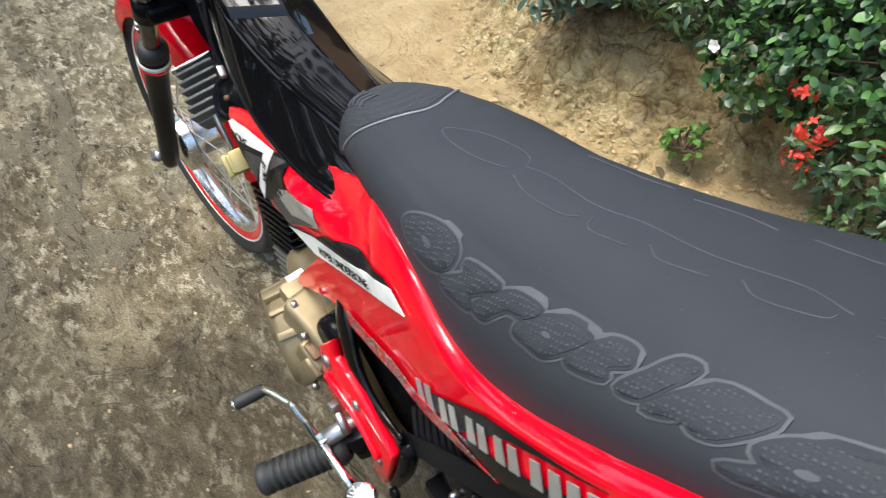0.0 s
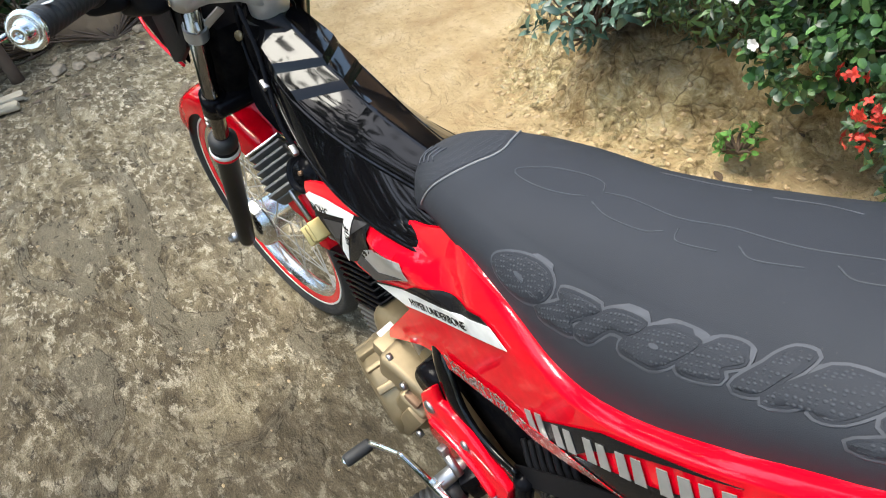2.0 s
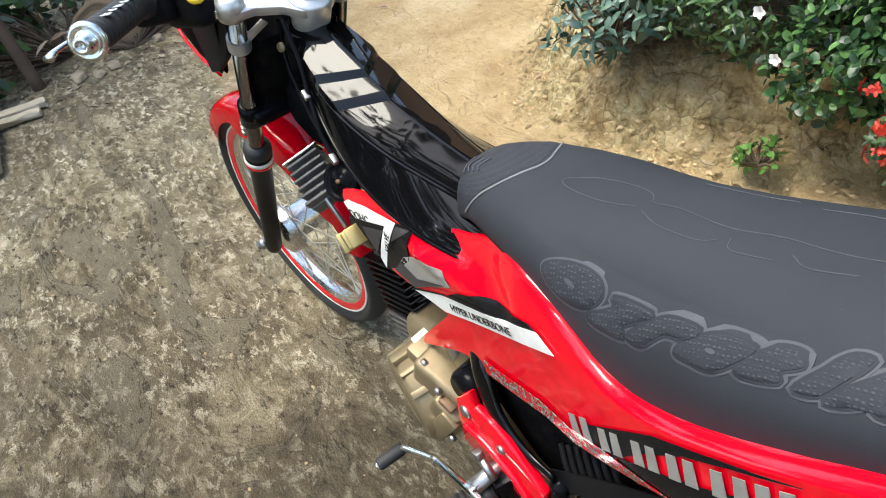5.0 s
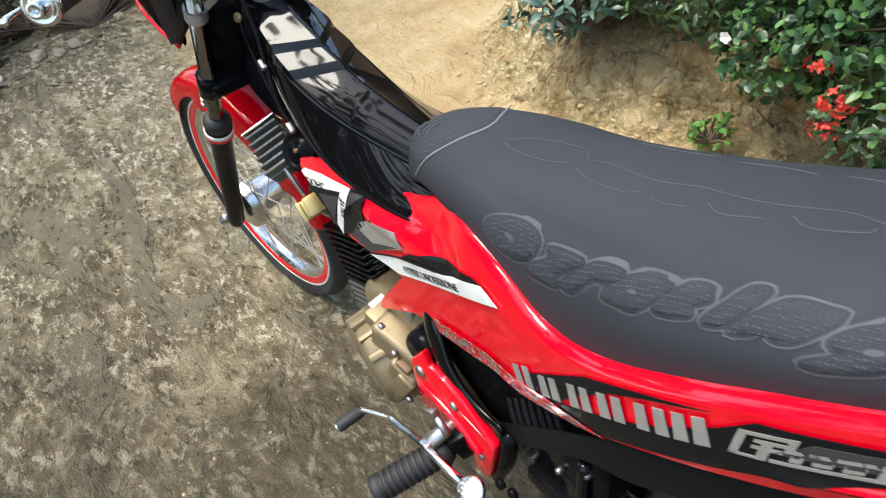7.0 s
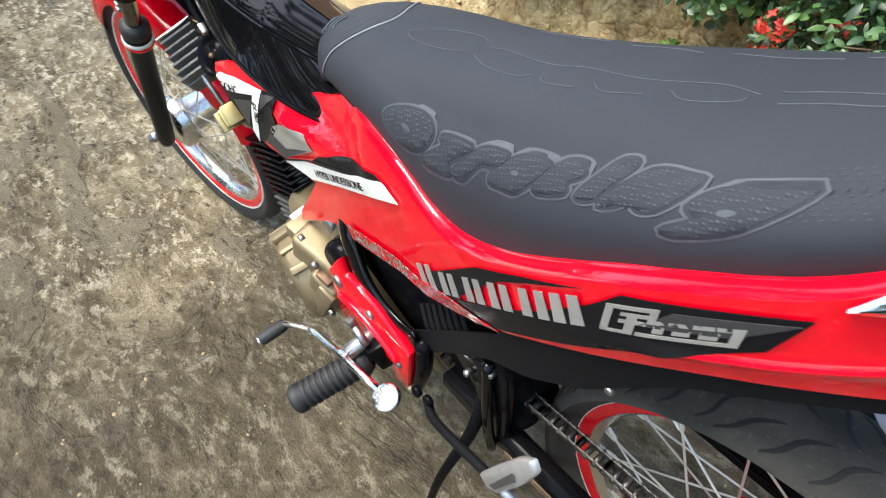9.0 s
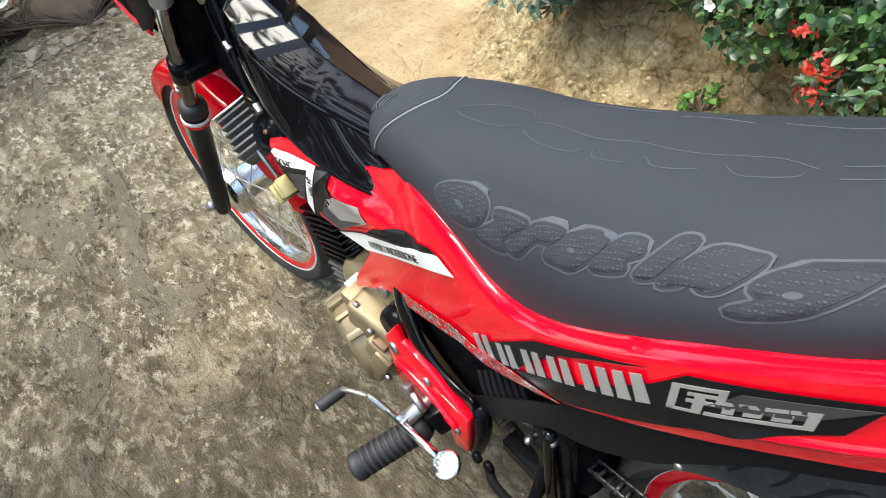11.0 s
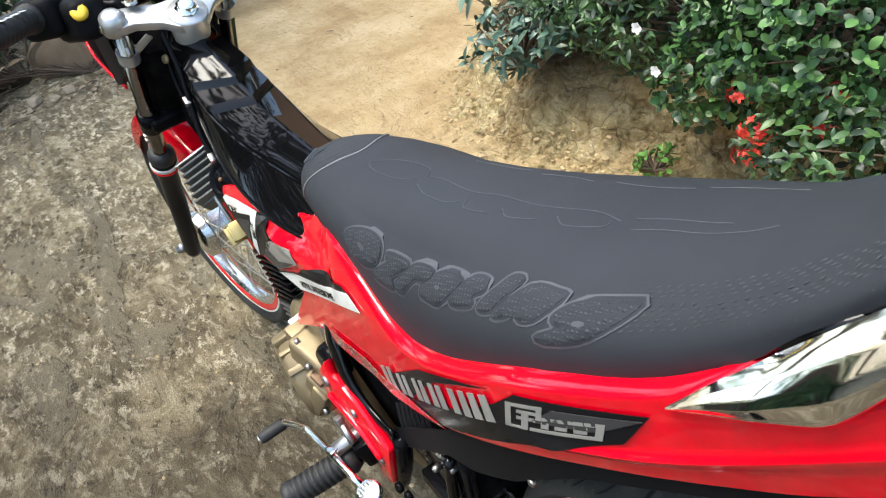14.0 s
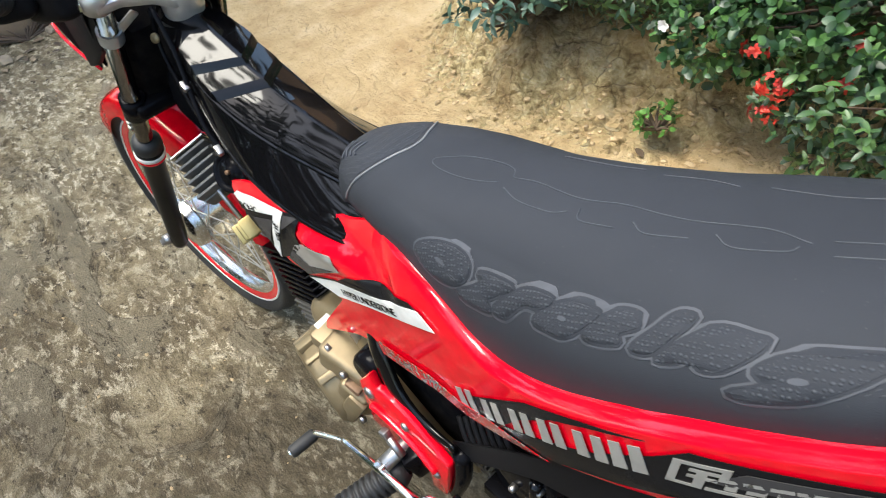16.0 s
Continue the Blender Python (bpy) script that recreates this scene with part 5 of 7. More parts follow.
# ---- engine ----
def engine():
    bm = bmesh.new()
    block(bm, pose(-0.60, 0, 0.36, 0, -10, 0), (0.30, 0.17, 0.17), 0.03, 3)
    block(bm, pose(-0.56, 0, 0.28, 0, -5, 0), (0.26, 0.14, 0.10), 0.02, 2)
    case = part("engine", bm, M_GOLD, bike, "dusty gold painted engine with finned cylinder")
    # left cover: rounded cup with a flat face and a stepped neck
    c, ax = Vector((-0.682, -0.078, 0.318)), Vector((-0.20, -1, -0.10))
    bm = bmesh.new()
    lathe(bm, [(-0.04, 0.086), (0.000, 0.086), (0.003, 0.082), (0.020, 0.081), (0.023, 0.078), (0.046, 0.075), (0.055, 0.066), (0.057, 0.060), (0.054, 0.057), (0.054, 0.047), (0.058, 0.045), (0.058, 0.034), (0.055, 0.032), (0.055, 0.016), (0.058, 0.014), (0.058, 0.0)], c, ax, 56)
    cov = part("generator_cover", bm, M_GOLD, case, "round gold generator cover", 22)
    axn = ax.normalized()
    for q, wide, tall in ((52, 0.012, 0.010), (78, 0.010, 0.008), (100, 0.018, 0.012), (124, 0.008, 0.007)):
        bm = bmesh.new()
        q = radians(q)
        r = Vector((math.cos(q), -0.2 * math.cos(q), math.sin(q)))
        r = (r - axn * r.dot(axn)).normalized()
        block(bm, axis_frame(c + r * (0.077 + tall / 2 - 0.003) + axn * 0.018, axn - r * 0.10, axn.cross(r)), (0.072, wide, tall), 0.003)
        part("cover_rib", bm, M_GOLD, cov)
    for k in range(8):
        bm = bmesh.new()
        q = radians(100 + 14 * k)
        u, v = Vector((1, -0.2, 0)).normalized(), Vector((0, -0.1, 1)).normalized()
        block(bm, axis_frame(c + axn * 0.0555 + 0.052 * (math.cos(q) * u + math.sin(q) * v), u, v), (0.005, 0.007, 0.003), 0.0005)
        part("cast_mark", bm, M_GOLD, cov)
    # shoulder behind the cup: a stepped casting with a lip and a recess
    bm = bmesh.new()
    block(bm, pose(-0.628, -0.082, 0.385, 4, 22, 10), (0.090, 0.080, 0.070), 0.010, 3)
    block(bm, pose(-0.612, -0.106, 0.345, 4, 30, 10), (0.050, 0.050, 0.075), 0.008, 3)
    block(bm, pose(-0.606, -0.128, 0.330, 0, 34, 8), (0.030, 0.016, 0.085), 0.004, 2)
    block(bm, pose(-0.662, -0.086, 0.408, 4, 20, 6), (0.055, 0.060, 0.030), 0.006, 2)
    part("case_shoulder", bm, M_GOLD, case, "stepped gold casting", 30)
    bm = bmesh.new()
    block(bm, pose(-0.598, -0.121, 0.372, 4, 26, 8), (0.026, 0.012, 0.034), 0.003, 2)
    part("case_recess", bm, M_RUST, case, "brown stained recess")
    bm = bmesh.new()
    lathe(bm, [(-0.05, 0.0), (-0.05, 0.029), (0.016, 0.029), (0.022, 0.024), (0.022, 0.0)], (-0.636, -0.058, 0.428), (-0.15, -1, 0.05), 28)
    part("starter_housing", bm, M_STEEL, case, "dull silver starter housing")
    for p in ((-0.588, -0.132, 0.318), (-0.640, -0.118, 0.425), (-0.605, -0.126, 0.402)):
        bm = bmesh.new()
        lathe(bm, [(0, 0), (0, 0.006), (0.006, 0.006), (0.008, 0.004), (0.008, 0)], Vector(p) + Vector((0, 0.006, 0)), (0, -1, 0), 8)
        part("case_bolt", bm, M_STEEL, case)
    bm = bmesh.new()
    block(bm, pose(-0.668, -0.090, 0.4245, 4, 20, 6), (0.040, 0.026, 0.002), 0.0005)
    part("case_label", bm, M_WHITE, case, "small worn white label")
    bm = bmesh.new()
    lathe(bm, [(0, 0), (0.0, 0.030), (0.030, 0.030), (0.036, 0.026), (0.036, 0)], (-0.560, -0.075, 0.43), (0.1, -1, 0), 24)
    part("sprocket_cover", bm, M_FRAME, case, "black sprocket cover")
    # cylinder leaning forward
    base, top = Vector((-0.752, -0.005, 0.322)), Vector((-0.806, -0.005, 0.492))
    d = (top - base).normalized()
    bm = bmesh.new()
    block(bm, axis_frame((base + top) / 2, d, (0, 1, 0)), ((top - base).length, 0.10, 0.095), 0.01)
    cyl = part("cylinder", bm, M_CAST, case, "grey cast cylinder with cooling fins")
    for k in range(14):
        bm = bmesh.new()
        dark = k > 4
        block(bm, axis_frame(base + d * (0.012 + 0.0118 * k), d, (0, 1, 0)), (0.0045, 0.128, 0.112), 0.0015, 1)
        part("fin", bm, M_FRAME if dark else M_CAST, cyl)
    bm = bmesh.new()
    block(bm, axis_frame(top + d * 0.035, d, (0, 1, 0)), (0.065, 0.13, 0.12), 0.02, 2)
    head = part("cylinder_head", bm, M_FRAME, case, "black cylinder head")
    bm = bmesh.new()
    g = Vector((-0.832, -0.084, 0.525))
    block(bm, axis_frame(g, (0.55, -0.15, 0.45), (0, 1, 0)), (0.026, 0.026, 0.028), 0.003)
    gold = part("cam_cap", bm, M_BRASS, case, "square brass coloured cap")
    bm = bmesh.new()
    block(bm, axis_frame(g + Vector((-0.015, 0.0, -0.012)), (0.55, -0.15, 0.45), (0, 1, 0)), (0.005, 0.030, 0.032), 0.002)
    part("cap_flange", bm, M_BRASS, gold)
    bm = bmesh.new()
    block(bm, axis_frame(g + Vector((0.014, 0.003, 0.012)), (0.55, -0.15, 0.45), (0, 1, 0)), (0.004, 0.030, 0.031), 0.002)
    part("cap_flange", bm, M_BRASS, gold)
    for z in (0.0, 0.014):
        bm = bmesh.new()
        tube(bm, [g + Vector((-0.01, 0.0, 0.016)), g + Vector((-0.135, 0.008, 0.075 + z))], 0.0035, 7)
        part("oil_pipe", bm, M_STEEL, case)
    # finned regulator and the round horn behind it
    tl, tr, bl = Vector((-0.966, -0.100, 0.616)), Vector((-0.928, -0.056, 0.628)), Vector((-0.899, -0.113, 0.575))
    m = axis_frame((tr + bl) / 2, bl - tl, tr - tl)
    if m.col[2].z < 0:
        m = m @ Matrix.Rotation(math.pi, 4, "X")
    L, W = (bl - tl).length, (tr - tl).length
    bm = bmesh.new()
    block(bm, m @ pose(0, 0, -0.030), (L, W, 0.030), 0.006)
    cooler = part("voltage_regulator", bm, M_CAST, bike, "grey finned aluminium regulator")
    for k in range(6):
        bm = bmesh.new()
        block(bm, m @ pose(-L / 2 + 0.006 + (L - 0.012) * k / 5, 0, -0.010), (0.0048, W * 0.96, 0.022), 0.0016, 2)
        part("fin", bm, M_CAST, cooler)
    bm = bmesh.new()
    block(bm, m @ pose(-L / 2 - 0.002, 0, -0.012), (0.005, W * 1.08, 0.030), 0.0015, 1)
    part("top_plate", bm, M_ALLOY, cooler)
    hc, hx = Vector((-0.846, -0.066, 0.612)), Vector((0.35, -0.80, 0.48))
    bm = bmesh.new()
    lathe(bm, [(-0.03, 0.0), (-0.03, 0.020), (-0.012, 0.026), (-0.002, 0.030), (0.004, 0.030), (0.006, 0.027), (0.002, 0.024), (0.001, 0.019), (0.005, 0.017), (0.004, 0.010), (0.007, 0.008), (0.007, 0.0)], hc, hx, 36)
    horn = part("horn", bm, M_FRAME, bike, "round black horn")
    bm = bmesh.new()
    lathe(bm, [(0.006, 0.0), (0.006, 0.004), (0.011, 0.0035), (0.011, 0)], hc, hx, 8)
    part("horn_nut", bm, M_RUST, horn)
    # down pipe
    bm = bmesh.new()
    tube(bm, curve_points([(-0.90, 0.03, 0.47), (-0.97, 0.04, 0.40), (-0.93, 0.06, 0.27), (-0.75, 0.08, 0.20), (-0.45, 0.10, 0.20), (-0.2, 0.115, 0.27)], 6), 0.017, 12)
    part("exhaust_pipe", bm, M_RUST, bike, "rusty exhaust header pipe")
    bm = bmesh.new()
    tube(bm, curve_points([(-0.22, 0.115, 0.27), (-0.12, 0.118, 0.33), (0.05, 0.12, 0.43), (0.42, 0.12, 0.56)], 5), [0.020, 0.040, 0.045, 0.045], 18)
    part("muffler", bm, M_SATIN, bike, "black muffler")


engine()

# ---- red frame plate, black tubes, pegs and levers ----
bm = bmesh.new()
plate = [(-0.557, 0.432), (-0.522, 0.474), (-0.517, 0.447), (-0.487, 0.449), (-0.462, 0.438), (-0.440, 0.424), (-0.399, 0.390), (-0.424, 0.292), (-0.454, 0.287), (-0.452, 0.326), (-0.520, 0.330), (-0.561, 0.342), (-0.560, 0.390)]
slab(bm, [(x, -0.126, z) for x, z in plate], (0, 0.014, 0), 0.004)
red_plate = part("frame_plate", bm, M_RED, bike, "red painted frame side plate")
for a, b, c in ((-0.536, 0.425, 0.010), (-0.470, 0.412, 0.007), (-0.430, 0.345, 0.007)):
    bm = bmesh.new()
    lathe(bm, [(0, 0), (0, c), (0.003, c), (0.005, c * 0.6), (0.005, 0)], (a, -0.1255, b), (0, -1, 0), 10)
    part("plate_bolt", bm, M_STEEL, red_plate)
bm = bmesh.new()
tube(bm, curve_points([(-0.540, -0.128, 0.395), (-0.500, -0.128, 0.392), (-0.462, -0.128, 0.380), (-0.428, -0.128, 0.352)], 5), 0.005, 8)
part("plate_rib", bm, M_RED, red_plate)
bm = bmesh.new()
tube(bm, curve_points([(-0.535, -0.088, 0.525), (-0.518, -0.102, 0.495), (-0.495, -0.110, 0.455), (-0.465, -0.112, 0.430), (-0.430, -0.112, 0.418), (-0.395, -0.112, 0.418)], 6), [0.009, 0.009, 0.008, 0.006, 0.005, 0.004], 14, 2.0)
part("frame_tube", bm, M_BLACK, bike, "black enamelled frame tube")
# near-black sheet stands in for shade behind the opening; a ribbed hose on it
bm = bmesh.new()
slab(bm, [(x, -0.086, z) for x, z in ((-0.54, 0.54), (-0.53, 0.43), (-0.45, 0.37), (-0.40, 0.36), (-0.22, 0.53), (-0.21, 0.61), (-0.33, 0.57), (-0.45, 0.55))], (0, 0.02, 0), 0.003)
inner = part("gap_sheet", bm, M_VOID, bike, "near-black sheet for the shaded gap behind the frame")
for k in range(7):
    bm = bmesh.new()
    c = Vector((-0.385 + 0.0125 * k, -0.090, 0.440 + 0.0105 * k))
    tube(bm, curve_points([c + Vector((0.016, 0, -0.020)), c + Vector((0.004, -0.010, -0.002)), c + Vector((-0.016, 0, 0.020))], 4), 0.0036, 7)
    part("hose_rib", bm, M_SATIN, inner)
# dark pivot plate
bm = bmesh.new()
slab(bm, [(x, -0.106, z) for x, z in ((-0.338, 0.452), (-0.300, 0.480), (-0.258, 0.502), (-0.244, 0.478), (-0.250, 0.400), (-0.262, 0.312), (-0.286, 0.298), (-0.296, 0.345), (-0.302, 0.410))], (0, 0.014, 0), 0.004)
bmd = bmesh.new()
tube(bmd, curve_points([(-0.392, -0.104, 0.410), (-0.400, -0.108, 0.350), (-0.424, -0.110, 0.285)], 4), [0.013, 0.012, 0.010], 12)
part("frame_tube", bmd, M_FRAME, bike, "black enamelled frame tube")
pivot = part("pivot_plate", bm, M_FRAME, bike, "black swingarm pivot plate")
bm = bmesh.new()
tube(bm, curve_points([(-0.266, -0.110, 0.494), (-0.268, -0.116, 0.420), (-0.272, -0.116, 0.360), (-0.276, -0.112, 0.310)], 5), 0.0065, 10)
part("pivot_rib", bm, M_BLACK, pivot, "glossy black rib")
for x, z, r in ((-0.303, 0.439, 0.0045), (-0.262, 0.479, 0.0045)):
    bm = bmesh.new()
    lathe(bm, [(0, 0), (0, r), (0.007, r), (0.009, r * 0.7), (0.009, 0)], (x, -0.106, z), (0, -1, 0), 6)
    part("pivot_bolt", bm, M_STEEL, pivot)

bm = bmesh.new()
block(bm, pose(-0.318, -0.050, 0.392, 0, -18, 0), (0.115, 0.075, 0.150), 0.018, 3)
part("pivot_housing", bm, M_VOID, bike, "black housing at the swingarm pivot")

# gear lever
lever_pts = [(-0.645, -0.188, 0.292), (-0.634, -0.184, 0.300), (-0.575, -0.173, 0.328), (-0.562, -0.172, 0.333), (-0.482, -0.172, 0.348), (-0.420, -0.169, 0.342)]
bm = bmesh.new()
tube(bm, curve_points(lever_pts, 3), 0.0058, 10)
gear = part("gear_lever", bm, M_CHROME, bike, "chromed heel and toe gear lever")
bm = bmesh.new()
a, b = Vector((-0.644, -0.184, 0.292)), Vector((-0.648, -0.228, 0.289))
lathe(bm, [(0, 0.0), (0.0, 0.0085), (0.004, 0.0100), (0.040, 0.0100), (0.044, 0.0085), (0.0445, 0.006)], a, b - a, 16)
part("toe_rubber", bm, M_RUBBER, gear, "black rubber toe peg")
bm = bmesh.new()
lathe(bm, [(0.040, 0.0), (0.0415, 0.0075), (0.047, 0.0065), (0.0475, 0)], a, b - a, 12)
part("peg_cap", bm, M_CHROME, gear)
bm = bmesh.new()
pad_c, pad_n = Vector((-0.404, -0.168, 0.340)), Vector((0.10, -0.35, 0.93))
lathe(bm, [(-0.006, 0.0), (-0.006, 0.017), (-0.003, 0.0190), (0.003, 0.0190), (0.005, 0.017), (0.005, 0)], pad_c, pad_n, 22)
heel = part("heel_pad", bm, M_ALLOY, gear, "round knurled heel pad")
pu = pad_n.normalized().cross(Vector((0, 1, 0))).normalized()
pv = pad_n.normalized().cross(pu)
for i in range(-3, 4):
    for j in range(-3, 4):
        if i * i + j * j <= 9:
            bm = bmesh.new()
            lathe(bm, [(0.0045, 0.0018), (0.0062, 0.0010), (0.0062, 0)], pad_c + pu * (0.0052 * i) + pv * (0.0052 * j), pad_n, 5)
            part("knurl", bm, M_ALLOY, heel)
bm = bmesh.new()
block(bm, axis_frame((-0.492, -0.166, 0.346), (0.9, 0, 0.25), (0, 1, 0)), (0.019, 0.018, 0.015), 0.003)
part("lever_boss", bm, M_ALLOY, gear)
bm = bmesh.new()
tube(bm, [(-0.492, -0.165, 0.346), (-0.492, -0.09, 0.346)], 0.011, 12)
part("lever_shaft", bm, M_STEEL, gear)
bm = bmesh.new()
block(bm, axis_frame((-0.505, -0.140, 0.378), (0.8, 0, 0.3), (0, 1, 0)), (0.014, 0.012, 0.012), 0.002)
tube(bm, [(-0.500, -0.140, 0.372), (-0.478, -0.140, 0.352)], 0.006, 8)
part("link_joint", bm, M_STEEL, bike, "steel linkage joint")


def footpeg():
    a, b = Vector((-0.487, -0.150, 0.318)), Vector((-0.526, -0.246, 0.285))
    d = (b - a).normalized()
    bm = bmesh.new()
    prof = [(-0.012, 0.0), (-0.012, 0.016), (0.0, 0.023)]
    n = 9
    L = (b - a).length
    for k in range(n):
        s = L * (0.06 + 0.80 * k / n)
        prof += [(s, 0.0205), (s + 0.0050, 0.0208), (s + 0.0054, 0.0168), (s + 0.0086, 0.0168)]
    prof += [(L * 0.88, 0.0210), (L * 0.97, 0.0214), (L, 0.019), (L, 0.0)]
    lathe(bm, prof, a, d, 24)
    peg = part("footpeg", bm, M_RUBBER, bike, "ribbed black rubber footpeg")
    bm = bmesh.new()
    tube(bm, [a - d * 0.005, a - d * 0.06], 0.013, 12)
    part("peg_stem", bm, M_FRAME, peg)
    bm = bmesh.new()
    block(bm, axis_frame(a - d * 0.035, d, (0, 0, 1)), (0.04, 0.05, 0.03), 0.005)
    part("peg_bracket", bm, M_FRAME, peg)


footpeg()

# rear bracket rod with the folded passenger peg
bm = bmesh.new()
tube(bm, curve_points([(-0.375, -0.128, 0.312), (-0.345, -0.140, 0.318), (-0.247, -0.150, 0.346), (-0.200, -0.151, 0.352), (-0.190, -0.151, 0.342), (-0.194, -0.151, 0.300)], 5), 0.0062, 12)
bracket = part("peg_rail", bm, M_SATIN, bike, "black passenger peg rail")
bm = bmesh.new()
slab(bm, [Vector(p) for p in ((-0.236, -0.165, 0.374), (-0.222, -0.168, 0.364), (-0.206, -0.168, 0.374), (-0.172, -0.163, 0.436), (-0.158, -0.158, 0.470), (-0.166, -0.155, 0.484), (-0.184, -0.156, 0.466), (-0.216, -0.160, 0.410))], (0.004, 0.009, 0.003), 0.003)
ppeg = part("passenger_peg", bm, M_CLAMP, bracket, "folded silver passenger footpeg")
bm = bmesh.new()
slab(bm, [Vector(p) for p in ((-0.214, -0.1675, 0.384), (-0.205, -0.1685, 0.388), (-0.178, -0.1635, 0.438), (-0.184, -0.1610, 0.444))], (-0.0005, -0.0012, 0.0), 0.0)
part("peg_slot", bm, M_GREY, ppeg)
bm = bmesh.new()
tube(bm, [(-0.228, -0.155, 0.372), (-0.185, -0.160, 0.375)], 0.008, 12)
part("peg_hinge", bm, M_STEEL, bracket)
for z, x in ((0.326, -0.395), (0.330, -0.372)):
    bm = bmesh.new()
    lathe(bm, [(0, 0), (0, 0.008), (0.006, 0.008), (0.008, 0.005), (0.008, 0)], (x, -0.126, z - 0.006), (0, -1, 0.2), 12)
    part("rail_bolt", bm, M_FRAME, bracket)

# side stand
bm = bmesh.new()
tube(bm, curve_points([(-0.300, -0.088, 0.390), (-0.303, -0.120, 0.320), (-0.330, -0.172, 0.210), (-0.368, -0.204, 0.010)], 5), [0.010, 0.008, 0.006, 0.005], 10)
stand = part("side_stand", bm, M_FRAME, bike, "black side stand, lowered")
bm = bmesh.new()
slab(bm, [(-0.390, -0.228, 0.004), (-0.350, -0.228, 0.004), (-0.340, -0.203, 0.004), (-0.355, -0.183, 0.004), (-0.390, -0.188, 0.004)], (0, 0, 0.007), 0.002)
part("stand_foot", bm, M_FRAME, stand)

# swingarm, chain and sprocket
for side in (-1, 1):
    bm = bmesh.new()
    pts = [Vector((-0.37, side * 0.088, 0.345)), Vector((-0.24, side * 0.094, 0.325)), Vector((0.06, side * 0.096, 0.280))]
    tube(bm, [pts[0], pts[1], pts[2]], 0.019, 4, 1.0, (0, 0.7, 0.7))
    arm = part("swingarm", bm, M_FRAME, bike, "black box section swingarm", 30)
    if side < 0:
        bm = bmesh.new()
        slab(bm, [(-0.255, -0.1090, 0.312), (-0.10, -0.1105, 0.293), (-0.10, -0.1105, 0.305), (-0.255, -0.1090, 0.324)], (0, -0.0012, 0))
        part("arm_sticker", bm, M_RUST, arm, "faded rust coloured sticker")
bm = bmesh.new()
teeth = 36
prof = []
for k in range(teeth * 4):
    r = 0.083 if k % 4 in (1, 2) else 0.077
    q = 2 * math.pi * k / (teeth * 4)
    prof.append((R_AXLE.x + r * math.cos(q), -0.062, R_AXLE.z + r * math.sin(q)))
slab(bm, prof, (0, 0.006, 0))
part("rear_sprocket", bm, M_STEEL, rear_wheel, "steel chain sprocket")
bm = bmesh.new()
lathe(bm, [(0, 0), (0, 0.018), (0.02, 0.018), (0.02, 0.012), (0.035, 0.011), (0.035, 0)], (0.021, -0.085, 0.286), (0, -1, 0), 6)
part("axle_nut", bm, M_STEEL, rear_wheel)


def chain():
    bm = bmesh.new()
    for y in (-0.0078, 0.0078):
        tube(bm, [(-0.0075, y, 0), (-0.004, y, 0), (0, y, 0), (0.004, y, 0), (0.0075, y, 0)], [0.0042, 0.0072, 0.0048, 0.0072, 0.0042], 6, 0.28, (0, 0, 1))
    for x in (-0.00635, 0.00635):
        tube(bm, [(x, -0.0105, 0), (x, 0.0105, 0)], 0.0040, 6)
    smooth_edges(bm)
    me = bpy.data.meshes.new("chain_link")
    bm.to_mesh(me)
    bm.free()
    me.materials.append(M_OILY)
    root = part("chain", bmesh.new(), M_OILY, bike, "oily steel drive chain")
    fr, rr = 0.032, 0.082
    c0, c1 = Vector((-0.50, -0.062, 0.362)), Vector((R_AXLE.x, -0.062, R_AXLE.z))
    ang = math.atan2(c1.z - c0.z, c1.x - c0.x)
    off = math.asin((rr - fr) / (c1 - c0).length)

    def run(sgn):
        n = Vector((-math.sin(ang + sgn * off), 0, math.cos(ang + sgn * off))) * sgn
        return c0 + n * fr, c1 + n * rr

    ta, tb = run(1)
    ba, bb = run(-1)
    path = [ta + (tb - ta) * k / 60 for k in range(61)]
    q0, q1 = math.atan2((tb - c1).z, (tb - c1).x), math.atan2((bb - c1).z, (bb - c1).x)
    path += [c1 + rr * Vector((math.cos(q), 0, math.sin(q))) for q in np.linspace(q0, q1, 30)[1:]]
    path += [bb + (ba - bb) * k / 60 + Vector((0, 0, -0.012 * math.sin(math.pi * k / 60))) for k in range(1, 61)]
    lens = [0.0]
    for a, b in zip(path, path[1:]):
        lens.append(lens[-1] + (b - a).length)
    s = 0.0
    while s < lens[-1] - 0.0127:
        p = [Vector([lerp(t, lens, [v[i] for v in path]) for i in range(3)]) for t in (s, s + 0.0127)]
        shared("chain_link", me, axis_frame((p[0] + p[1]) / 2, p[1] - p[0], (0, 1, 0)), root)
        s += 0.0127


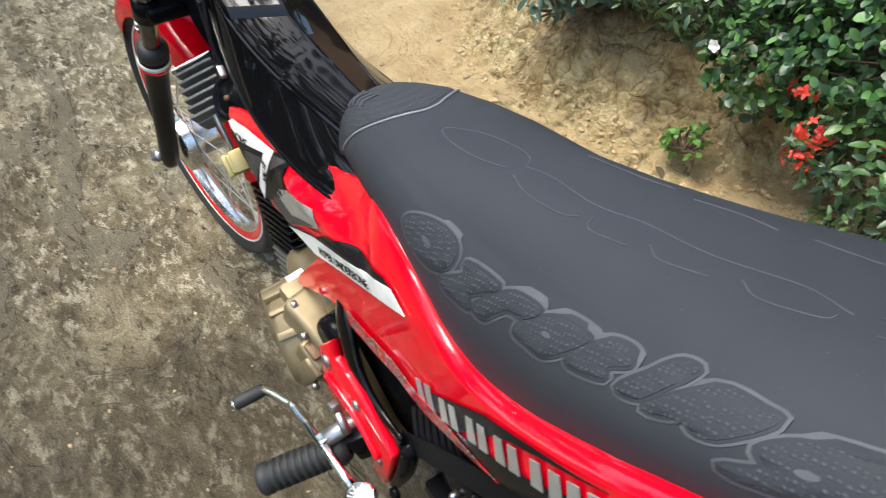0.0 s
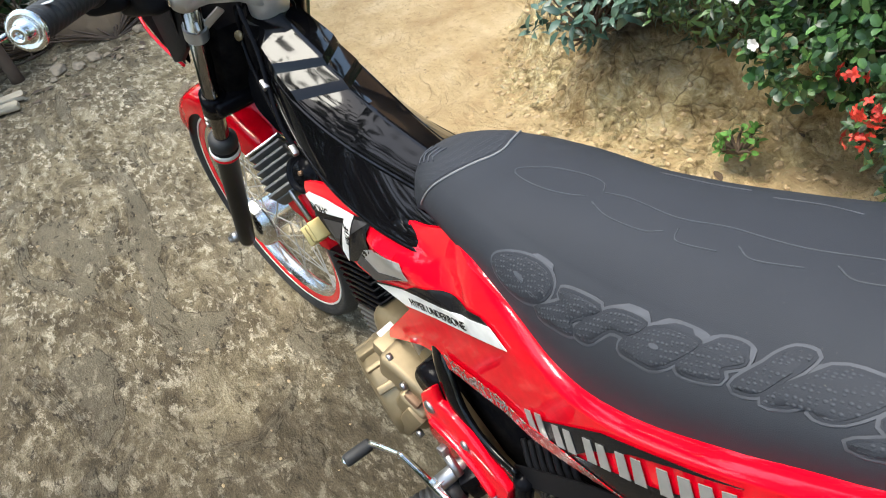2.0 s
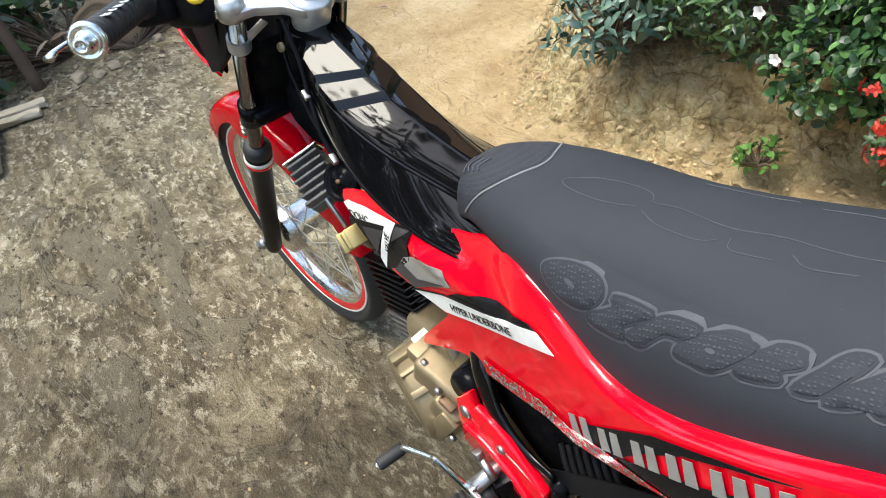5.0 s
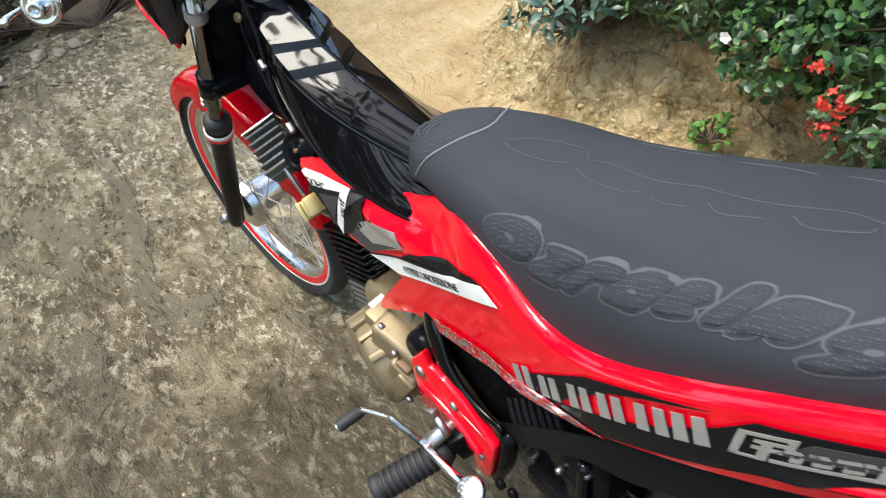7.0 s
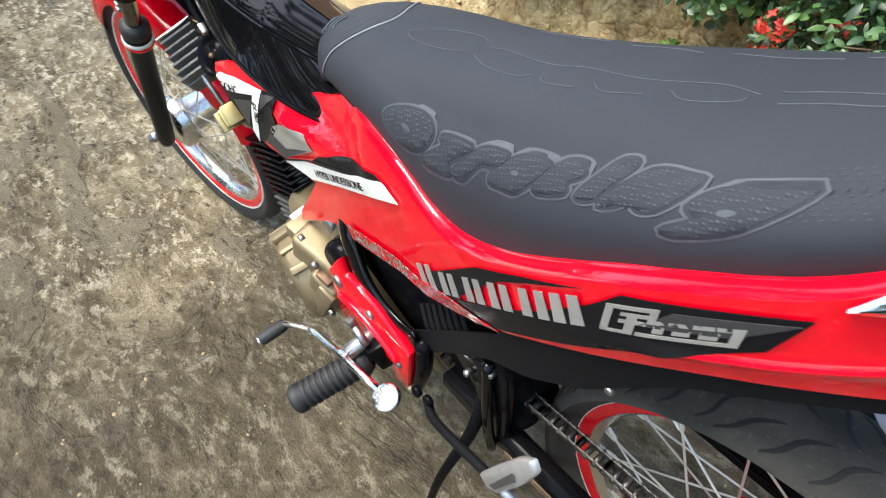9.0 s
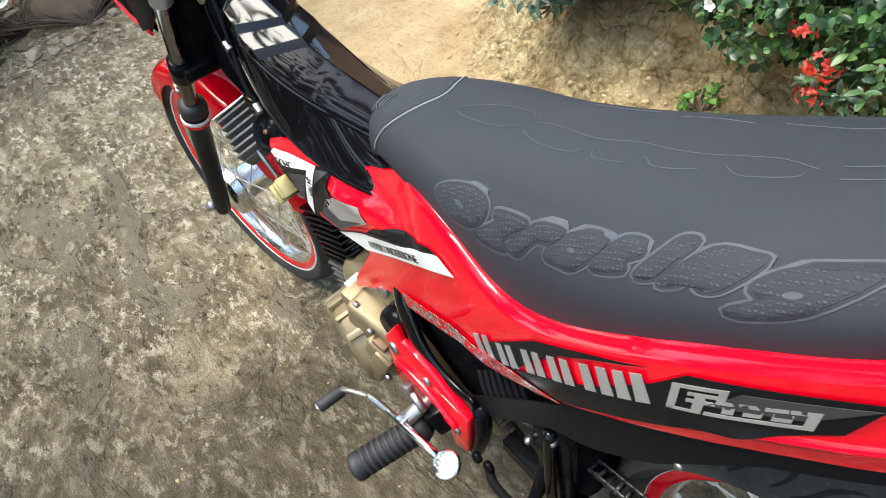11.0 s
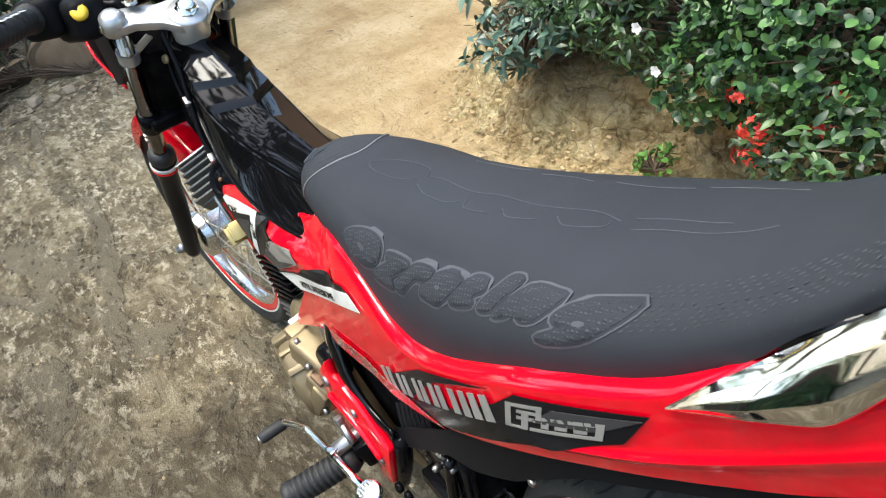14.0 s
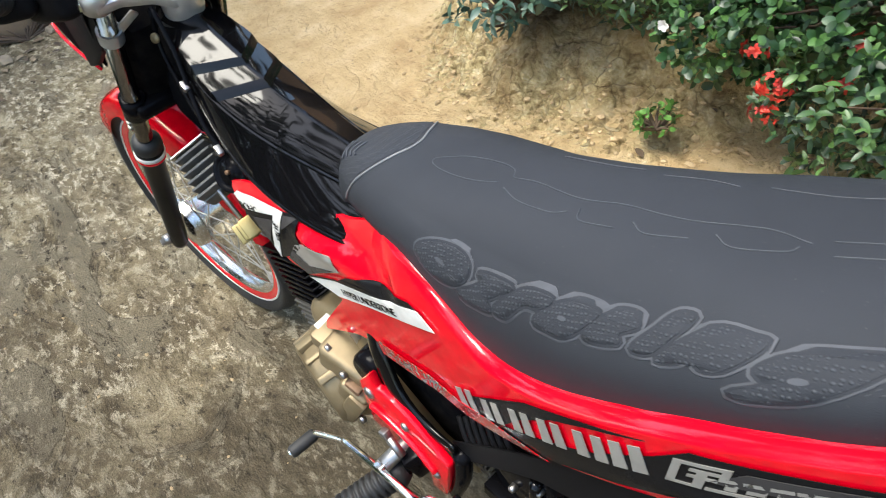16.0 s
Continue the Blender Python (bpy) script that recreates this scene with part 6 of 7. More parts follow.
# ---- tail: chrome grab piece, mudguard, lock ----
def tail():
    up_x = [0.008, 0.027, 0.047, 0.077, 0.092, 0.107, 0.2, 0.35]
    up_z = [0.812, 0.837, 0.861, 0.899, 0.918, 0.935, 1.04, 1.15]
    for side in (-1, 1):
        bm = bmesh.new()
        rows = []
        for x in np.linspace(0.008, 0.35, 70):
            a, b = lerp(x, GRAB_X, GRAB_Z), lerp(x, up_x, up_z)
            y0 = body_half(x) + 0.001
            row = []
            for v in np.linspace(0, 1, 41):
                out = lerp(v, [0, 0.05, 0.10, 0.15, 0.36, 0.42, 0.55, 0.75, 0.92, 1.0], [0.0, 0.004, 0.0052, 0.0058, 0.0095, 0.0105, 0.0070, -0.0005, -0.0085, -0.0125])
                row.append((x, side * (y0 + 0.003 + min(1.0, (x - 0.004) / 0.05) * out), a + (b - a) * v))
            row += [(x, side * (y0 - 0.018), b - 0.006), (x, side * (y0 - 0.006), a + 0.002)]
            rows.append(row)
        skin(bm, rows, close_v=True, caps=True)
        bmesh.ops.recalc_face_normals(bm, faces=bm.faces[:])
        part("grab_cover", bm, M_CHROME, bike, "chrome tail grab piece", 40)
        bm = bmesh.new()
        tube(bm, [(0.038, side * 0.078, 0.850), (0.060, side * 0.075, 0.876), (0.082, side * 0.072, 0.902)], [0.003, 0.005, 0.003], 8)
        part("grab_rail", bm, M_BLACK, bike, "black rail behind the chrome piece")
    bm = bmesh.new()
    rows = []
    for x, w, z, h in ((-0.14, 0.060, 0.63, 0.03), (-0.04, 0.062, 0.665, 0.04), (0.06, 0.058, 0.705, 0.05), (0.085, 0.056, 0.715, 0.06), (0.13, 0.056, 0.735, 0.08), (0.22, 0.05, 0.80, 0.08), (0.4, 0.05, 0.9, 0.08)):
        rows.append([(x, -w, z + h), (x, -w, z + 0.01), (x, -w * 0.8, z - 0.012), (x, 0, z - 0.004), (x, w * 0.8, z - 0.012), (x, w, z + 0.01), (x, w, z + h)])
    skin(bm, rows)
    bmesh.ops.solidify(bm, geom=bm.faces[:], thickness=0.004)
    bmesh.ops.recalc_face_normals(bm, faces=bm.faces[:])
    guard = part("rear_mudguard", bm, M_SATIN, bike, "black rear mudguard under the tail")
    bm = bmesh.new()
    slab(bm, [(0.024, -0.066, 0.714), (0.038, -0.067, 0.715), (0.050, -0.066, 0.704), (0.048, -0.064, 0.684), (0.040, -0.064, 0.690)], (0.001, 0.003, 0.001), 0.0006)
    part("bracket_plate", bm, M_PLATE, guard, "pale blue-grey bracket")
    c = Vector((0.104, -0.062, 0.745))
    bm = bmesh.new()
    lathe(bm, [(-0.02, 0.0095), (0.004, 0.0105), (0.008, 0.0098), (0.009, 0.0072), (0.006, 0.0070), (0.006, 0.0)], c, (0.25, -1, 0.35), 30)
    lock_axis = Vector((0.25, -1, 0.35))
    bmc = bmesh.new()
    lathe(bmc, [(-0.05, 0.026), (-0.012, 0.030), (-0.004, 0.028), (-0.008, 0.017), (-0.03, 0.016)], c, lock_axis, 30)
    part("lock_cup", bmc, M_SATIN, guard)
    lock = part("seat_lock", bm, M_STEEL, guard, "round silver key lock")
    bm = bmesh.new()
    block(bm, axis_frame(c + Vector((0.25, -1, 0.35)).normalized() * 0.0062, (0.1, 0.1, 1), (1, 0.3, 0)), (0.009, 0.0026, 0.001), 0.0004)
    part("keyhole", bm, M_INK, lock)
    bm = bmesh.new()
    slab(bm, [(0.098, -0.072, 0.770), (0.125, -0.074, 0.802), (0.165, -0.070, 0.830), (0.170, -0.064, 0.790), (0.130, -0.064, 0.765)], (0.004, 0.020, 0.0), 0.004)
    part("tail_lens", bm, M_ALLOY, guard, "clear tail lamp lens")
    bm = bmesh.new()
    lathe(bm, [(0, 0), (0, 0.0036), (0.004, 0.0034), (0.0045, 0.0016), (0.003, 0)], (0.056, -0.080, 0.735), (0, -1, 0.1), 4)
    part("clip_nut", bm, M_BRASS, guard, "small brass clip")
    bm = bmesh.new()
    lathe(bm, [(0, 0), (0, 0.004), (0.004, 0.004), (0.005, 0.003), (0.005, 0)], (-0.112, -0.116, 0.622), (0, -1, 0), 6)
    part("skirt_bolt", bm, M_STEEL, guard)


tail()
chain()

# ---- plants ----
def leaf_mesh(name, spots, material, shape):
    """Many leaves in one mesh: spots of (place, direction, up, length, width)."""
    rng = np.random.default_rng(len(spots) + 7)
    rows = {"oval": [(0.0, 0.04, 0.0), (0.25, 0.42, 0.03), (0.55, 0.5, 0.02), (0.85, 0.28, -0.04), (1.0, 0.0, -0.09)],
            "round": [(0.0, 0.06, 0.0), (0.2, 0.46, 0.03), (0.5, 0.55, 0.03), (0.82, 0.44, 0.0), (1.0, 0.08, -0.04)],
            "lance": [(0.0, 0.03, 0.0), (0.2, 0.3, 0.04), (0.5, 0.45, 0.02), (0.8, 0.25, -0.06), (1.0, 0.0, -0.16)]}[shape]
    verts, faces = [], []
    for p, d, u, L, W in spots:
        d = np.asarray(d, float)
        d /= np.linalg.norm(d) + 1e-9
        u = np.asarray(u, float)
        s = np.cross(d, u)
        s /= np.linalg.norm(s) + 1e-9
        n = np.cross(s, d)
        fold = rng.uniform(0.10, 0.35)
        b = len(verts)
        for t, w, h in rows:
            c = np.asarray(p) + d * t * L + n * h * L
            e = s * w * W
            verts += [c - e + n * fold * w * W, c, c + e + n * fold * w * W]
        for i in range(len(rows) - 1):
            k = b + 3 * i
            faces += [(k, k + 1, k + 4, k + 3), (k + 1, k + 2, k + 5, k + 4)]
    me = bpy.data.meshes.new(name)
    me.from_pydata([tuple(v) for v in verts], [], faces)
    me.polygons.foreach_set("use_smooth", [True] * len(faces))
    me.materials.append(material)
    return me


def twig_lines(bm, base, tips, r, rng):
    for tip in tips:
        b, t = Vector(base), Vector(tip)
        mid = b.lerp(t, 0.5) + Vector(rng.normal(0, 0.05 * (t - b).length, 3))
        tube(bm, curve_points([b, mid, t], 3), [r, r * 0.7, r * 0.3], 5)


def shrub(label, base, blobs, count, size, shape, material, seed, name="shrub", tuft=5, aspect=0.5):
    """blobs: (centre, radii) of the crown; leaves sit in whorls on the outer part, facing out and up."""
    rng = np.random.default_rng(seed)
    root = tagged(new(name), label, "shrub")
    root.location = base
    tips, spots = [], []
    wts = np.array([r[0] * r[1] + r[1] * r[2] for _, r in blobs])
    for _ in range(count):
        c, r = blobs[rng.choice(len(blobs), p=wts / wts.sum())]
        v = rng.normal(size=3)
        v /= np.linalg.norm(v)
        k = rng.uniform(0.55, 1.06) ** 0.6
        tip = np.array(c) + v * np.array(r) * k
        if tip[2] < ground_z(tip[0], tip[1]) + 0.02:
            continue
        tips.append(tip)
        out = v * 0.8 + np.array([0, 0, 0.55]) + rng.normal(0, 0.35, 3)
        out /= np.linalg.norm(out)
        a0 = rng.uniform(0, 6.28)
        s1 = np.cross(out, [0.3, 0.9, 0.1])
        s1 /= np.linalg.norm(s1)
        s2 = np.cross(out, s1)
        n = rng.integers(max(2, tuft - 2), tuft + 2)
        for i in range(n):
            a = a0 + 2.4 * i
            side = math.cos(a) * s1 + math.sin(a) * s2
            d = side * rng.uniform(0.7, 1.0) + out * rng.uniform(0.15, 0.8)
            L = size * rng.uniform(0.65, 1.25)
            spots.append((tip - out * 0.012 * i * size / 0.05, d, out + rng.normal(0, 0.25, 3), L, L * aspect * rng.uniform(0.8, 1.15)))
    me = leaf_mesh("crown", spots, material, shape)
    ob = new("crown", me)
    ob.parent, ob.matrix_parent_inverse = root, Matrix.Translation(-Vector(base))
    bm = bmesh.new()
    pick = rng.choice(len(tips), min(len(tips), 46), replace=False)
    twig_lines(bm, base, [tips[i] for i in pick], 0.006, rng)
    tagged(part("branchwork", bm, M_BARK, root), kind="stuff")
    return root, tips


# hedge on the bank
shrub("dense dark green shrub with narrow leaves on the bank", (-0.95, 1.45, 0.25), [((-1.02, 1.28, 0.52), (0.42, 0.36, 0.28)), ((-0.90, 1.55, 0.85), (0.55, 0.4, 0.4)), ((-1.25, 1.25, 0.45), (0.22, 0.26, 0.16))],
      3600, 0.031, "lance", M_LEAF_DK, 11, aspect=0.36)
hedge2, _ = shrub("glossy green shrub with rounded leaves on the bank", (-0.35, 1.45, 0.27), [((-0.48, 1.22, 0.46), (0.36, 0.34, 0.26)), ((-0.30, 1.45, 0.80), (0.5, 0.4, 0.42)), ((-0.72, 1.08, 0.34), (0.16, 0.16, 0.12))],
                  3900, 0.024, "round", M_LEAF, 12, tuft=4, aspect=0.62)
shrub("green flowering shrub with oval leaves on the bank", (0.15, 1.4, 0.28), [((-0.30, 1.02, 0.30), (0.28, 0.24, 0.20)), ((0.05, 1.15, 0.38), (0.4, 0.34, 0.30)), ((0.40, 1.3, 0.6), (0.5, 0.5, 0.5))],
      3000, 0.031, "oval", M_LEAF_DK, 13, aspect=0.42)
shrub("small bright green weed at the foot of the bank", (-0.84, 1.0, 0.06), [((-0.85, 1.01, 0.085), (0.055, 0.05, 0.04))], 26, 0.022, "round", M_WEED, 14, "weed", 4, 0.6)
shrub("grey green broad-leaved plant hanging over the bank", (-1.33, 1.02, 0.24), [((-1.36, 0.98, 0.33), (0.13, 0.13, 0.10)), ((-1.25, 1.05, 0.38), (0.12, 0.12, 0.08))], 110, 0.042, "lance", M_LEAF_BL, 15, "overhanging_plant", 4, 0.42)
# a drooping shoot over the bare soil
shoot = tagged(new("shoot"), "thin leafy shoot reaching over the soil", "plant")
shoot.location = (-1.36, 1.05, 0.26)
bm = bmesh.new()
sp = curve_points([(-1.36, 1.05, 0.26), (-1.46, 1.02, 0.40), (-1.58, 0.99, 0.46), (-1.68, 0.98, 0.52)], 5)
tube(bm, sp, [0.004, 0.003, 0.002], 5)
part("stem", bm, M_BARK, shoot)
rng = np.random.default_rng(3)
me = leaf_mesh("leaves", [(np.array(sp[i]), (rng.normal(0, 0.6), -0.5 + rng.normal(0, 0.5), -0.7 + rng.normal(0, 0.4)), (rng.normal(0, 0.3), -0.4, 1), 0.07, 0.030) for i in range(4, len(sp))], M_LEAF_BL, "lance")
ob = new("leaves", me)
ob.parent, ob.matrix_parent_inverse = shoot, Matrix.Translation(-shoot.location)


def flower_head(at, n, r, seed):
    rng = np.random.default_rng(seed)
    root = tagged(new("flower_cluster"), "cluster of small red four-petalled flowers", "flower", "red flowers in the shrub")
    root.location = at
    spots = []
    for _ in range(n):
        v = rng.normal(size=3)
        v[1] -= 0.6
        v /= np.linalg.norm(v)
        c = np.array(at) + v * r * rng.uniform(0.6, 1.0) * np.array([1.25, 0.8, 0.8])
        s1 = np.cross(v, [0.2, 0.3, 0.9])
        s1 /= np.linalg.norm(s1)
        s2 = np.cross(v, s1)
        for q in range(4):
            a = q * math.pi / 2 + rng.uniform(0, 0.4)
            spots.append((c, math.cos(a) * s1 + math.sin(a) * s2 + 0.2 * v, v, 0.013, 0.008))
    ob = new("petals", leaf_mesh("petals", spots, M_PETAL, "oval"))
    ob.parent, ob.matrix_parent_inverse = root, Matrix.Translation(-Vector(at))
    bm = bmesh.new()
    tube(bm, curve_points([Vector(at), Vector(at) + Vector((0.02, 0.06, -0.03)), Vector(at) + Vector((0.03, 0.14, -0.10))], 3), 0.0025, 5)
    part("stalk", bm, M_BARK, root)


for k, (p, n, r) in enumerate([((-0.52, 0.92, 0.33), 26, 0.042), ((-0.53, 0.90, 0.265), 10, 0.026), ((-0.415, 0.985, 0.325), 14, 0.030), ((-0.40, 1.00, 0.40), 8, 0.030), ((-0.60, 0.97, 0.36), 9, 0.028)]):
    flower_head(p, n, r, 40 + k)
for k, p in enumerate([(-0.83, 0.92, 0.49), (-0.80, 0.95, 0.38), (-1.05, 1.0, 0.55)]):
    root = tagged(new("white_flower"), "single small white flower in the shrub", "flower", "white flowers")
    root.location = p
    rng = np.random.default_rng(60 + k)
    ob = new("petals", leaf_mesh("petals", [(np.array(p), (math.cos(a), -0.4, math.sin(a)), (0, -1, 0.2), 0.016, 0.012) for a in np.linspace(0, 6.28, 6)[:5]], M_PETAL_W, "round"))
    ob.parent, ob.matrix_parent_inverse = root, Matrix.Translation(-Vector(p))
    bm = bmesh.new()
    tube(bm, [Vector(p), Vector(p) + Vector((0, 0.10, -0.05))], 0.0015, 5)
    part("stalk", bm, M_BARK, root)

# undergrowth beyond the yard
shrub("dark leafy undergrowth at the yard's edge", (-3.9, 0.0, 0), [((-3.85, -0.50, 0.26), (0.35, 0.32, 0.26)), ((-4.5, -0.1, 0.42), (0.5, 0.5, 0.42)), ((-3.8, -0.95, 0.3), (0.4, 0.5, 0.3))], 380, 0.10, "oval", M_LEAF_DK, 21, "undergrowth", 5, 0.45)
shrub("tangle of brown dry fronds and twigs", (-3.65, 0.25, 0), [((-3.95, -0.05, 0.12), (0.18, 0.25, 0.14)), ((-4.1, 0.75, 0.2), (0.3, 0.4, 0.2))], 80, 0.11, "lance", M_DRY, 22, "dry_fronds", 4, 0.22)
shrub("broad green plant at the yard's edge", (-4.2, 1.2, 0), [((-4.3, 0.9, 0.7), (0.5, 0.5, 0.6))], 130, 0.16, "oval", M_LEAF, 23, "undergrowth", 4, 0.4)

# a few broad blades beside the yard's worn edge
blades = tagged(new("weed"), "low green weed with broad blades on the concrete", "weed")
blades.location = (-1.08, -0.95, 0.0)
me = leaf_mesh("leaves", [((-1.08, -0.95, 0.02), (0.45, 0.80, 0.22), (-0.1, -0.2, 1), 0.15, 0.034), ((-1.09, -0.96, 0.02), (-0.5, 0.5, 0.5), (0.3, -0.3, 1), 0.11, 0.030),
                          ((-1.07, -0.97, 0.02), (0.8, -0.3, 0.45), (-0.3, 0, 1), 0.12, 0.032), ((-1.09, -0.98, 0.02), (-0.2, -0.8, 0.6), (0, 0.4, 1), 0.10, 0.028)], M_WEED, "lance")
ob = new("leaves", me)
ob.parent, ob.matrix_parent_inverse = blades, Matrix.Translation(-blades.location)


def log_end():
    """A cut log lying with its grooved end towards the yard."""
    root = tagged(new("log"), "short brown cut log with grooved bark at the yard's edge", "log")
    root.location = (-3.74, 0.16, 0.0)
    bm = bmesh.new()
    lathe(bm, [(-0.50, 0.0), (-0.50, 0.150), (-0.20, 0.165), (-0.06, 0.170), (-0.02, 0.162), (-0.012, 0.150), (-0.018, 0.146), (-0.004, 0.136), (-0.010, 0.130), (0.004, 0.120), (0.010, 0.06), (0.008, 0.0)], (-3.76, 0.16, 0.062), (0.80, -0.58, 0.10), 30)
    for v in bm.verts:
        v.co += Vector((noise.noise(v.co * 9), noise.noise(v.co * 9 + Vector((5, 0, 0))), noise.noise(v.co * 9 + Vector((0, 7, 0))))) * 0.022
    part("trunk_piece", bm, M_LOG, root, "", 30)


log_end()
for k, (x, y, r) in enumerate(((-3.47, 0.02, 0.024), (-3.52, -0.06, 0.034), (-3.50, 0.10, 0.028), (-3.62, 0.36, 0.026), (-3.44, -0.10, 0.018))):
    bm = bmesh.new()
    bmesh.ops.create_icosphere(bm, subdivisions=3, radius=r)
    for v in bm.verts:
        v.co = Vector((v.co.x * 1.4, v.co.y, v.co.z * 0.55)) * (1 + 0.55 * noise.noise(v.co * (1.2 / r) + Vector((k * 3.1, 0, 0))) + 0.18 * noise.noise(v.co * (3.5 / r))) + Vector((x, y, r * 0.4))
    tagged(part("stone", bm, M_ROCK, None, "", 20), "brown rough stone lying at the yard's edge", "stone", "stones at the yard's edge")
sapling = tagged(new("sapling"), "dark brown slender trunk at the yard's edge", "tree")
sapling.location = (-3.62, -0.22, 0)
bm = bmesh.new()
tube(bm, curve_points([(-3.62, -0.22, -0.02), (-3.66, -0.24, 0.35), (-3.72, -0.27, 0.8), (-3.80, -0.25, 1.5)], 5), [0.030, 0.026, 0.021, 0.012], 10)
part("trunk", bm, M_BARK, sapling)


def plank(a, b, w, h, seed):
    rng = np.random.default_rng(seed)
    d = Vector(b) - Vector(a)
    bm = bmesh.new()
    block(bm, axis_frame((Vector(a) + Vector(b)) / 2, d, (-d.y, d.x, 0)), (d.length, w, h), 0.004)
    bmesh.ops.subdivide_edges(bm, edges=[e for e in bm.edges if e.calc_length() > 0.2], cuts=4)
    for v in bm.verts:
        v.co += Vector(rng.normal(0, 0.003, 3))
    tagged(part("plank", bm, M_PLANK), "weathered grey wooden board lying on the ground", "plank", "boards at the yard's edge")


plank((-3.44, -0.62, 0.030), (-3.37, -0.24, 0.025), 0.055, 0.022, 1)
plank((-3.34, -0.52, 0.022), (-3.29, -0.28, 0.020), 0.050, 0.022, 2)
plank((-3.32, -0.475, 0.050), (-2.86, -0.545, 0.030), 0.060, 0.022, 3)
plank((-3.34, -0.560, 0.052), (-2.80, -0.630, 0.028), 0.055, 0.022, 4)
plank((-3.38, -0.640, 0.054), (-2.74, -0.700, 0.026), 0.075, 0.022, 5)


def litter():
    rng = np.random.default_rng(5)
    spots = []
    for _ in range(260):
        if rng.random() < 0.6:
            x, y = -3.55 + rng.normal(0, 0.2), rng.uniform(-1.0, 0.6)
        else:
            x, y = rng.uniform(-3.4, 0.0), rng.uniform(-1.0, 1.6)
            if rng.random() < 0.7:
                continue
        a = rng.uniform(0, 6.28)
        L = rng.uniform(0.02, 0.06)
        spots.append(((x, y, ground_z(x, y) + 0.006), (math.cos(a), math.sin(a), rng.uniform(-0.05, 0.15)), (rng.normal(0, 0.2), rng.normal(0, 0.2), 1), L, L * 0.4))
    ob = new("leaf_litter", leaf_mesh("leaf_litter", spots, M_DRY, "oval"))
    tagged(ob, "scattered dry brown leaves on the ground", "leaf litter", kind="stuff")


litter()


def crumbs():
    """Loose stones and clods on the bank and the yard."""
    rng = np.random.default_rng(8)
    bm = bmesh.new()
    bmesh.ops.create_icosphere(bm, subdivisions=1, radius=1.0)
    base_v = np.array([v.co[:] for v in bm.verts])
    base_f = [tuple(v.index for v in f.verts) for f in bm.faces]
    bm.free()
    verts, faces = [], []
    for k in range(1000):
        if k < 420:
            x = rng.uniform(-1.95, -0.3)
            y = lerp(x, FOOT_X, FOOT_Y) + rng.normal(0.08, 0.14)
            r = 0.003 + 0.011 * rng.random() ** 2.5 * (2.2 if rng.random() < 0.06 else 1)
        else:
            x, y = rng.uniform(-3.3, 0.3), rng.uniform(-0.9, 1.6)
            r = rng.uniform(0.0015, 0.005)
        sc = r * rng.uniform(0.6, 1.3, 3) * (1, 1, 0.7)
        pts = base_v * sc * rng.uniform(0.8, 1.2, (len(base_v), 1)) + (x, y, ground_z(x, y) + r * 0.25)
        b = len(verts)
        verts += [tuple(p) for p in pts]
        faces += [tuple(b + i for i in f) for f in base_f]
    me = bpy.data.meshes.new("loose_stones")
    me.from_pydata(verts, [], faces)
    me.materials.append(M_STONE)
    tagged(new("loose_stones", me), "loose soil clods and small stones", "stones", kind="stuff")


crumbs()


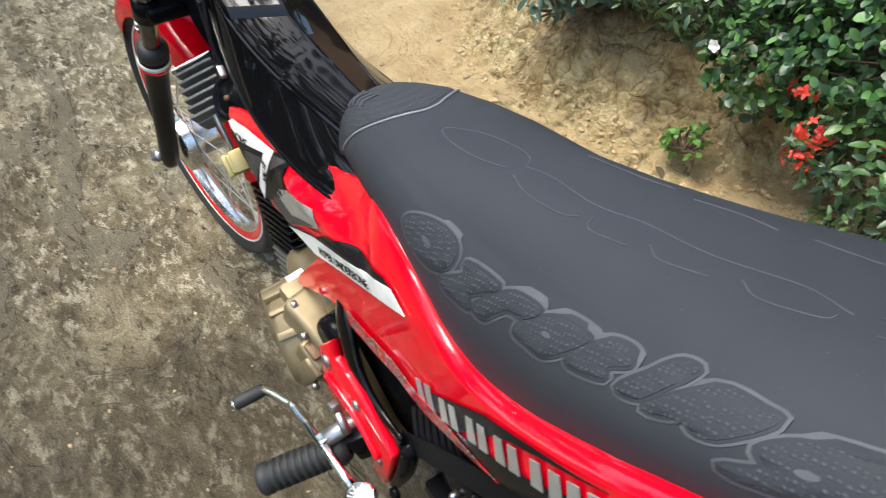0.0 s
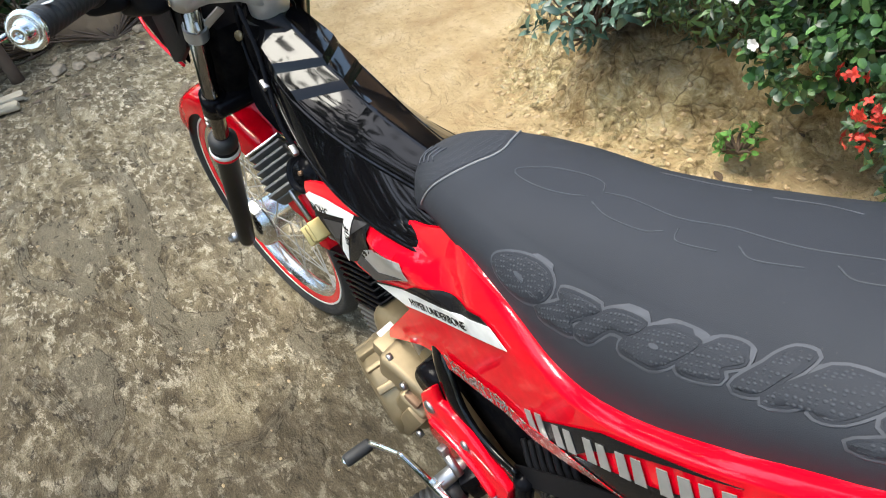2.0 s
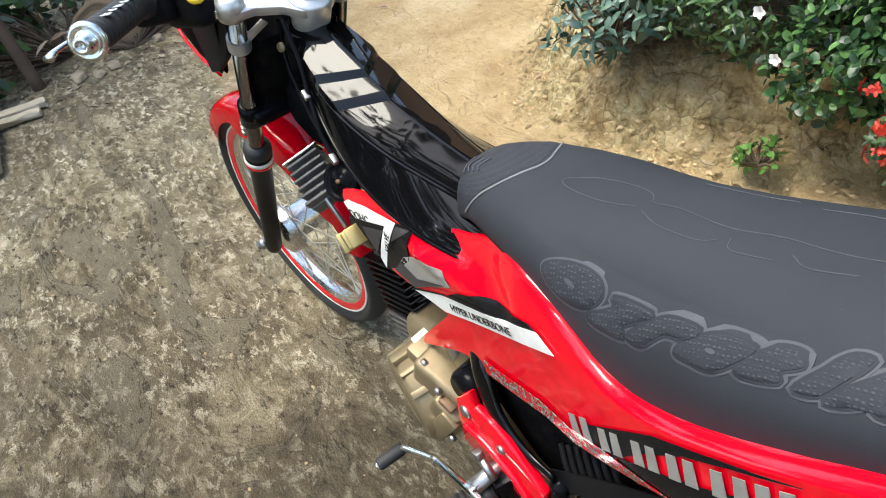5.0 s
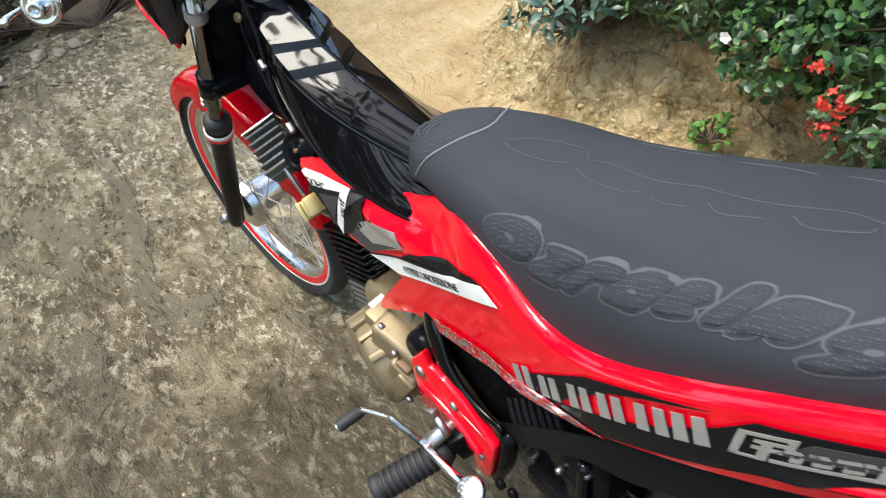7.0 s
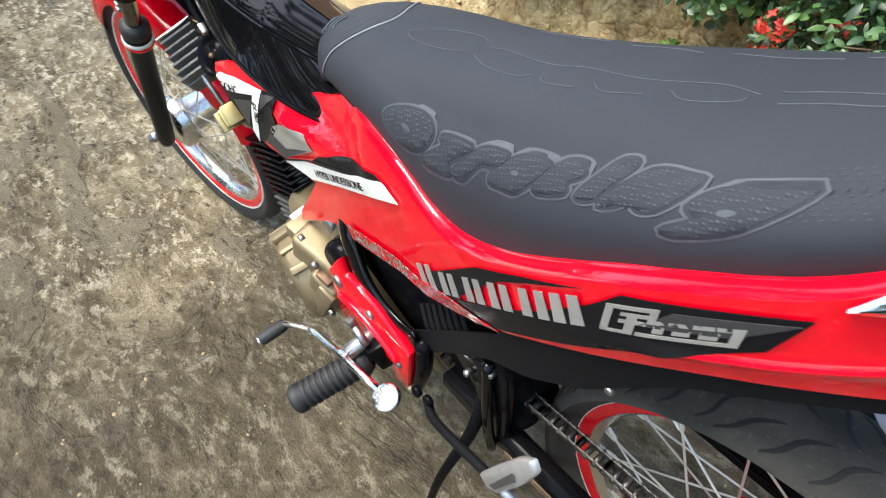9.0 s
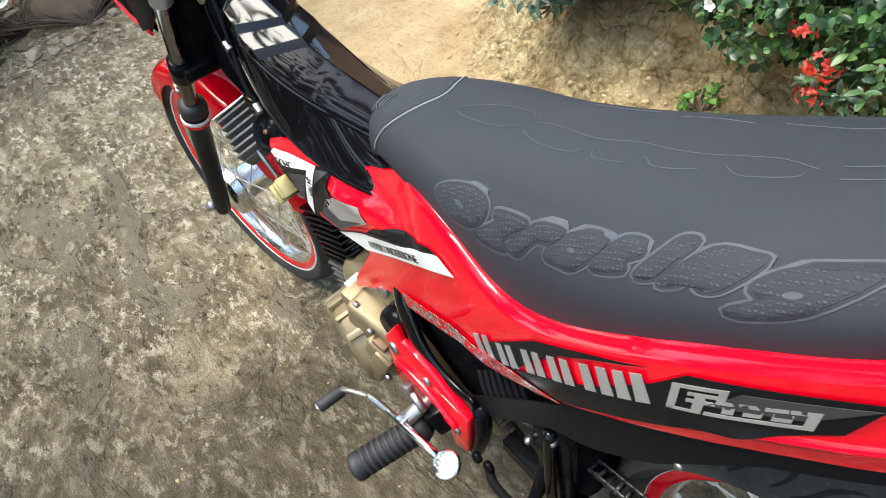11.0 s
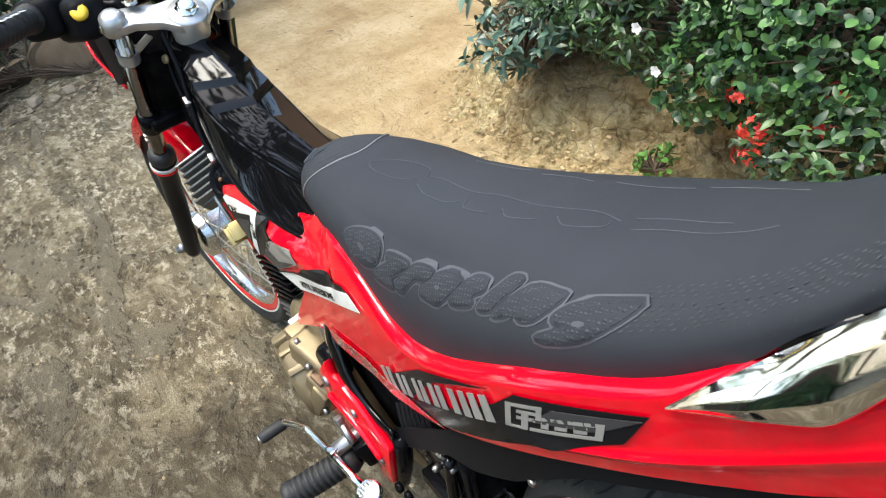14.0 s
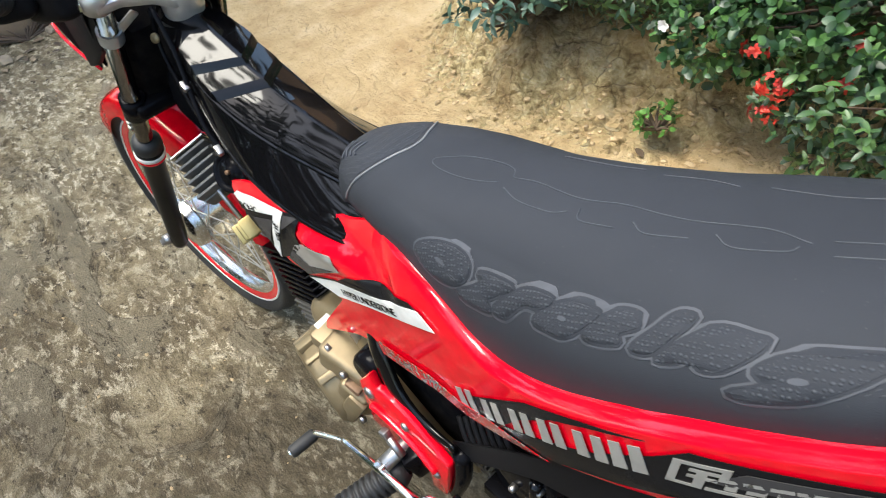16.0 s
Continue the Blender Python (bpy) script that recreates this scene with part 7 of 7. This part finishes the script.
def tree(at, height, spread, seed, dense=150):
    """An unseen tree added round the yard; its crown shades it and shows in the chrome."""
    rng = np.random.default_rng(seed)
    root = tagged(new("tree"), "tall unseen tree added for shade and reflections", "tree", "trees round the yard")
    root.location = at
    b = Vector(at)
    bm = bmesh.new()
    top = b + Vector((rng.normal(0, 0.3), rng.normal(0, 0.3), height * 0.62))
    tube(bm, curve_points([b - Vector((0, 0, 0.1)), b.lerp(top, 0.5) + Vector(rng.normal(0, 0.15, 3)), top], 5), [0.13, 0.10, 0.06], 10)
    spots = []
    for _ in range(13):
        v = rng.normal(size=3)
        v[2] = abs(v[2]) * 0.5
        v /= np.linalg.norm(v)
        s = b.lerp(top, rng.uniform(0.6, 1.0))
        e = s + Vector(v) * spread * rng.uniform(0.6, 1.0)
        tube(bm, curve_points([s, s.lerp(e, 0.5) + Vector((0, 0, 0.2)), e], 4), [0.06, 0.035, 0.012], 6)
        for _ in range(dense):
            p = np.array(s.lerp(e, rng.uniform(0.45, 1.1))) + rng.normal(0, 0.42, 3)
            d = rng.normal(size=3)
            spots.append((p, d, rng.normal(0, 0.5, 3) + (0, 0, 1), rng.uniform(0.14, 0.26), rng.uniform(0.06, 0.1)))
    part("trunk", bm, M_BARK, root)
    ob = new("crown", leaf_mesh("crown", spots, M_TREE, "oval"))
    ob.parent, ob.matrix_parent_inverse = root, Matrix.Translation(-b)


# all out of view; the denser crowns are set to darken the cover's reflections
for k, (p, h, s, dn) in enumerate([((5.2, -6.6, 0), 6.0, 2.2, 110), ((5.0, 0.8, 0), 6.5, 2.2, 110), ((-9.4, 3.6, 0), 6.5, 2.7, 110), ((-4.9, -5.6, 0), 6.2, 2.4, 220), ((-7.4, -3.4, 0), 6.6, 2.4, 200), ((-13.0, -1.0, 0), 5.0, 2.2, 90), ((-5.2, -1.2, 0), 8.0, 2.6, 200), ((-4.6, -3.4, 0), 8.0, 2.6, 240), ((1.4, 4.0, 0.3), 6.5, 2.6, 110), ((-1.6, 4.2, 0.3), 7.0, 2.8, 110), ((-4.4, 4.2, 0.3), 7.0, 2.8, 110)]):
    tree(p, h, s, 80 + k, dn)

# unseen tall growth, added behind the viewer and on both ends to darken reflections
for at, blobs, n, sd in (((0.8, -6.4, 0), [((1.0, -6.2, 0.5), (3.2, 0.5, 0.7))], 700, 91), ((-3.6, -5.6, 0), [((-4.4, -4.7, 1.9), (2.0, 0.7, 2.1))], 1300, 93), ((-5.6, -6.6, 0), [((-5.2, -6.6, 2.2), (3.6, 0.6, 3.0))], 800, 96), ((3.2, -0.6, 0), [((3.2, -0.4, 1.0), (0.6, 2.2, 1.1))], 800, 92),
                         ((-7.6, -4.6, 0), [((-7.0, -4.6, 1.3), (2.6, 1.0, 1.0))], 420, 95)):
    shrub("unseen green hedge added to darken reflections", at, blobs, n, 0.34 if sd == 96 else 0.17, "oval", M_TREE, sd, "hedge", 5, 0.45)


def unseen_wall():
    """A plain clay-brown wall, unseen, added behind the trees so the gloss reflects brown."""
    bm = bmesh.new()
    block(bm, pose(-4.0, 5.6, 1.55), (13.0, 0.22, 3.1), 0.02)
    tagged(part("wall_north", bm, M_CLAY), "unseen clay-brown wall added for brown reflections", "wall", kind="structure")


unseen_wall()
